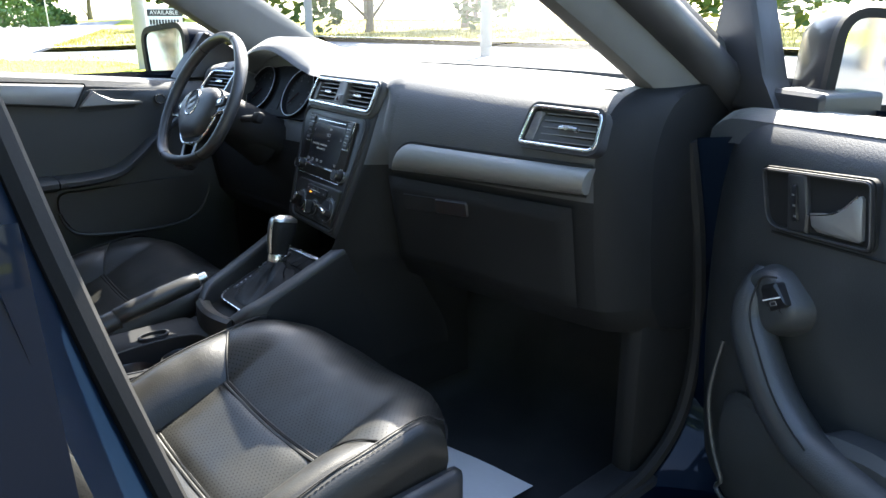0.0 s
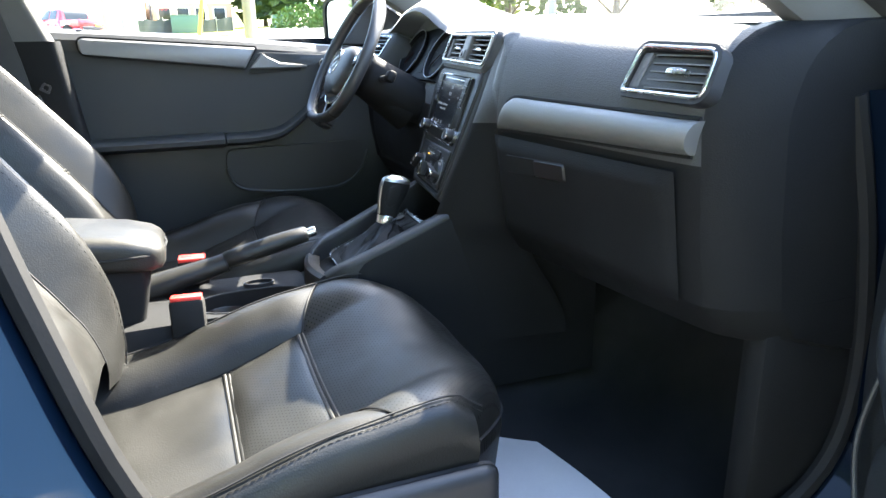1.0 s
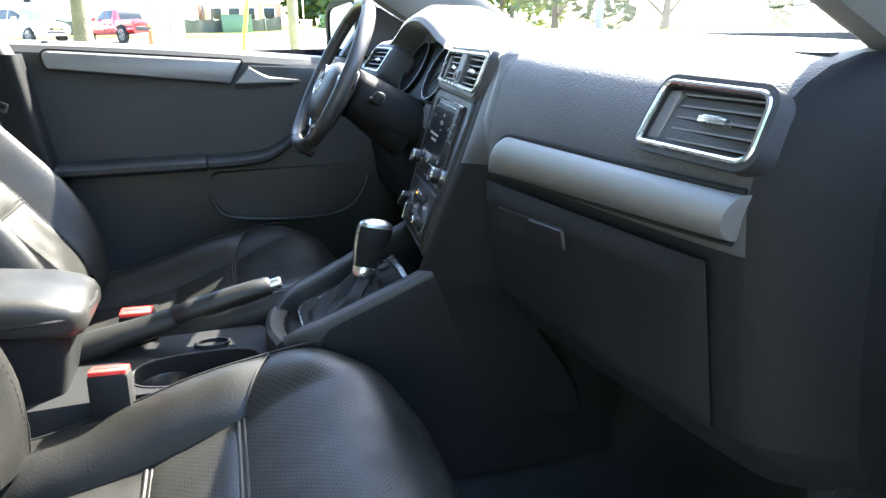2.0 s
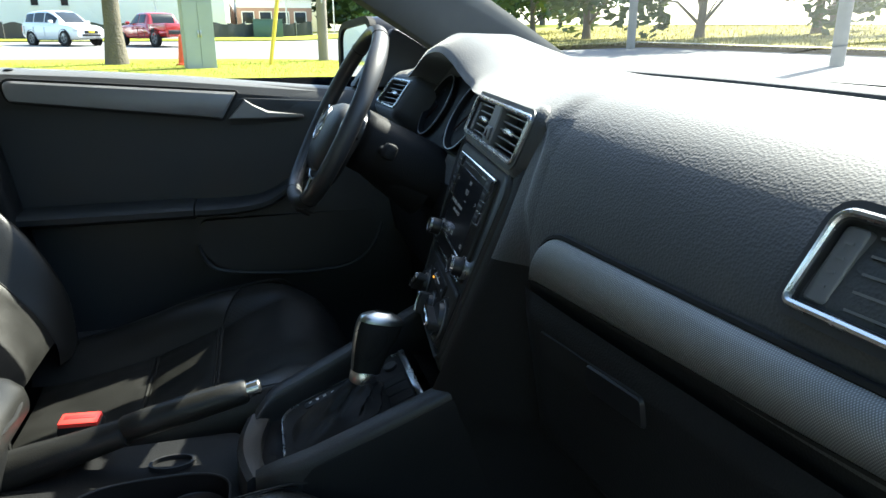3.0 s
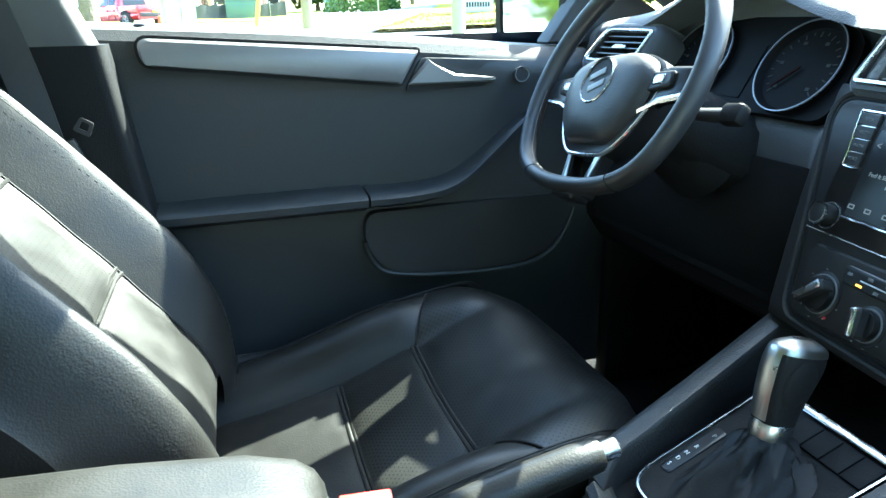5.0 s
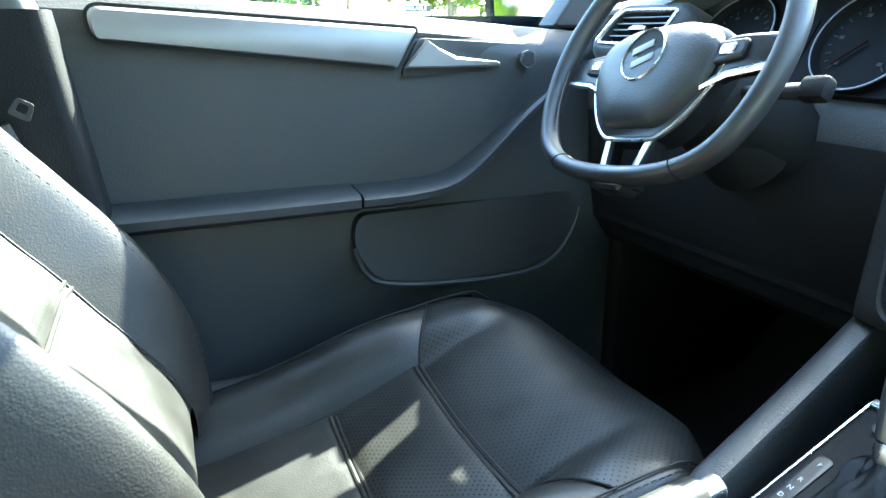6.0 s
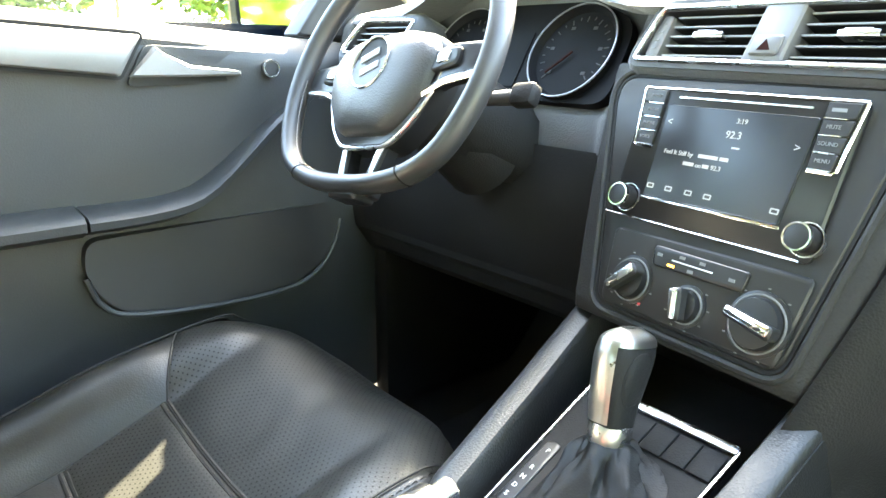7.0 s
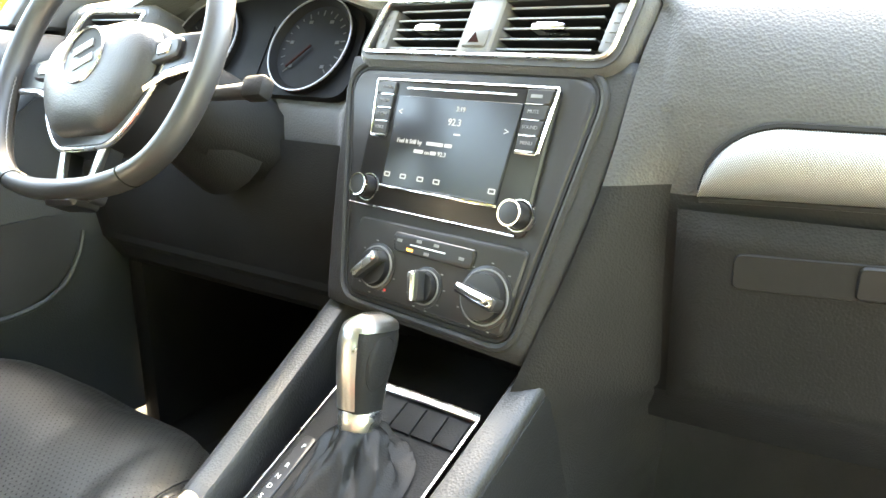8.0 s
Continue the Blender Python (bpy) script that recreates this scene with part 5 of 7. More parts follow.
for sx, dv_ in ((-1, 0.0), (1, 0.0)):
    stalk = part("stalk", tube([WM0 @ Vector(p) for p in ((sx * 0.045, 0.005 + dv_, -0.085), (sx * 0.10, 0.008, -0.080), (sx * 0.146, 0.010, -0.074))], [0.008, 0.008, 0.009], 10), M["hard"], sw, "black control stalk")
    part("stalk_tip", box(-0.016, 0.016, -0.013, 0.013, -0.010, 0.010, 0.007, WM0 @ pose(sx * 0.160, 0.012, -0.072, 0, 0, sx * 6)), M["lower"], stalk)
# ---- front seats ----
SEAT_X = -0.372
def build_seat(cx):
    seat = thing("front_seat", (cx, -0.35, 0.29), "black leather car seat with perforated panels and piped seams", "car seat", "front seats")
    base = curve([-0.66, -0.60, -0.465, -0.335, -0.22, -0.15, -0.11], [0.47, 0.478, 0.508, 0.556, 0.598, 0.602, 0.588])
    def crown(u, y):
        """Height of the cushion: a dished middle between two bolsters that fade to the front."""
        au = abs(u)
        fade = step(-0.10, -0.46, y)
        up = 0.066 * (1 - (1 - max(0.0, min(1.0, (au - 0.158) / 0.084))) ** 2.5) * fade * (1 - 0.15 * step(-0.4, -0.62, y))
        fall = 0.0
        dish = 0.010 * (1 - (min(au, 0.16) / 0.16) ** 2) * -1
        return base(y) + up - fall + dish + 0.010 * (1 - fade) * step(0.0, 0.2, au)
    def seam_front(u):
        return -0.332 + 0.046 * max(0.0, (abs(u) - 0.160) / 0.085)
    def front_edge(u):
        return -0.096 - 0.108 * (abs(u) / 0.25) ** 3.0
    def puff(s, t, h=0.008):
        return h * (1 - (2 * s - 1) ** 6) * (1 - (2 * t - 1) ** 6) - h * 0.6
    def P3(u, y, z):
        return Vector((cx + u, y, z))
    def wrinkle(u, y, k=0.0012):
        return k * noise.noise(Vector((u * 22 + cx, y * 22, 3)))
    # front panel, perforated, rolling over the front
    def front_panel(s, t):
        u = -0.244 + 0.488 * s
        y0, y1 = seam_front(u), front_edge(u)
        if t <= 0.78:
            k = t / 0.78
            y = y0 + (y1 - y0) * k
            z = crown(u, y) + puff(s, k * 0.5) - 0.02 * k ** 5
            return P3(u, y, z + wrinkle(u, y))
        k = (t - 0.78) / 0.22
        a = k * math.pi / 2
        return P3(u, y1 + 0.022 * math.sin(a), crown(u, y1) - 0.023 - 0.045 * (1 - math.cos(a)) - 0.03 * k)
    part("cushion_front", grid(front_panel, 44, 30), M["perf"], seat, "perforated front cushion panel")
    def mid_panel(ya, yb, t0):
        def f(s, t):
            u = (-1 + 2 * s) * 0.160
            a = seam_front(u) if ya is None else ya
            y = a + (yb - a) * t
            return P3(u, y, crown(u, y) + puff(s, t, 0.009) + wrinkle(u, y))
        return f
    part("cushion_middle", grid(mid_panel(None, -0.463, 0), 24, 14), M["perf"], seat, "perforated middle cushion panel")
    part("cushion_rear", grid(mid_panel(-0.463, -0.68, 0), 24, 16), M["leather"], seat)
    for sx in (-1, 1):
        def bolster(s, t):
            u = sx * (0.160 + 0.084 * s)
            a = seam_front(u)
            y = a + (-0.70 - a) * t
            z = crown(u, y) + puff(s, t, 0.008) + wrinkle(u, y)
            return P3(u, y, z)
        part("cushion_bolster", grid(bolster, 16, 30), M["leather"], seat, "leather side bolster")
        def flank(s, t):
            y = front_edge(sx * 0.244) + 0.008 + (-0.70 - front_edge(sx * 0.244)) * s
            z1 = crown(sx * 0.244, y) - 0.004 - 0.02 * step(0.06, 0.0, s)
            a = min(1.0, t * 2.2) * math.pi / 2
            z = z1 - 0.050 * (1 - math.cos(a)) - max(0.0, t - 0.4545) / 0.5455 * (z1 - 0.05 - 0.515)
            return P3(sx * (0.244 + 0.026 * math.sin(a) - 0.012 * t * t), y + 0.004 * math.sin(a), z + 0.002 * noise.noise(Vector((y * 14, t * 5, cx))))
        part("cushion_side", grid(flank, 40, 14), M["leather"], seat)
        part("piping", tube([P3(sx * 0.2445, y, crown(sx * 0.2445, y) - 0.001 - 0.02 * step(-0.21, -0.17, y)) for y in [-0.172 - 0.51 * i / 34 for i in range(35)]], 0.0014, 6), M["piping"], seat)
        sb = bmesh.new()
        for i in range(56):
            ys = [-0.175 - 0.0090 * i - d for d in (0.0, 0.003, 0.006)]
            tube([P3(sx * (0.2515 - 0.0006 * (k == 1)), y, crown(sx * 0.244, y) - 0.0057 + 0.0006 * (k == 1) - 0.02 * step(-0.21, -0.17, y)) for k, y in enumerate(ys)], 0.00045, 5, sb)
        part("side_stitching", sb, M["thread"], seat, "row of fine stitches")
        part("inner_seam", tube([P3(sx * 0.160, y, crown(sx * 0.160, y) - 0.0058) for y in [-0.337 - 0.33 * i / 20 for i in range(21)]], 0.0016, 6), M["piping"], seat)
    part("front_side_seam", tube([P3(u, seam_front(u), crown(u, seam_front(u)) - 0.0022) for u in [-0.243 + 0.486 * i / 40 for i in range(41)]], 0.0016, 6), M["piping"], seat)
    for off in (0.0, 0.0072):
        part("cross_piping", tube([P3(u, seam_front(u) - off, crown(u, seam_front(u)) - 0.0048) for u in [-0.156 + 0.312 * i / 20 for i in range(21)]], 0.0034, 8), M["leather"], seat)
        part("cross_piping", tube([P3(u, -0.459 - off, crown(u, -0.463) - 0.0048) for u in [-0.156 + 0.312 * i / 20 for i in range(21)]], 0.0034, 8), M["leather"], seat)
    # wrap-around edge seam of the front panel
    part("front_edge_seam", tube([P3(-0.244 + 0.488 * i / 30, front_edge(-0.244 + 0.488 * i / 30) + 0.021, crown(-0.244 + 0.488 * i / 30, front_edge(-0.244 + 0.488 * i / 30)) - 0.075) for i in range(31)], 0.0028, 6), M["piping"], seat)
    def apron(s, t):
        u = -0.246 + 0.492 * s
        return P3(u, front_edge(u) + 0.022 - 0.02 * t, crown(u, front_edge(u)) - 0.095 + (0.37 - (crown(u, front_edge(u)) - 0.095)) * t)
    part("cushion_apron", grid(apron, 24, 6), M["leather"], seat)
    # plastic valances with a recessed tray, and runners
    for sx in (-1, 1):
        x0, x1 = sorted((cx + sx * 0.252, cx + sx * 0.285))
        side = part("side_valance", box(x0, x1, -0.66, -0.160, 0.315, 0.532, 0.020, seg=3), M["hard"], seat, "black plastic seat valance")
        VM = Matrix(((0, 0, sx, cx + sx * 0.285), (1, 0, 0, 0), (0, 1, 0, 0), (0, 0, 0, 1)))
        rec = rounded([(-0.50, 0.385), (-0.215, 0.395), (-0.200, 0.492), (-0.50, 0.490)], 0.02, 4)
        part("valance_rim", hoop(rec, shrunk(rec, 0.012), -0.01, 0.006, VM), M["satin"], side)
        part("valance_inset", prism(shrunk(rec, 0.014), -0.01, 0.0015, VM), M["silver"], side)
        part("seat_runner", box(cx + sx * 0.19 - 0.02, cx + sx * 0.19 + 0.02, -0.68, -0.16, 0.272, 0.33, 0.006), M["steel"], seat)
    part("seat_pan", box(cx - 0.245, cx + 0.245, -0.66, -0.14, 0.34, 0.43, 0.02), M["hard"], seat)
    # backrest
    pth = [(-0.620, 0.50), (-0.618, 0.57), (-0.632, 0.66), (-0.678, 0.76), (-0.742, 0.845), (-0.805, 0.925), (-0.865, 1.0), (-0.925, 1.08), (-0.965, 1.135), (-0.995, 1.16)]
    by, bz_ = curve(range(10), [p[0] for p in pth]), curve(range(10), [p[1] for p in pth])
    def spine(b):
        k = b * 9
        p = Vector((0, by(k), bz_(k)))
        q = Vector((0, by(min(9, k + 0.1)) - by(max(0, k - 0.1)), bz_(min(9, k + 0.1)) - bz_(max(0, k - 0.1)))).normalized()
        return p, Vector((0, q.z, -q.y))          # place, forward normal
    half = curve([0, 0.3, 0.7, 0.9, 1.0], [0.262, 0.262, 0.240, 0.205, 0.150])
    inner = curve([0, 0.3, 0.7, 1.0], [0.150, 0.158, 0.150, 0.10])
    def back_at(u, b):
        p, nrm = spine(b)
        w, i = half(b), inner(b)
        au = abs(u)
        dish = -0.060 * step(0.05, 0.35, b) * (1 - 0.55 * step(0.75, 1.0, b)) - 0.018
        off = dish * (1 - step(i - 0.015, i + 0.055, au)) - 0.095 * step(w - 0.055, w, au) ** 2
        q = p + nrm * (off + wrinkle(u, p.z))
        return Vector((cx + u, q.y, q.z)), nrm
    cuts = [0.10, 0.36, 0.56, 1.0]
    names = ["back_lower_panel", "back_middle_panel", "back_upper_panel"]
    for nm, b0, b1 in zip(names, cuts, cuts[1:]):
        def panel(s, t):
            b = b0 + (b1 - b0) * t
            q, nrm = back_at((-1 + 2 * s) * inner(b), b)
            return q + nrm * puff(s, t, 0.009)
        part(nm, grid(panel, 22, 16), M["perf"] if b0 > 0.3 else M["leather"], seat)
    for b in (0.36, 0.56):
        for off in (0.0, 0.012):
            part("back_piping", tube([back_at((-1 + 2 * i / 16) * inner(b + off), b + off)[0] - spine(b)[1] * 0.0035 for i in range(17)], 0.0030, 6), M["leather"], seat)
    for sx in (-1, 1):
        def wing(s, t):
            b = 0.02 + 0.98 * t
            u = sx * (inner(b) + (half(b) - inner(b)) * s)
            q, nrm = back_at(u, b)
            return q + nrm * puff(s, t, 0.007)
        part("back_bolster", grid(wing, 18, 40), M["leather"], seat, "leather back bolster")
        part("back_piping", tube([back_at(sx * (half(b) - 0.052), b)[0] + spine(b)[1] * 0.0012 for b in [0.03 + 0.94 * i / 36 for i in range(37)]], 0.0013, 6), M["piping"], seat)
        bb = bmesh.new()
        for i in range(64):
            bs = [0.06 + 0.0138 * i + d for d in (0.0, 0.0045, 0.009)]
            tube([back_at(sx * (half(b) - 0.060), b)[0] + spine(b)[1] * (0.0026 if k == 1 else 0.0018) for k, b in enumerate(bs)], 0.00045, 5, bb)
        part("back_stitching", bb, M["thread"], seat, "row of fine stitches")
        part("back_seam", tube([back_at(sx * inner(b), b)[0] - spine(b)[1] * 0.0048 for b in [0.10 + 0.90 * i / 30 for i in range(31)]], 0.0016, 6), M["piping"], seat)
        def side(s, t):
            b = 0.02 + 0.98 * t
            q, nrm = back_at(sx * half(b), b)
            return q - nrm * (0.105 * s * (1 - 0.35 * b))
        part("back_side", grid(side, 6, 40), M["leather"], seat)
    def rear(s, t):
        b = 0.02 + 0.98 * t
        q, nrm = back_at((-1 + 2 * s) * half(b), b)
        p, nr = spine(b)
        return Vector((cx + (-1 + 2 * s) * half(b), p.y, p.z)) - nr * (0.195 - 0.055 * b + 0.012 * (1 - (2 * s - 1) ** 2))
    part("back_shell", grid(rear, 14, 30), M["hard"], seat, "black seat back shell")
    def cap(s, t):
        b = 1.0
        q, nrm = back_at((-1 + 2 * s) * half(b), b)
        r = rear(s, 1.0)
        return q + (r - q) * t + Vector((0, 0, 0.02 * math.sin(math.pi * t)))
    part("back_top", grid(cap, 12, 6), M["leather"], seat)
    # headrest
    hx = Vector((cx, -1.065, 1.30))
    part("headrest", loft([[hx + Vector((u, -0.35 * dz - 0.05 * 0 + v, dz)) for u, v in rounded([(-w, -0.05), (w, -0.05), (w, 0.05), (-w, 0.05)], 0.04, 4)] for w, dz in ((0.09, -0.09), (0.125, -0.06), (0.135, 0.0), (0.125, 0.06), (0.09, 0.085))]), M["leather"], seat, "padded black headrest")
    for sx in (-1, 1):
        part("headrest_post", tube([(cx + sx * 0.055, -1.035, 1.12), (cx + sx * 0.055, -1.055, 1.24)], 0.007, 8), M["chrome"], seat)
    return seat

driver_seat = build_seat(SEAT_X)
passenger_seat = copy_thing(driver_seat, pose(0.376, -0.35, 0.29))
SPOT[passenger_seat.name] = Vector((0.376, -0.35, 0.29))
# the passenger's backrest stands a little more upright
_hinge = Vector((0.0, -0.27, 0.24))
_tilt = Matrix.Translation(_hinge) @ Matrix.Rotation(radians(-4.5), 4, "X") @ Matrix.Translation(-_hinge)
for ob in passenger_seat.children:
    if ob.name.startswith(("back_", "headrest")):
        ob.matrix_parent_inverse = _tilt @ ob.matrix_parent_inverse

# seat belt stalks
def buckle(x, y, z, lean):
    b = thing("seat_belt_buckle", (x, y, z - 0.16), "black seat belt buckle with a bright red release button", "seat belt buckle", "seat belt buckles")
    m = pose(x, y, z, 0, 0, 84) @ pose(0, 0, 0, -lean)
    part("buckle_body", box(-0.029, 0.029, -0.016, 0.016, -0.075, -0.002, 0.007, m), M["rubber"], b)
    part("release_button", box(-0.026, 0.026, -0.013, 0.013, -0.005, 0.003, 0.002, m), M["red"], b, "red release button")
    part("button_slot", box(-0.021, 0.021, -0.002, 0.006, 0.0005, 0.0036, 0.0008, m), M["darkred"], b, "darker recessed slot")
    part("buckle_stem", box(-0.014, 0.014, -0.006, 0.006, -0.20, -0.07, 0.003, m), M["belt"], b)
buckle(0.118, -0.512, 0.615, 6)
buckle(-0.091, -0.496, 0.622, -6)

# driver's belt at the middle pillar
belt = thing("seat_belt", (-0.60, -0.80, 0.9), "grey seat belt hanging at the middle pillar", "seat belt")
part("webbing", loft([[Vector((x - 0.0012, y - 0.023, z)), Vector((x + 0.0012, y - 0.023, z)), Vector((x + 0.0012, y + 0.023, z)), Vector((x - 0.0012, y + 0.023, z))] for x, y, z in smooth_path([(-0.590, -0.895, 1.30), (-0.605, -0.875, 1.15), (-0.618, -0.845, 1.0), (-0.628, -0.82, 0.8), (-0.64, -0.79, 0.5), (-0.645, -0.78, 0.40)], 4)]), M["belt"], belt)
part("latch_plate", box(-0.004, 0.004, -0.02, 0.02, -0.03, 0.03, 0.003, pose(-0.612, -0.805, 0.885, 18)), M["hard"], belt)
part("latch_tongue", hoop(rounded([(-0.016, -0.055), (0.016, -0.055), (0.020, -0.02), (-0.020, -0.02)], 0.006, 3), rounded([(-0.009, -0.048), (0.009, -0.048), (0.010, -0.030), (-0.010, -0.030)], 0.004, 3), -0.001, 0.001, axes((-0.606, -0.79, 0.915), (0, 1, 0), (0, 0, 1)) @ pose(0, 0, 0, 0, 0, 150) @ Matrix.Diagonal((0.6, 0.6, 1, 1))), M["hard"], belt)

# ---- centre console ----
con = thing("centre_console", (0.01, -0.25, 0.30), "black plastic centre console with cup holders and chrome shifter frame", "centre console")
# lower body
def con_ring(y, hw, z, x=0.012):
    return [Vector((x - hw - 0.012, y, 0.36)), Vector((x - hw, y, z - 0.02)), Vector((x - hw + 0.008, y, z - 0.003)), Vector((x - hw + 0.02, y, z)), Vector((x + hw - 0.02, y, z)), Vector((x + hw - 0.008, y, z - 0.003)), Vector((x + hw, y, z - 0.02)), Vector((x + hw + 0.012, y, 0.36))]
body = [(0.22, 0.118, 0.615), (0.06, 0.114, 0.615), (-0.02, 0.110, 0.612), (-0.10, 0.108, 0.608), (-0.20, 0.106, 0.600), (-0.24, 0.105, 0.592), (-0.27, 0.104, 0.575)]
part("console_body", loft([con_ring(*b) for b in body]), M["lower"], con, "grained console body")
part("console_rear", loft([con_ring(*b) for b in ((-0.262, 0.104, 0.572), (-0.284, 0.104, 0.566), (-0.2842, 0.104, 0.490), (-0.5098, 0.105, 0.490), (-0.510, 0.105, 0.566), (-0.56, 0.105, 0.566), (-0.95, 0.105, 0.56))]), M["lower"], con)
# raised frame that runs round the shifter and up to the stack
def rail(sx):
    top = [(-0.055 if sx < 0 else 0.085, -0.262, 0.612), (-0.076 if sx < 0 else 0.104, -0.235, 0.634), (-0.086 if sx < 0 else 0.112, -0.19, 0.652), (-0.100 if sx < 0 else 0.118, -0.10, 0.690), (-0.116 if sx < 0 else 0.122, -0.01, 0.728), (-0.128 if sx < 0 else 0.126, 0.06, 0.756)]
    path = smooth_path(top, 5)
    rings = []
    for p in path:
        d = 0.11
        rings.append([p + Vector((sx * k, 0, q)) for k, q in ((0.0215, -d), (0.0205, -0.010), (0.0195, -0.004), (0.0165, -0.0005), (0.008, 0.001), (-0.002, 0.001), (-0.008, -0.0005), (-0.0105, -0.004), (-0.0115, -0.012), (-0.0120, -d))])
    return loft(rings)
def console_side(sx):
    """The smooth flank under a rail, down to the carpet."""
    top = smooth_path([(-0.055 if sx < 0 else 0.085, -0.255, 0.612), (-0.086 if sx < 0 else 0.112, -0.19, 0.652), (-0.100 if sx < 0 else 0.118, -0.10, 0.690), (-0.116 if sx < 0 else 0.122, -0.01, 0.728), (-0.128 if sx < 0 else 0.126, 0.06, 0.756), (-0.132 if sx < 0 else 0.132, 0.30, 0.77)], 5)
    return loft([[p + Vector((sx * k, 0, q)) for k, q in ((0.002, -0.05), (0.016, -0.010), (0.0215, -0.012), (0.0235, -0.020), (0.026, -0.06), (0.030, 0.34 - p.z), (0.002, 0.34 - p.z))] for p in top])
for sx in (-1, 1):
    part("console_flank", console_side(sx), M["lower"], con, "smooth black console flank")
part("console_rail", rail(-1), M["rail"], con, "grained side rail")
part("console_rail", rail(1), M["rail"], con, "grained side rail")
part("console_nose", loft([[Vector((x, -0.262 - 0.014 * math.cos(math.pi * (x - 0.015) / 0.16) + dy, 0.612 + dz)) for dy, dz in ((0.02, -0.05), (-0.012, -0.045), (-0.010, -0.006), (-0.002, 0.0), (0.010, -0.002), (0.02, -0.010))] for x in [-0.062 + 0.154 * i / 14 for i in range(15)]]), M["rail"], con)
# sloped shifter plate with bright frame
GM = axes((0.012, -0.135, 0.6435), (1, 0, 0), (0, 0.93, 0.37))
plate_o = rounded([(-0.070, -0.098), (0.072, -0.098), (0.078, 0.098), (-0.080, 0.098)], [0.03, 0.03, 0.006, 0.006], 7)
part("shifter_plate", prism(plate_o, -0.02, 0.0, GM), M["lower"], con, "black shifter surround")
part("chrome_frame", hoop(plate_o, shrunk(plate_o, 0.0018), -0.004, 0.003, GM), M["satinchrome"], con, "thin chrome frame")
part("chrome_bar", box(-0.079, 0.077, 0.089, 0.099, -0.004, 0.005, 0.002, GM), M["satinchrome"], con, "chrome bar")
for k in range(4):
    part("blank_switch", box(-0.020 + 0.0235 * k, 0.0022 + 0.0235 * k, 0.054, 0.086, 0.0, 0.003, 0.0012, GM), M["lower"], con)
part("start_button_ring", turned([(0.010, 0.0), (0.010, 0.0045), (0.008, 0.005), (0.002, 0.0045)], GM @ pose(-0.050, 0.072, 0), 20), M["satin"], con)
gate = part("gate_plate", prism(rounded([(-0.066, -0.062), (-0.050, -0.062), (-0.053, 0.016), (-0.068, 0.016)], 0.005, 3), -0.001, 0.0016, GM, 0.0006), M["gloss"], con)
for ch, v in (("P", 0.004), ("R", -0.0185), ("N", -0.031), ("D", -0.042), ("S", -0.053)):
    lettering("gear_letter", ch, 0.0068, GM @ pose(-0.0598, v, 0.0018), M["print"], gate)
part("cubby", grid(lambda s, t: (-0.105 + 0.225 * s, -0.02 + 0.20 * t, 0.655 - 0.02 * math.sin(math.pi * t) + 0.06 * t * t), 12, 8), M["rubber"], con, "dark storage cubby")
part("cubby_back", box(-0.11, 0.12, 0.16, 0.18, 0.60, 0.78, 0.01), M["hard"], con)
# deck with an oval well for two cups
def oval(ax_, ay_, p, n=48, cx_=0.052, cy_=-0.396):
    return [(cx_ + ax_ * math.copysign(abs(math.cos(a)) ** p, math.cos(a)), cy_ + ay_ * math.copysign(abs(math.sin(a)) ** p, math.sin(a))) for a in [2 * math.pi * i / n for i in range(n)]]
well = oval(0.055, 0.098, 0.72)
part("console_deck", hoop(oval(0.105, 0.1125, 0.16, cx_=0.012, cy_=-0.397), well, 0.492, 0.568, Matrix.Identity(4)), M["lower"], con, "smooth deck round the cup holders")
part("well_rim", tube([(u, v, 0.5685) for u, v in oval(0.056, 0.099, 0.72)], 0.0018, 6, closed=True), M["satin"], con)
for y in (-0.346, -0.446):
    m = pose(0.052, y, 0.4915)
    cup = part("cup_holder", turned([(0.0455, 0.0), (0.0455, 0.052), (0.0440, 0.054), (0.0425, 0.052), (0.0400, 0.003), (0.003, 0.002)], m, 32), M["gloss"], con, "round cup holder")
    part("cup_clip", box(-0.006, 0.006, 0.034, 0.043, 0.030, 0.046, 0.002, m @ pose(0, 0, 0, 0, 0, -70)), M["satin"], cup)
part("coin_tray", hoop(circle(0.017, 24, -0.030, -0.375, 1.8), circle(0.0145, 24, -0.030, -0.375, 1.8), 0.566, 0.574, Matrix.Identity(4)), M["satin"], con)
keys = thing("key_ring", (0.060, -0.345, 0.50), "small steel key ring lying in the cup holder", "keys")
part("ring", tube([(0.060 + 0.013 * math.cos(a), -0.345 + 0.013 * math.sin(a), 0.548 + 0.006 * math.sin(a)) for a in [2 * math.pi * i / 18 for i in range(18)]], 0.0012, 6, closed=True), M["steel"], keys)
part("key_blade", box(-0.004, 0.004, 0, 0.045, -0.001, 0.001, 0.0004, pose(0.062, -0.352, 0.548, -30, 20, 160)), M["steel"], keys)
part("key_fob", box(-0.016, 0.016, -0.03, 0.03, -0.006, 0.006, 0.004, pose(0.055, -0.335, 0.520, 35, 10, 30)), M["hard"], keys)

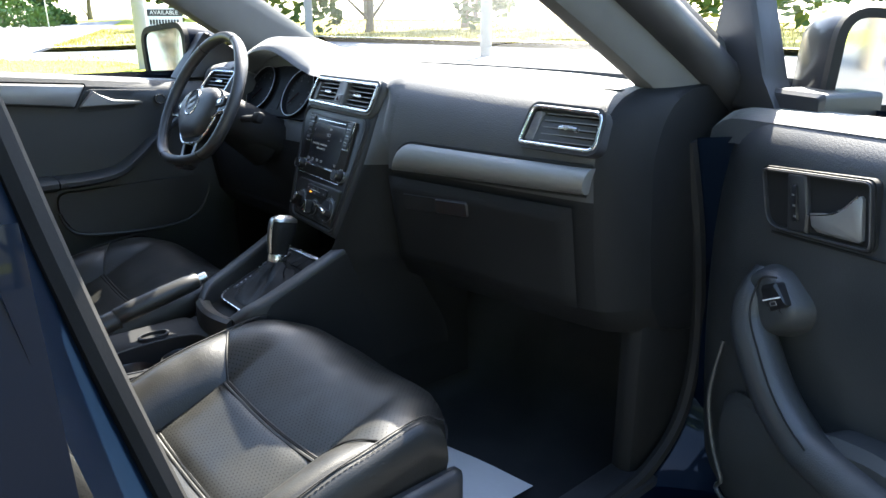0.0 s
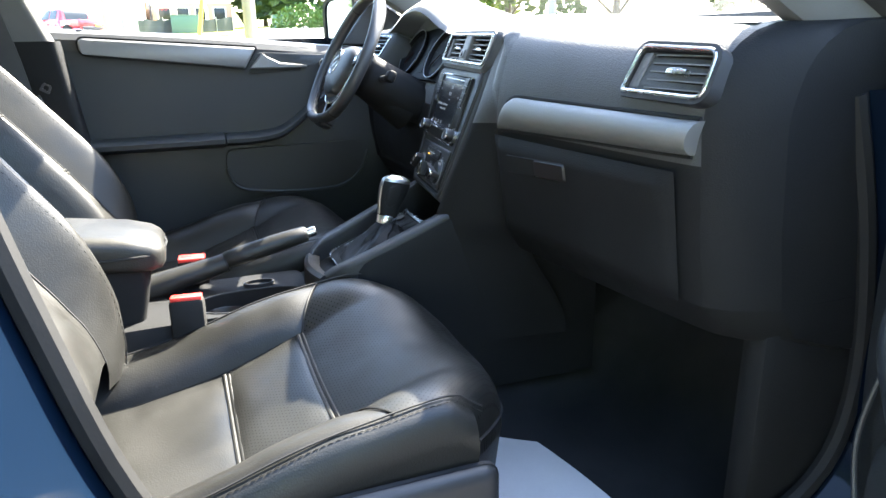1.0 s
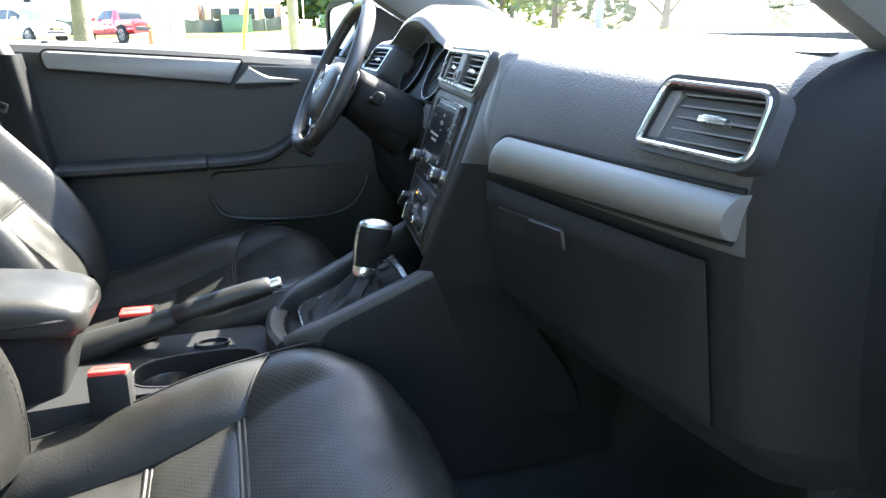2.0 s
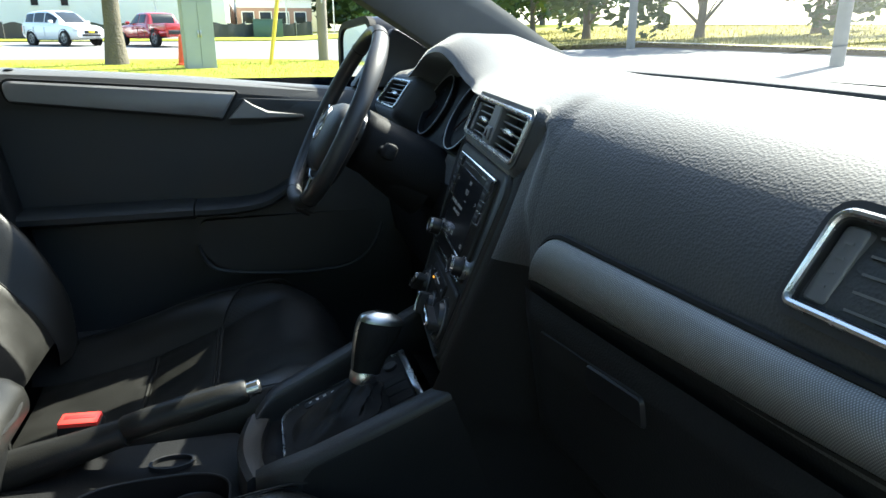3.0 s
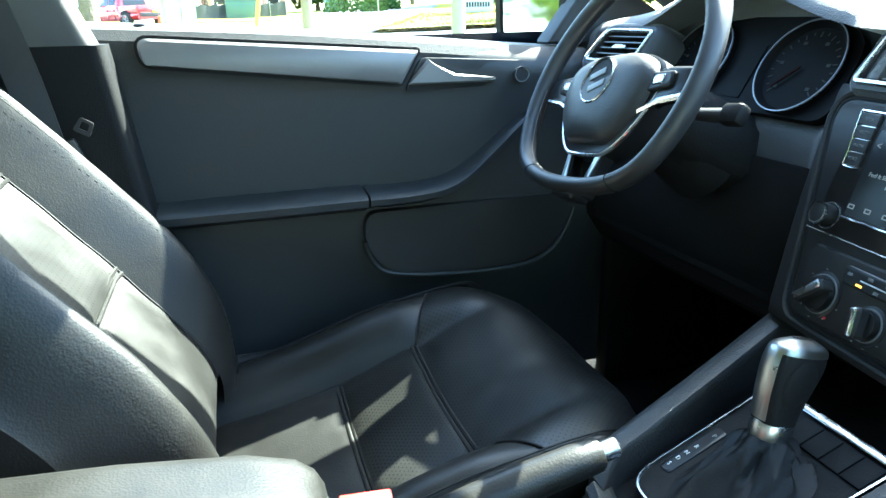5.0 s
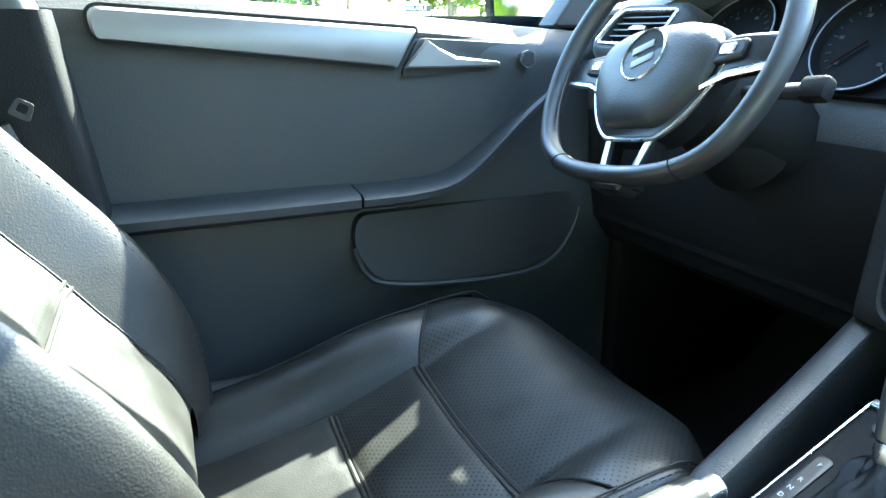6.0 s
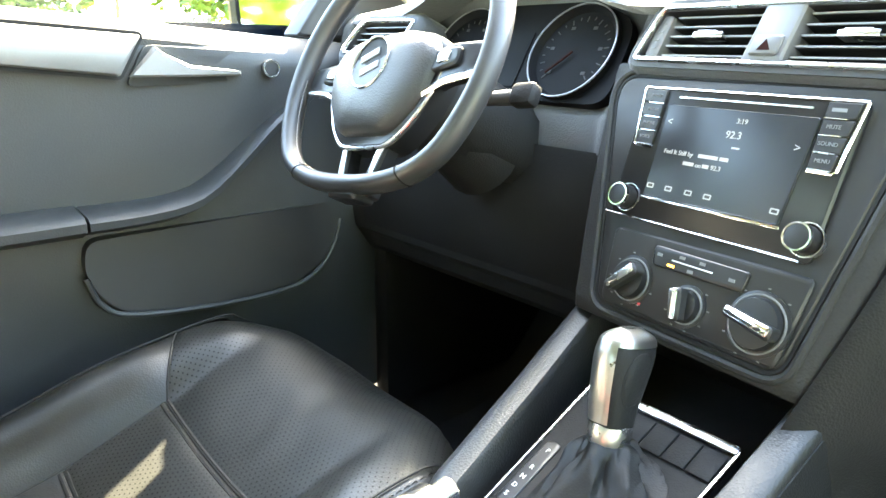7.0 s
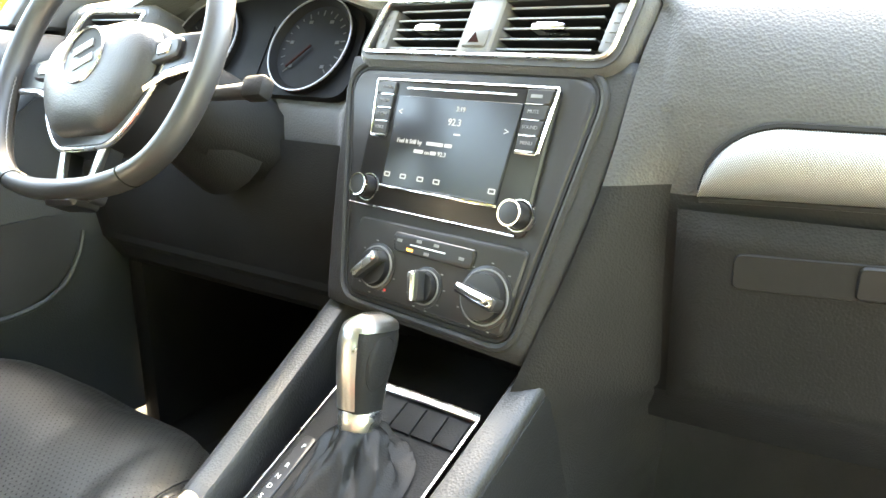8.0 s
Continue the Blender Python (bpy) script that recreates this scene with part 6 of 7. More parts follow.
# ---- gear selector ----
gs = thing("gear_selector", (0.0, -0.12, 0.63), "gear lever with satin silver knob and leather gaiter", "gear lever")
gt = Vector((-0.004, -0.092, 0.769))
gb_ = Vector((0.006, -0.118, 0.659))
ax = (gt - gb_).normalized()
KM = axes(gb_, (1, 0, 0), ax) @ pose(0, 0, 0)
KM = Matrix((Vector((1, 0, 0)) - ax * ax.x, ax.cross(Vector((1, 0, 0))), ax)).transposed().to_4x4()
KM.translation = gb_
def gring(r1, r2, h, dy=0.0, dx=0.0):
    r1, r2, dx = r1 * 1.15, r2 * 1.17, dx * 1.15
    return [KM @ Vector((dx + r1 * math.copysign(abs(math.cos(a)) ** 0.95, math.cos(a)), dy + r2 * math.copysign(abs(math.sin(a)) ** 0.95, math.sin(a)), h)) for a in [2 * math.pi * k / 24 for k in range(24)]]
knob_r1 = curve([0.036, 0.050, 0.072, 0.090, 0.103, 0.112, 0.1185], [0.0150, 0.0158, 0.0170, 0.0176, 0.0168, 0.0138, 0.0050])
knob_r2 = curve([0.036, 0.050, 0.072, 0.090, 0.103, 0.112, 0.1185], [0.0170, 0.0190, 0.0230, 0.0258, 0.0256, 0.0222, 0.0100])
knob_dy = curve([0.036, 0.06, 0.09, 0.1185], [0.0, 0.0015, 0.0060, 0.0090])
def knob_at(a, h, off=0.0):
    r1, r2 = knob_r1(h) * 1.15 + off, knob_r2(h) * 1.17 + off
    return KM @ Vector((r1 * math.copysign(abs(math.cos(a)) ** 0.8, math.cos(a)), knob_dy(h) + r2 * math.copysign(abs(math.sin(a)) ** 0.8, math.sin(a)), h))
def knob_h(t):
    return 0.034 + 0.0845 * (1 - (1 - t) ** 1.6)
part("knob", loft([[knob_at(2 * math.pi * k / 32, knob_h(i / 24)) for k in range(32)] for i in range(25)]), M["lower"], gs, "satin black knob")
def knob_band(s, t):
    h = 0.0365 + 0.0815 * (1 - (1 - t) ** 1.6)
    a = radians(222 + 73 * s)
    return knob_at(a, h, 0.0009)
part("knob_band", grid(knob_band, 16, 26), M["knobsilver"], gs, "satin silver band down the back")
part("knob_cap", loft([[knob_at(2 * math.pi * k / 32, h, 0.0006 + 0.0004 * (h > 0.106)) for k in range(32)] for h in (0.1045, 0.106, 0.109, 0.112, 0.115, 0.117, 0.1185)]), M["knobsilver"], gs, "satin silver cap")
def knob_oval(s, t):
    a = 2 * math.pi * s
    h = 0.077 + 0.023 * t * math.sin(a)
    c = radians(352 + 30 * t * math.cos(a) + 4 * t * math.sin(a))
    return knob_at(c, h, 0.0013 * (1 - t ** 6) + 0.0001)
part("knob_button", grid(lambda s, t: knob_oval(s, max(0.02, t)), 32, 10, close_u=True), M["lower"], gs, "oval side inset")
part("oval_groove", tube([knob_oval(i / 40, 1.0) for i in range(40)], 0.0006, 5, closed=True), M["rubber"], gs)
part("knob_collar", loft([gring(0.0152, 0.0170, 0.0175), gring(0.0159, 0.0177, 0.0200), gring(0.0160, 0.0178, 0.033), gring(0.0154, 0.0172, 0.035)]), M["satinchrome"], gs, "satin silver collar")
def gaiter(s, t):
    a = 2 * math.pi * s
    fold = (0.0030 * math.sin(4 * a + 2.5 * t + 0.6) + 0.0014 * math.sin(7 * a - 6 * t) + 0.0007 * math.sin(13 * a + 9 * t)) * math.sin(math.pi * t) ** 0.8
    top = KM @ Vector(((0.0165 + fold * 0.4) * math.cos(a), (0.018 + fold * 0.4) * math.sin(a), 0.0205))
    low = GM @ Vector((0.008 + (0.050 + fold) * math.copysign(abs(math.cos(a)) ** 0.6, math.cos(a)), -0.020 + (0.064 + fold) * math.copysign(abs(math.sin(a)) ** 0.6, math.sin(a)), 0.002))
    k = 0.62 * t + 0.38 * t ** 2.4            # a loose cone that hangs down to the plate
    c = top + (low - top) * k
    c.z = top.z + (low.z - top.z) * (0.62 * t + 0.38 * t * t)
    return c + Vector((fold * math.cos(a) * 1.2, fold * math.sin(a) * 1.2, fold * 0.5))
part("gaiter", grid(gaiter, 54, 26, close_u=True), M["boot"], gs, "folded black leather gaiter")

# ---- handbrake ----
hb = thing("handbrake", (-0.055, -0.5, 0.56), "black leather handbrake lever with a silver button", "handbrake")
h0, h1 = Vector((-0.052, -0.600, 0.575)), Vector((-0.044, -0.262, 0.661))
hd = h1 - h0
part("lever_sleeve", tube([h0 + hd * t for t in (0.0, 0.15, 0.3, 0.42, 0.50)], [0.024, 0.022, 0.019, 0.0175, 0.0165], 12, flat=1.2), M["leather"], hb, "leather sleeve")
part("lever_grip", tube([h0 + hd * t + Vector((0, 0, 0.004 * math.sin(3.1 * t))) for t in (0.49, 0.50, 0.6, 0.75, 0.9, 0.965, 0.98)], [0.014, 0.0165, 0.0175, 0.0178, 0.0168, 0.016, 0.013], 14, flat=1.1), M["leather"], hb, "leather grip")
part("grip_ring", tube([h0 + hd * 0.492, h0 + hd * 0.502], 0.0175, 14, flat=1.15), M["piping"], hb)
part("release_button", tube([h0 + hd * t for t in (0.975, 1.0, 1.028, 1.034)], [0.0105, 0.0105, 0.0105, 0.008], 14), M["satinchrome"], hb, "silver push button")

# ---- armrest ----
arm = thing("console_armrest", (0.012, -0.70, 0.56), "black leather centre armrest on a plastic post", "armrest")
def ar(y, z, h, hw):
    return [Vector((0.012 + u, y, z + v)) for u, v in rounded([(-hw, -h), (hw, -h), (hw, 0), (-hw, 0)], [0.012, 0.012, 0.026, 0.026], 5)]
part("armrest_pad", loft([ar(-0.538, 0.692, 0.022, 0.060), ar(-0.545, 0.702, 0.040, 0.074), ar(-0.56, 0.712, 0.052, 0.082), ar(-0.60, 0.723, 0.060, 0.086), ar(-0.70, 0.736, 0.062, 0.087), ar(-0.85, 0.748, 0.062, 0.087), ar(-0.90, 0.745, 0.05, 0.08)]), M["leather"], arm, "padded leather lid")
part("armrest_piping", tube([(0.012 + (0.087 if i < 12 else -0.087 if i > 20 else 0.087 * math.cos(math.pi * (i - 12) / 8)), (-0.85 + 0.27 * i / 12 if i < 12 else -0.85 + 0.27 * (32 - i) / 12 if i > 20 else -0.58 + 0.045 * math.sin(math.pi * (i - 12) / 8)), 0.690 + 0.0) for i in range(33)], 0.0025, 6), M["piping"], arm)
part("armrest_box", loft([[Vector((0.012 + u, y, z)) for u, y in rounded([(-0.07, -0.90), (0.07, -0.90), (0.07, -0.575 + dy), (-0.07, -0.575 + dy)], 0.02, 4)] for z, dy in ((0.56, -0.01), (0.60, 0.0), (0.66, 0.012), (0.675, 0.012))]), M["lower"], arm)

# ---- floor things ----
pm = thing("paper_floor_mat", (0.40, 0.02, 0.28), "white paper protective mat on the passenger carpet", "paper mat")
def sheet(s, t):
    far = Vector((0.200, 0.0, 0)).lerp(Vector((0.283, 0.100, 0)), s / 0.25) if s < 0.25 else Vector((0.283, 0.100, 0)).lerp(Vector((0.535, 0.132, 0)), (s - 0.25) / 0.75)
    near = Vector((0.225 + 0.31 * s, -0.15 + 0.03 * s, 0))
    q = near + (far - near) * t
    z = Vector(floor_at((q.x + 0.74) / 1.48, (q.y + 1.75) / 2.45)).z
    return Vector((q.x, q.y, z + 0.006 + 0.010 * s ** 3 + 0.004 * math.sin(5 * t + 4 * s) * t))
part("paper_sheet", grid(sheet, 20, 20), M["paper"], pm, "creased white paper")
for px_ in (-0.42, -0.30):
    ped = thing("pedal", (px_, 0.35, 0.36), "black rubber foot pedal", "pedal", "pedals")
    part("pedal_pad", box(-0.035, 0.035, -0.012, 0.012, -0.055, 0.055, 0.008, pose(px_, 0.30, 0.42, -35)), M["rubber"], ped)
    part("pedal_arm", tube([(px_, 0.31, 0.42), (px_, 0.42, 0.52), (px_, 0.52, 0.66)], 0.009, 8), M["steel"], ped)
# ---- outside materials ----
M["grass"] = surface("mown_grass", (0.085, 0.12, 0.010), (0.31, 0.31, 0.038), 0.9, grain=22, bump=0.9, dist=0.04, patch=1.1, spec=0.12)
M["meadow"] = surface("dry_meadow", (0.16, 0.15, 0.035), (0.34, 0.29, 0.09), 0.9, grain=14, bump=0.8, dist=0.06, patch=0.35, spec=0.1)
M["asphalt"] = surface("pale_asphalt", (0.11, 0.11, 0.11), (0.17, 0.17, 0.166), 0.9, grain=60, bump=0.4, dist=0.004, patch=0.7)
# unseen lot; its dark colour is chosen to bounce less light into the car
M["lot"] = surface("low_bounce_asphalt", (0.035, 0.035, 0.036), (0.065, 0.064, 0.062), 0.85, grain=90, bump=0.5, dist=0.004, patch=0.8)
M["concrete"] = surface("concrete", (0.36, 0.35, 0.33), (0.50, 0.49, 0.46), 0.85, grain=40, bump=0.3, dist=0.004, patch=2)
M["bark"] = surface("tree_bark", (0.07, 0.06, 0.045), (0.15, 0.13, 0.10), 0.95, grain=18, bump=1.0, dist=0.03, patch=3)
M["pole"] = surface("weathered_pole", (0.16, 0.14, 0.115), (0.27, 0.245, 0.21), 0.9, grain=30, bump=0.6, dist=0.01, patch=2)
M["greypole"] = surface("weathered_concrete_pole", (0.20, 0.195, 0.18), (0.30, 0.29, 0.27), 0.9, grain=30, bump=0.4, dist=0.004, patch=2)
M["leaf"] = surface("tree_leaves", (0.030, 0.070, 0.012), (0.085, 0.14, 0.028), 0.6, grain=30, bump=0.0, patch=1.2, spec=0.3)
M["leafdark"] = surface("conifer_leaves", (0.018, 0.040, 0.014), (0.050, 0.085, 0.030), 0.7, grain=30, bump=0.0, patch=1.0, spec=0.2)
M["cabgreen"] = surface("grey_green_steel", (0.26, 0.30, 0.27), (0.36, 0.40, 0.37), 0.6, grain=12, bump=0.1, patch=1.4)
M["boxgreen"] = surface("green_transformer_steel", (0.05, 0.10, 0.075), (0.08, 0.14, 0.10), 0.5, grain=20, bump=0.1, patch=2)
M["yellow"] = plain("yellow_plastic_guard", (0.75, 0.55, 0.05), 0.5)
M["orange"] = plain("faded_orange_plastic", (0.75, 0.12, 0.05), 0.6)
M["carwhite"] = plain("white_car_paint", (0.75, 0.76, 0.77), 0.25, coat=1.0)
M["carred"] = plain("red_car_paint", (0.42, 0.025, 0.025), 0.25, coat=1.0)
M["darkglass"] = plain("tinted_car_glass", (0.016, 0.02, 0.024), 0.22, spec=0.25)
M["render"] = surface("cream_wall", (0.74, 0.72, 0.66), (0.82, 0.80, 0.74), 0.85, grain=20, bump=0.15, patch=0.5)
M["brickwall"] = surface("brown_brick_wall", (0.26, 0.15, 0.11), (0.38, 0.24, 0.18), 0.9, grain=14, bump=0.3, dist=0.01, patch=0.8)
M["fence"] = surface("dark_fence_cloth", (0.035, 0.04, 0.04), (0.07, 0.075, 0.075), 0.8, grain=20, bump=0.3, patch=1)
M["lens"] = plain("clear_lamp_lens", (0.6, 0.6, 0.6), 0.1, coat=0.6)
M["redlens"] = plain("red_lamp_lens", (0.35, 0.02, 0.02), 0.15, coat=0.6)
M["signwhite"] = plain("white_sign_face", (0.7, 0.7, 0.68), 0.5)

def gz(x, y):
    """Height of the land: it rises gently ahead and to the driver's side."""
    l, f = max(0.0, -x - 1.2), max(0.0, y - 2.5)
    return 0.029 * min(l, 18) + 0.016 * min(max(0.0, l - 18), 18) + 0.029 * min(max(0.0, l - 36), 35) + 0.041 * min(f, 22)

def land(name, x0, x1, y0, y1, nx, ny, mat, lift, label, rough=0.0, kind="structure"):
    bm = grid(lambda s, t: (x0 + (x1 - x0) * s, y0 + (y1 - y0) * t, gz(x0 + (x1 - x0) * s, y0 + (y1 - y0) * t) + lift + rough * noise.noise(Vector((s * nx, t * ny, 1)))), nx, ny)
    ob = part(name, bm, mat, None, "", kind=kind)
    return tagged(ob, label, name.replace("_", " "))

def outline_land(name, fn, n, m_, mat, lift, label):
    bm = grid(lambda s, t: (lambda p: (p[0], p[1], gz(p[0], p[1]) + lift))(fn(s, t)), n, m_)
    return tagged(part(name, bm, mat, None, "", kind="structure"), label, name.replace("_", " "))

# one sheet of ground to the horizon
gx = [-900, -400, -200, -120, -80, -72.2, -60, -50, -44, -37.2, -30, -25, -19.2, -15, -10, -5, -1.2, 3, 10, 30, 100, 900]
gy = [-900, -200, -60, -30, -15, 0, 2.5, 6, 10, 15, 20, 24.5, 40, 80, 200, 900]
bm = bmesh.new()
vv = [[bm.verts.new((x, y, gz(x, y) - 0.05)) for x in gx] for y in gy]
for a, b in zip(vv, vv[1:]):
    for i in range(len(gx) - 1):
        bm.faces.new((a[i], a[i + 1], b[i + 1], b[i]))
tagged(part("ground", bm, M["grass"], None, kind="structure"), "mown green grass reaching to the horizon", "ground")
def edge_y(x):
    """Where the meadow's kerb runs: along the side road, round a tip, and back along the far road."""
    if x > -19:
        return 11.3 + 0.228 * (x + 19)
    if x > -22.2:
        return 11.3 - 7.4 * math.sqrt((-19 - x) / 3.2)
    return 3.9 + 0.36 * (-22.2 - x)
verge_top = curve([-21.6, -20.7, -18.0, -15.5, -2.0], [-9.0, -0.8, 2.6, 4.1, 4.5])
land("parking_lot", -1.9, 60, -40, 9.0, 40, 60, M["lot"], 0.0, "unseen asphalt parking lot, darkened to cut bounced light")
land("road", -46.0, -19.2, -70, 4.0, 34, 60, M["asphalt"], 0.0, "pale asphalt road and lot beyond the verge")
outline_land("verge", lambda s, t: (-21.5 + 19.4 * s, -40 + (verge_top(-21.5 + 19.4 * s) + 40) * t), 70, 80, M["grass"], 0.07, "bright green mown verge")
land("kerb", -2.1, -1.9, -40, 4.4, 2, 40, M["concrete"], 0.10, "low concrete kerb")
outline_land("side_road", lambda s, t: (-62.0 + 64.0 * s, 2.4 + (max(3.2, edge_y(-62.0 + 64.0 * s)) - 2.4) * t), 90, 14, M["asphalt"], 0.012, "pale asphalt side road")
outline_land("meadow", lambda s, t: (-46 + 108 * s, edge_y(-46 + 108 * s) + 34 * t), 160, 24, M["meadow"], 0.14, "dry yellow meadow grass")
outline_land("kerb", lambda s, t: (-46 + 108 * s, edge_y(-46 + 108 * s) - 0.22 + 0.22 * t), 200, 2, M["concrete"], 0.17, "low brown kerb along the meadow")
land("far_verge", -58.0, -46.0, -40.0, 6.5, 12, 40, M["grass"], 0.06, "mown grass strip before the fence")
outline_land("island", lambda s, t: (-29.5 - 6.5 * s, -16.0 + (5.6 - 1.0 * s * s) * t), 8, 6, M["grass"], 0.12, "small kerbed grass island")

# tufts of longer grass on the verge and in the meadow
def tufts(name, n, area, h, mat, label, seed):
    rnd = random.Random(seed)
    verts, faces = [], []
    for _ in range(n):
        x, y = area(rnd)
        z = gz(x, y) + 0.05
        a = rnd.random() * 6.28
        hh = h * (0.5 + rnd.random())
        w = hh * 0.10
        dx, dy = math.cos(a) * w, math.sin(a) * w
        lx, ly = (rnd.random() - 0.5) * hh, (rnd.random() - 0.5) * hh
        i = len(verts)
        verts += [(x - dx, y - dy, z), (x + dx, y + dy, z), (x + lx, y + ly, z + hh)]
        faces.append((i, i + 1, i + 2))
    me = bpy.data.meshes.new(name)
    me.from_pydata(verts, [], faces)
    return tagged(meshed(name, me, mat, None, smooth=False, kind="stuff"), label, "grass")
tufts("grass_blades", 60000, lambda r: (-2.2 - 16.9 * r.random() ** 0.8, -14 + 18.5 * r.random()), 0.05, M["grass"], "short green grass blades on the verge", 1)
tufts("meadow_grass", 60000, lambda r: (lambda x: (x, edge_y(x) + 0.3 + 22 * r.random() ** 1.5))(-40 + 60 * r.random()), 0.15, M["meadow"], "tall dry meadow grass", 2)

# ---- trees ----
def tree(x, y, h, spread, trunk_r, mat, label, seed, low=0.35, leaves=1500, leaf=0.22, lean=0.0, conifer=False, lift=0.16):
    rnd = random.Random(seed)
    z0 = gz(x, y) - 0.05
    t = thing("tree", (x, y, z0), label, "tree")
    top = Vector((x + lean, y, z0 + h * 0.8))
    trunk = [Vector((x + lean * k * k + 0.06 * math.sin(3 * k + seed), y + 0.06 * math.cos(4 * k + seed), z0 + h * 0.8 * k)) for k in [i / 8 for i in range(9)]]
    bm = tube(trunk, [trunk_r * (1.35 if i == 0 else 1.0) * (1 - 0.085 * i) for i in range(9)], 10)
    spots = []
    if conifer:
        for _ in range(70):
            k = low + (1 - low) * rnd.random()
            r = spread * (1 - k) ** 0.8 * (0.35 + 0.65 * rnd.random())
            a = rnd.random() * 6.283
            spots.append((Vector((x + r * math.cos(a), y + r * math.sin(a), z0 + h * k)), 0.10 * h * (1.1 - k)))
    else:
        for i in range(9):
            a = 2.4 * i + seed
            k = low + (0.75 - low) * (i / 9)
            s = trunk[min(7, int(k / 0.8 * 8 * 0.8))]
            e = Vector((x + lean * k + spread * 0.75 * math.cos(a) * (0.6 + 0.4 * rnd.random()), y + spread * 0.75 * math.sin(a), z0 + h * (k + lift + 0.14 * rnd.random())))
            m_ = (s + e) / 2 + Vector((0, 0, 0.06 * h))
            tube([s, m_, e], [trunk_r * 0.42, trunk_r * 0.26, trunk_r * 0.08], 6, bm)
            for _ in range(3):
                spots.append((e + Vector((rnd.gauss(0, 0.22) * spread, rnd.gauss(0, 0.22) * spread, rnd.gauss(0, 0.07) * h)), spread * (0.22 + 0.16 * rnd.random())))
        for _ in range(8):
            spots.append((top + Vector((rnd.gauss(0, 0.3) * spread, rnd.gauss(0, 0.3) * spread, rnd.gauss(0.05, 0.07) * h)), spread * 0.35))
    part("trunk", bm, M["bark"], t, "grey brown bark")
    verts, faces = [], []
    for i in range(leaves):
        c, r = spots[i % len(spots)]
        d = Vector((rnd.gauss(0, 1), rnd.gauss(0, 1), rnd.gauss(0, 0.75)))
        p = c + d.normalized() * r * (0.45 + 0.6 * rnd.random())
        u = Vector((rnd.gauss(0, 1), rnd.gauss(0, 1), rnd.gauss(0, 0.5))).normalized() * leaf * (0.6 + 0.8 * rnd.random())
        v = u.orthogonal().normalized() * leaf * 0.55
        j = len(verts)
        verts += [p - u, p + v, p + u, p - v]
        faces.append((j, j + 1, j + 2, j + 3))
    me = bpy.data.meshes.new("crown")
    me.from_pydata([tuple(q) for q in verts], [], faces)
    meshed("crown", me, mat, t, "loose clumps of leaves", smooth=False, kind="stuff")
    return t

tree(-18.3, -3.50, 9.0, 2.6, 0.235, M["leaf"], "slender street tree with a bare grey trunk on the verge", 3, low=0.5)
for i, (x, y, h) in enumerate(((-20.1, 14.2, 5.6), (-19.0, 17.8, 5.8), (-24.0, 11.9, 6.0), (-36.0, 14.6, 6.0), (-14.5, 20.5, 6.0), (-9.0, 20.5, 6.0), (-2.5, 22.5, 6.0), (5.0, 24.0, 6.5), (14, 25, 6.5))):
    tree(x, y, h, 2.6, 0.16, M["leaf"], "young round-crowned tree in the yellow meadow", 11 + i, low=0.15, leaves=1900, leaf=0.22, lift=0.02)
for i, (x, y, h, s) in enumerate(((-70, 11.0, 12, 3.8), (-72, 14.5, 12, 3.6), (-74, 19.0, 14, 4.4), (-66, 24.0, 13, 4.6), (-60, 30, 13, 4.8), (-52, 36, 12, 4.6), (-78, 9.5, 9, 3.0), (-44, 42, 14, 5), (-28, 46, 13, 5), (-14, 52, 14, 5), (0, 50, 13, 5), (14, 52, 14, 5), (28, 46, 14, 5), (42, 40, 13, 5), (50, 26, 13, 5), (-74, 4, 12, 4), (-62, 26, 14, 5))):
    tree(x, y, h, s, 0.22, M["leafdark"] if i % 3 != 1 else M["leaf"], "large dark green tree at the edge of the wood", 40 + i, low=0.12, leaves=1500, leaf=0.55, conifer=(i % 3 == 0))
for i, (x, y, h) in enumerate(((7.0, -13.5, 11), (12.5, -11.0, 12), (18.0, -8.5, 12), (23.0, -4.0, 12), (26.0, 2.5, 11), (2.0, -17.0, 12), (-5.0, -19.5, 11))):
    tree(x, y, h, 4.2, 0.24, M["leaf"], "broad green tree behind the parked cars", 80 + i, low=0.16, leaves=2200, leaf=0.42)
for i, (x, y, h) in enumerate(((-14.0, -17.5, 9), (-20.0, -19.0, 10), (-26.0, -24.5, 11), (-11.0, -22.0, 10))):
    tree(x, y, h, 3.6, 0.22, M["leaf"], "green tree on the verge behind the car", 100 + i, low=0.14, leaves=2000, leaf=0.36)
def shrub(x, y, r, mat, label, seed):
    rnd = random.Random(seed)
    sb = thing("shrub", (x, y, gz(x, y)), label, "shrub")
    bm = bmesh.new()
    for _ in range(6):
        a = rnd.random() * 6.28
        tube([(x, y, gz(x, y) - 0.05), (x + 0.4 * r * math.cos(a), y + 0.4 * r * math.sin(a), gz(x, y) + 0.6 * r)], [0.03, 0.01], 5, bm)
    part("stems", bm, M["bark"], sb)
    verts, faces = [], []
    for _ in range(900):
        d = Vector((rnd.gauss(0, 1), rnd.gauss(0, 1), abs(rnd.gauss(0, 0.8)))).normalized() * r * (0.6 + 0.45 * rnd.random())
        p = Vector((x, y, gz(x, y) + 0.1)) + Vector((d.x * 1.4, d.y * 1.4, d.z))
        u = Vector((rnd.gauss(0, 1), rnd.gauss(0, 1), rnd.gauss(0, 1))).normalized() * 0.12
        v = u.orthogonal() * 0.8
        j = len(verts)
        verts += [p - u, p + v, p + u, p - v]
        faces.append((j, j + 1, j + 2, j + 3))
    me = bpy.data.meshes.new("foliage")
    me.from_pydata([tuple(q) for q in verts], [], faces)
    meshed("foliage", me, mat, sb, smooth=False, kind="stuff")
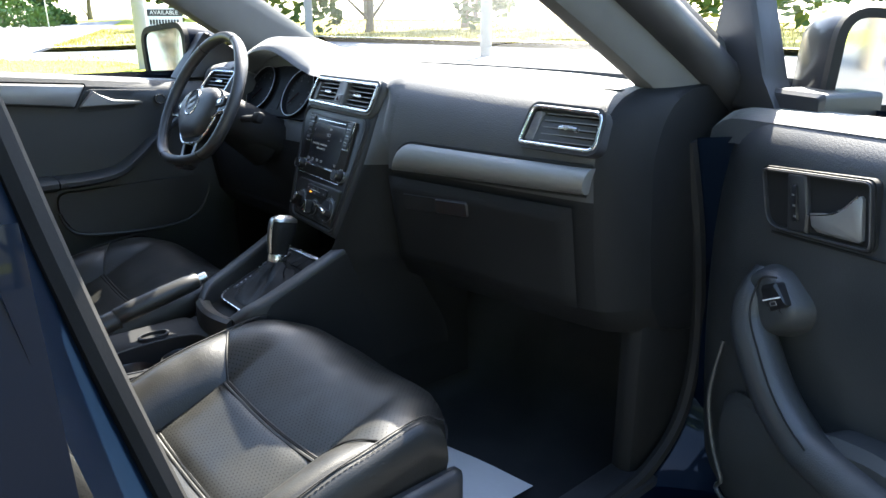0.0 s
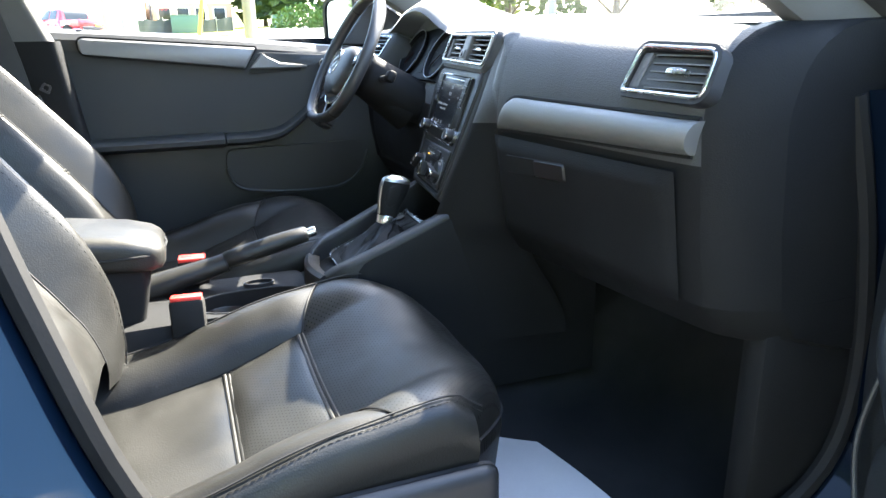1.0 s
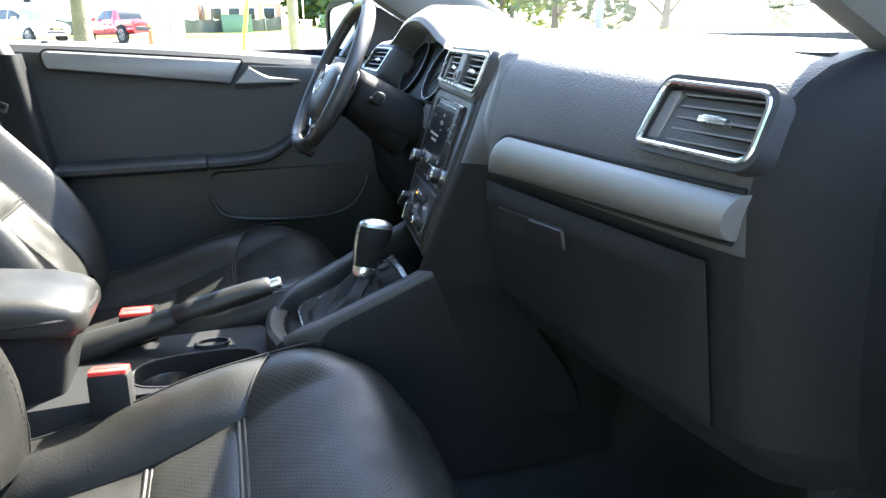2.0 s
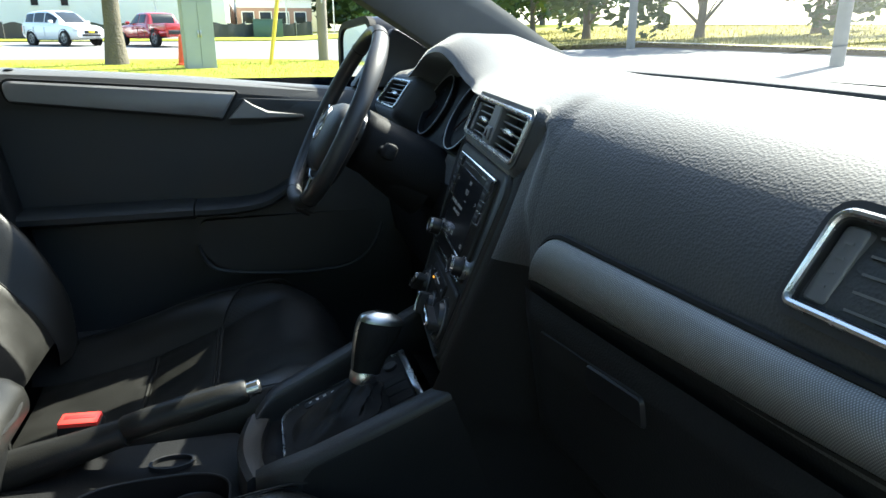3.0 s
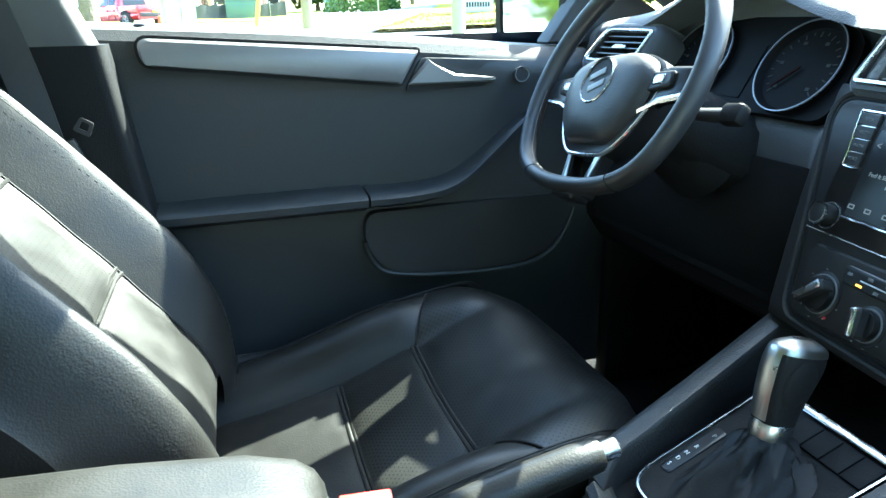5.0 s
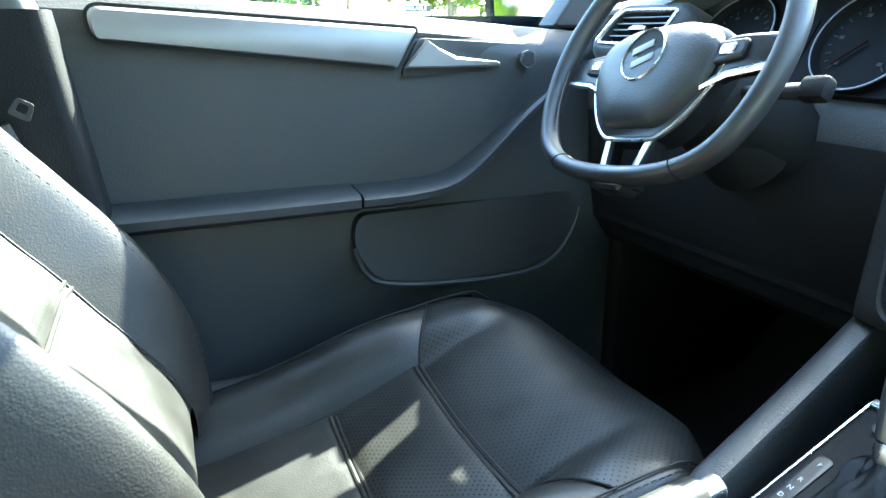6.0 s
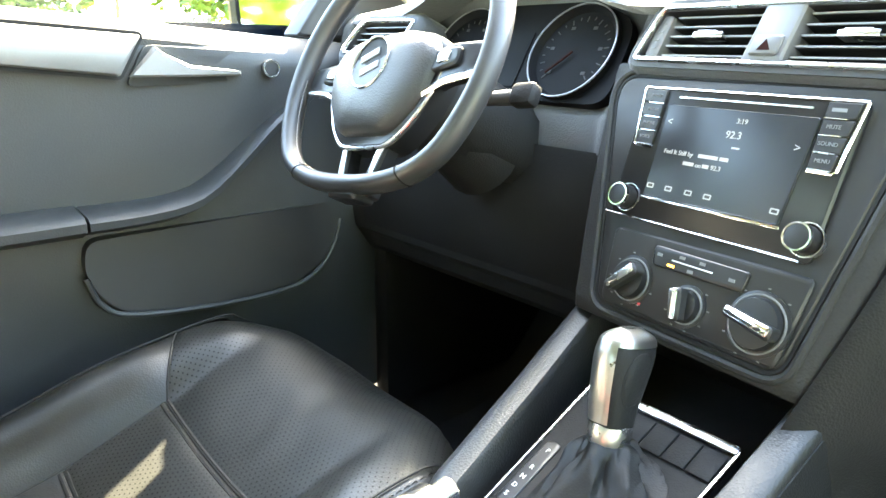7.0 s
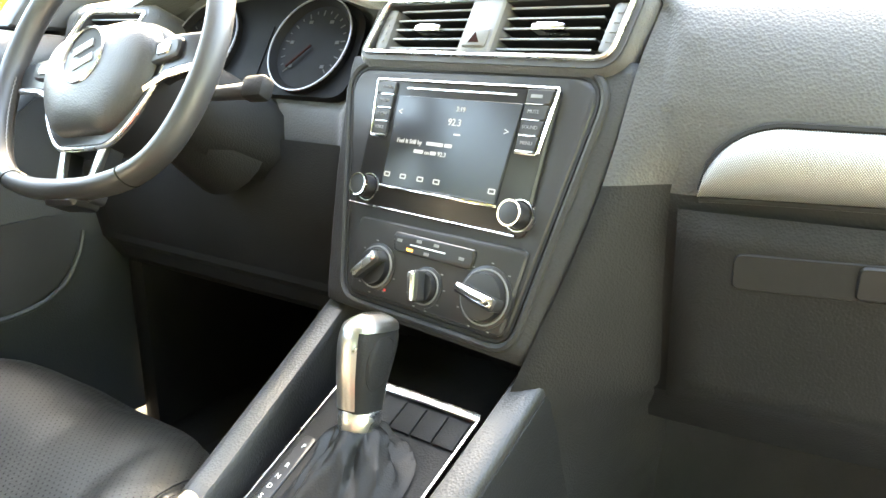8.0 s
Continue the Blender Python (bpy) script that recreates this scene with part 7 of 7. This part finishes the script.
shrub(-54, 9.3, 1.7, M["leaf"], "round green shrub beside the far road", 5)
shrub(-57.5, 12.0, 1.2, M["leaf"], "low green shrub beside the far road", 6)
for i in range(7):
    shrub(8 + 6 * i, 33 - 0.8 * i, 1.6, M["leaf"], "hedge shrub beyond the parking lot", 60 + i)

# ---- street furniture ----
def pole(x, y, h, r, mat, label, name="utility_pole"):
    z = gz(x, y)
    p = thing(name, (x, y, z), label, "pole")
    part("pole_shaft", tube([(x, y, z - 0.1), (x, y, z + h * 0.5), (x, y, z + h)], [r, r * 0.92, r * 0.8], 14), mat, p)
    return p
up = pole(-18.9, 1.60, 9.5, 0.145, M["pole"], "weathered wooden utility pole on the verge")
part("tag", box(-0.02, 0.02, -0.006, 0.006, -0.05, 0.05, 0.002, pose(-18.74, 1.60, gz(-18.9, 1.45) + 1.6, 0, 0, 90)), M["steel"], up)
wz = gz(-17.4, 0.0)
gw = thing("guy_wire", (-17.4, 0.13, wz), "steel guy wire with a yellow plastic guard", "guy wire")
part("wire", tube([(-17.4, 0.13, wz), (-18.8, 1.55, wz + 8.8)], 0.008, 6), M["steel"], gw)
part("guard", tube([(-17.4, 0.13, wz + 0.02), (-17.75, 0.55, wz + 2.4)], 0.05, 8), M["yellow"], gw, "yellow plastic guard")
pole(-13.3, 3.97, 8.0, 0.14, M["greypole"], "pale concrete lamp pole by the side road", "lamp_pole")
pole(-10.4, 10.6, 8.0, 0.13, M["greypole"], "pale concrete lamp pole by the meadow", "lamp_pole")
pole(-18.24, 10.6, 8.0, 0.13, M["greypole"], "pale concrete lamp pole by the meadow", "lamp_pole")
cab = thing("utility_cabinet", (-16.5, -1.45, gz(-16.5, -1.6)), "tall grey-green steel utility cabinet with double doors", "utility cabinet")
cz = gz(-16.5, -1.6)
CX, CY = -16.55, -1.47
cm = pose(CX, CY, cz, 0, 0, 14)
part("cabinet_body", box(-0.22, 0.22, -0.33, 0.33, -0.05, 1.56, 0, cm), M["cabgreen"], cab)
part("cabinet_roof", box(-0.24, 0.24, -0.35, 0.35, 1.56, 1.60, 0.012, cm), M["cabgreen"], cab)
for k in (-1, 1):
    d_ = part("cabinet_door", box(0.22, 0.237, min(0.006 * k, 0.32 * k), max(0.006 * k, 0.32 * k), 0.06, 1.52, 0, cm), M["cabgreen"], cab)
    part("cabinet_handle", box(0.237, 0.26, 0.03 * k - 0.012, 0.03 * k + 0.012, 0.75, 0.90, 0.004, cm), M["steel"], d_)
cone = thing("traffic_cone", (-17.6, -1.95, gz(-17.6, -2.1)), "faded orange marker behind the cabinet", "traffic cone")
part("cone_body", turned([(0.16, 0.0), (0.16, 0.03), (0.11, 0.04), (0.04, 0.70), (0.02, 0.71)], pose(-17.6, -1.95, gz(-17.6, -2.1) + 0.07), 16), M["orange"], cone)
def green_box(x, y, w, d, h):
    b = thing("transformer_box", (x, y, gz(x, y)), "low green transformer box on the grass strip", "transformer box")
    part("box_body", box(x - d / 2, x + d / 2, y - w / 2, y + w / 2, gz(x, y) - 0.05, gz(x, y) + h, 0.03), M["boxgreen"], b)
    part("box_lid", box(x - d / 2 - 0.03, x + d / 2 + 0.03, y - w / 2 - 0.03, y + w / 2 + 0.03, gz(x, y) + h, gz(x, y) + h + 0.06, 0.02), M["boxgreen"], b)
green_box(-54.2, 0.85, 2.1, 1.4, 1.25)
green_box(-58.6, 8.1, 1.1, 1.0, 1.0)
sg = thing("sale_sign", (-35.0, 12.17, gz(-35, 12.2)), "white property sign on two posts in the meadow", "sign")
SGM = axes((-35.0, 12.17, gz(-35, 12.2) + 0.62), (0.25, 0.97, 0), (0, 0, 1))
part("sign_board", box(-0.85, 0.85, -0.55, 0.55, -0.02, 0.02, 0.005, SGM), M["signwhite"], sg)
part("sign_band", box(-0.85, 0.85, 0.18, 0.50, 0.021, 0.026, 0, SGM), M["hard"], sg)
lettering("sign_word", "AVAILABLE", 0.27, SGM @ pose(0, 0.34, 0.027), M["signwhite"], sg, 0.002)
for k in range(10):
    part("sign_bar", box(-0.70 + 0.14 * k, -0.60 + 0.14 * k, -0.22, 0.02, 0.021, 0.026, 0, SGM), M["hard"], sg)
for u in (-0.7, 0.7):
    part("sign_post", box(u - 0.04, u + 0.04, -1.0, 0.6, -0.06, -0.02, 0.005, SGM), M["concrete"], sg)
ss = thing("stop_sign", (-51.0, 10.35, gz(-51.0, 10.35)), "back of an octagonal road sign on a steel post", "road sign")
part("sign_plate", prism(circle(0.42, 8), -0.01, 0.01, axes((-51.0, 10.35, gz(-51.0, 10.35) + 2.3), (0.35, 0.94, 0), (0, 0, 1)) @ pose(0, 0, 0, 0, 0, 22.5)), M["signwhite"], ss)
part("sign_post", tube([(-51.02, 10.35, gz(-51.0, 10.35) - 0.1), (-51.02, 10.35, gz(-51.0, 10.35) + 2.6)], 0.035, 8), M["steel"], ss)

# ---- parked vehicles ----
def vehicle(name, x, y, turn, paint, label, category, L, W, belt, sill, roof, panes, shields, wheels, r, bed=None):
    """A parked car that faces its own first axis: belt and sill lines, a roof line with glass, wheels in arches, lamps."""
    z = gz(x, y)
    m = pose(x, y, z, 0, 0, turn)
    v = thing(name, (x, y, z), label, category)
    hw, h = W / 2, L / 2
    def wide(u):
        return hw * (1 - 0.16 * abs(u / h) ** 5)
    def ring(u):
        w, zb, zs = wide(u), belt(u), sill(u)
        half = [(0.90, zs), (0.975, zs + 0.10), (1.0, zs + 0.45 * (zb - zs)), (0.985, zb - 0.10), (0.95, zb - 0.03), (0.86, zb), (0.45, zb + 0.025)]
        return [m @ Vector((u, -w * k, q)) for k, q in half] + [m @ Vector((u, w * k, q)) for k, q in half[::-1]]
    body = part("lower_body", loft([ring(h - L * i / 40) for i in range(41)]), paint, v, sharp=60)
    u0, u1 = roof[:2]
    top = roof[2]
    def side(u, t):
        w, lo, hi = wide(u), belt(u) - 0.02, top(u)
        return w * (0.93 - 0.22 * t ** 1.3), lo + (hi - lo) * t
    def cabin_ring(u):
        half = [side(u, t) for t in (0, 0.3, 0.6, 0.85, 0.95)]
        half.append((half[-1][0] * 0.86, top(u) + 0.005))
        half.append((half[-1][0] * 0.45, top(u) + 0.03))
        return [m @ Vector((u, -k, q)) for k, q in half] + [m @ Vector((u, k, q)) for k, q in half[::-1]]
    cabin = part("cabin", loft([cabin_ring(u0 + (u1 - u0) * i / 30) for i in range(31)]), paint, v, sharp=60)
    for s_ in (-1, 1):
        for a, b in panes:
            def pane(s, t, s_=s_, a=a, b=b):
                u = a + (b - a) * s
                k, q = side(u, 0.12 + 0.72 * t)
                return m @ Vector((u, s_ * (k + 0.012), q + 0.004))
            part("side_glass", grid(pane, 10, 4), M["darkglass"], cabin)
    for a, b in shields:
        def shield(s, t, a=a, b=b):
            u = a + (b - a) * t
            w = side(u, 0.95)[0] * 0.84
            return m @ Vector((u + (0.012 if a > b else -0.012), w * (-1 + 2 * s), top(u) + 0.012 + 0.018 * (1 - (2 * s - 1) ** 2)))
        part("windscreen", grid(shield, 8, 8), M["darkglass"], cabin)
    for u in wheels:
        for s_ in (-1, 1):
            am = m @ axes((u, s_ * (wide(u) - 0.045), r), (-s_, 0, 0), (0, 0, 1))
            part("wheel_arch", turned([(r * 0.2, 0.030), (r * 1.14, 0.036), (r * 1.20, 0.062), (r * 1.22, 0.052), (r * 1.22, 0.0)], am, 28), M["rubber"], body)
            wm = m @ axes((u, s_ * (wide(u) - 0.10), r), (-s_, 0, 0), (0, 0, 1))
            tyre = part("wheel", turned([(0.1, -0.10), (r * 0.92, -0.11), (r, -0.08), (r, 0.10), (r * 0.94, 0.125), (r * 0.70, 0.12), (r * 0.66, 0.08), (0.02, 0.085)], wm, 24), M["rubber"], v)
            for k in range(5):
                part("rim_spoke", box(0.03, r * 0.66, -0.035, 0.035, 0.085, 0.112, 0.01, wm @ pose(0, 0, 0, 0, 0, 72 * k)), M["silver"], tyre)
            part("rim", hoop(circle(r * 0.69, 24), circle(r * 0.60, 24), 0.085, 0.118, wm), M["silver"], tyre)
    zf, zr = belt(h - 0.1), belt(-h + 0.05)
    for s_ in (-1, 1):
        part("headlight", box(-0.14, 0.14, -0.16, 0.16, -0.065, 0.065, 0.05, m @ pose(h - 0.16, s_ * hw * 0.72, zf - 0.07, 0, 0, -s_ * 24)), M["lens"], v)
        part("fog_light", turned([(0.06, 0), (0.05, 0.03), (0.01, 0.035)], m @ axes((h - 0.045, s_ * hw * 0.66, sill(h) + 0.14), (0, 1, 0), (0, 0, 1)), 12), M["lens"], v)
        part("tail_light", box(-0.06, 0.06, -0.09, 0.09, -0.16, 0.16, 0.03, m @ pose(-h + 0.06, s_ * hw * 0.76, zr - 0.20, 0, 0, s_ * 20)), M["redlens"], v)
        part("door_mirror", box(-0.07, 0.05, -0.11, 0.11, -0.07, 0.08, 0.04, m @ pose(panes[0][0] - 0.12, s_ * (hw + 0.10), belt(panes[0][0]) + 0.10)), paint, v)
        for a, b in panes:
            part("door_handle", box(b + 0.06, b + 0.20, -0.02, 0.02, -0.015, 0.015, 0.008, m @ pose(0, s_ * (hw + 0.006), belt(b) - 0.16)), M["chrome"], body)
            part("door_seam", box(-0.006, 0.006, -0.01, 0.01, -0.24, 0.22, 0, m @ pose(b - 0.03, s_ * hw * 0.996, belt(b) - 0.36)), M["rubber"], body)
    part("front_grille", box(-0.03, 0.03, -hw * 0.42, hw * 0.42, -0.09, 0.09, 0.03, m @ pose(h - 0.015, 0, zf - 0.14)), M["hard"], v)
    part("lower_grille", box(-0.03, 0.03, -hw * 0.55, hw * 0.55, -0.06, 0.06, 0.03, m @ pose(h - 0.005, 0, sill(h) + 0.10)), M["hard"], v)
    part("rear_bumper", box(-0.05, 0.08, -hw * 0.82, hw * 0.82, -0.10, 0.10, 0.04, m @ pose(-h, 0, sill(-h) + 0.12)), M["hard"], v)
    for u in (h + 0.02, -h - 0.055):
        part("number_plate", box(u - 0.012, u + 0.012, -0.16, 0.16, -0.06, 0.06, 0.005, m @ pose(0, 0, sill(u) + 0.26)), M["yellow"], v)
    if bed:
        for s_ in (-1, 1):
            part("bed_wall", box(bed[0], bed[1], s_ * hw * 0.90 - 0.06, s_ * hw * 0.90 + 0.06, bed[2] - 0.05, bed[3], 0.03, m), paint, v)
        part("tailgate", box(bed[0] - 0.02, bed[0] + 0.07, -hw * 0.88, hw * 0.88, bed[2] - 0.35, bed[3] + 0.01, 0.025, m), paint, v, "red tailgate")
        part("bed_floor", box(bed[0], bed[1], -hw * 0.84, hw * 0.84, bed[2] - 0.02, bed[2] + 0.045, 0.01, m), M["hard"], v)
    return v
suv_belt = curve([-2.32, -2.2, -1.4, 0.2, 1.0, 1.7, 2.1, 2.32], [0.98, 1.10, 1.10, 1.05, 1.04, 0.98, 0.88, 0.72])
suv_sill = curve([-2.32, -2.0, -1.0, 1.0, 2.0, 2.32], [0.46, 0.34, 0.26, 0.26, 0.30, 0.40])
suv_top = curve([-2.30, -2.15, -1.85, -1.2, -0.4, 0.2, 0.75, 1.25], [1.10, 1.32, 1.60, 1.68, 1.71, 1.66, 1.38, 1.04])
SUV = (4.64, 1.84, suv_belt, suv_sill, (1.25, -2.30, suv_top), ((0.78, -0.10), (-0.18, -1.02), (-1.10, -1.82)), ((1.18, 0.30), (-2.26, -1.90)), (1.40, -1.32), 0.36)
vehicle("suv", -40.3, -9.8, 46, M["carwhite"], "white compact SUV parked across the road", "car", *SUV)
truck_belt = curve([-2.70, -1.02, -0.98, 0.9, 1.4, 2.2, 2.55, 2.70], [0.78, 0.78, 1.04, 1.04, 1.04, 0.99, 0.90, 0.80])
truck_sill = curve([-2.70, -2.2, -1.0, 1.0, 2.3, 2.70], [0.54, 0.47, 0.38, 0.38, 0.43, 0.48])
truck_top = curve([-0.98, -0.90, -0.72, -0.2, 0.35, 0.80, 1.30], [1.04, 1.36, 1.57, 1.61, 1.58, 1.34, 1.03])
vehicle("pickup_truck", -38.6, -5.1, 215, M["carred"], "red pickup truck parked across the road", "truck", 5.4, 1.90, truck_belt, truck_sill, (1.30, -0.98, truck_top), ((0.86, 0.0), (-0.08, -0.66)), ((1.24, 0.40), (-0.97, -0.76)), (1.70, -1.62), 0.39, (-2.66, -1.0, 0.80, 1.06))
sedan_belt = curve([-2.25, -2.1, -1.2, 0.9, 1.6, 2.1, 2.25], [0.86, 0.96, 0.97, 0.92, 0.88, 0.76, 0.62])
sedan_sill = curve([-2.25, -1.8, 1.8, 2.25], [0.36, 0.22, 0.22, 0.32])
sedan_top = curve([-1.75, -1.2, -0.7, -0.1, 0.4, 1.05], [0.97, 1.30, 1.42, 1.44, 1.34, 0.92])
vehicle("sedan", -47.5, -17.2, 60, M["carred"], "red sedan parked far across the road", "car", 4.5, 1.78, sedan_belt, sedan_sill, (1.05, -1.75, sedan_top), ((0.70, -0.15), (-0.22, -1.05)), ((1.0, 0.35), (-1.70, -1.0)), (1.35, -1.32), 0.32)
vehicle("suv", 5.5, -9.0, 200, M["carwhite"], "white SUV parked behind on the asphalt lot", "car", *SUV)

# ---- buildings ----
def building(name, x0, x1, y0, y1, h, mat, label, windows, base=None, band=None):
    z = gz(x1, (y0 + y1) / 2)
    b = thing(name, ((x0 + x1) / 2, (y0 + y1) / 2, z), label, "building")
    part("wall", box(x0, x1, y0, y1, z - 0.6, z + h, 0.02), mat, b)
    part("roof", box(x0 - 0.15, x1 + 0.15, y0 - 0.15, y1 + 0.15, z + h, z + h + 0.35, 0.03), M["concrete"], b)
    if base:
        part("base_course", box(x1, x1 + 0.04, y0, y1, z - 0.2, z + base[0], 0), base[1], b)
    if band:
        part("brick_band", box(x1, x1 + 0.05, y0, y1, z + band[0], z + band[1], 0), band[2], b)
    for yy, zz, w, hh in windows:
        wn_ = part("window", box(x1 - 0.05, x1 + 0.06, yy - w / 2, yy + w / 2, z + zz, z + zz + hh, 0.01), M["darkglass"], b)
        part("window_frame", hoop(rounded([(-w / 2 - 0.08, -0.08), (w / 2 + 0.08, -0.08), (w / 2 + 0.08, hh + 0.08), (-w / 2 - 0.08, hh + 0.08)], 0.01, 1), rounded([(-w / 2, 0), (w / 2, 0), (w / 2, hh), (-w / 2, hh)], 0.01, 1), -0.02, 0.09, Matrix(((0, 0, 1, x1), (1, 0, 0, yy), (0, 1, 0, z + zz), (0, 0, 0, 1)))), M["signwhite"], wn_)
    return b
building("warehouse", -90, -58, -60, -2.2, 8.0, M["render"], "large plain cream warehouse across the road", [(-15.5, 2.2, 0.5, 0.9), (-13.5, 2.2, 0.5, 0.9)])
building("brick_building", -100, -69, -1.6, 5.3, 3.0, M["brickwall"], "low brown brick building with white windows", [(-0.6, 0.9, 1.0, 1.0), (1.0, 0.9, 1.0, 1.0), (2.6, 0.9, 1.0, 1.0), (4.2, 0.9, 1.0, 1.0)], band=(2.3, 3.0, M["signwhite"]))
building("white_building", -125, -88, -8.0, 9.0, 7.5, M["render"], "pale distant commercial building", [(-4 + 2.4 * i, 4.2, 1.2, 1.2) for i in range(5)])
fz = gz(-55, -4)
fn = thing("fence", (-55, -4, fz), "dark cloth construction fence behind the grass strip", "fence")
def fence_x(y):
    return -51.0 - 0.42 * (y + 8.0) if y > -8 else -51.0
for i in range(26):
    y = -27.0 + 1.25 * i
    fx, fz = fence_x(y), gz(fence_x(y), y)
    part("fence_post", tube([(fx, y, fz - 0.1), (fx, y, fz + 1.15)], 0.03, 6), M["steel"], fn)
    if i < 25:
        part("fence_panel", grid(lambda s, t: (fence_x(y + 1.25 * s) + 0.05 * math.sin(7 * s + i), y + 1.25 * s, gz(fence_x(y + 1.25 * s), y + 1.25 * s) + 0.02 + (1.0 + 0.08 * math.sin(5 * s + 2 * i)) * t), 8, 4), M["fence"], fn)
for x, y, h in ((-49.8, -6.3, 7.0), (-57, 2.4, 7.5), (-60, 6.4, 7.5)):
    pole(x, y, h, 0.06, M["steel"], "thin steel lamp post across the road", "lamp_post")
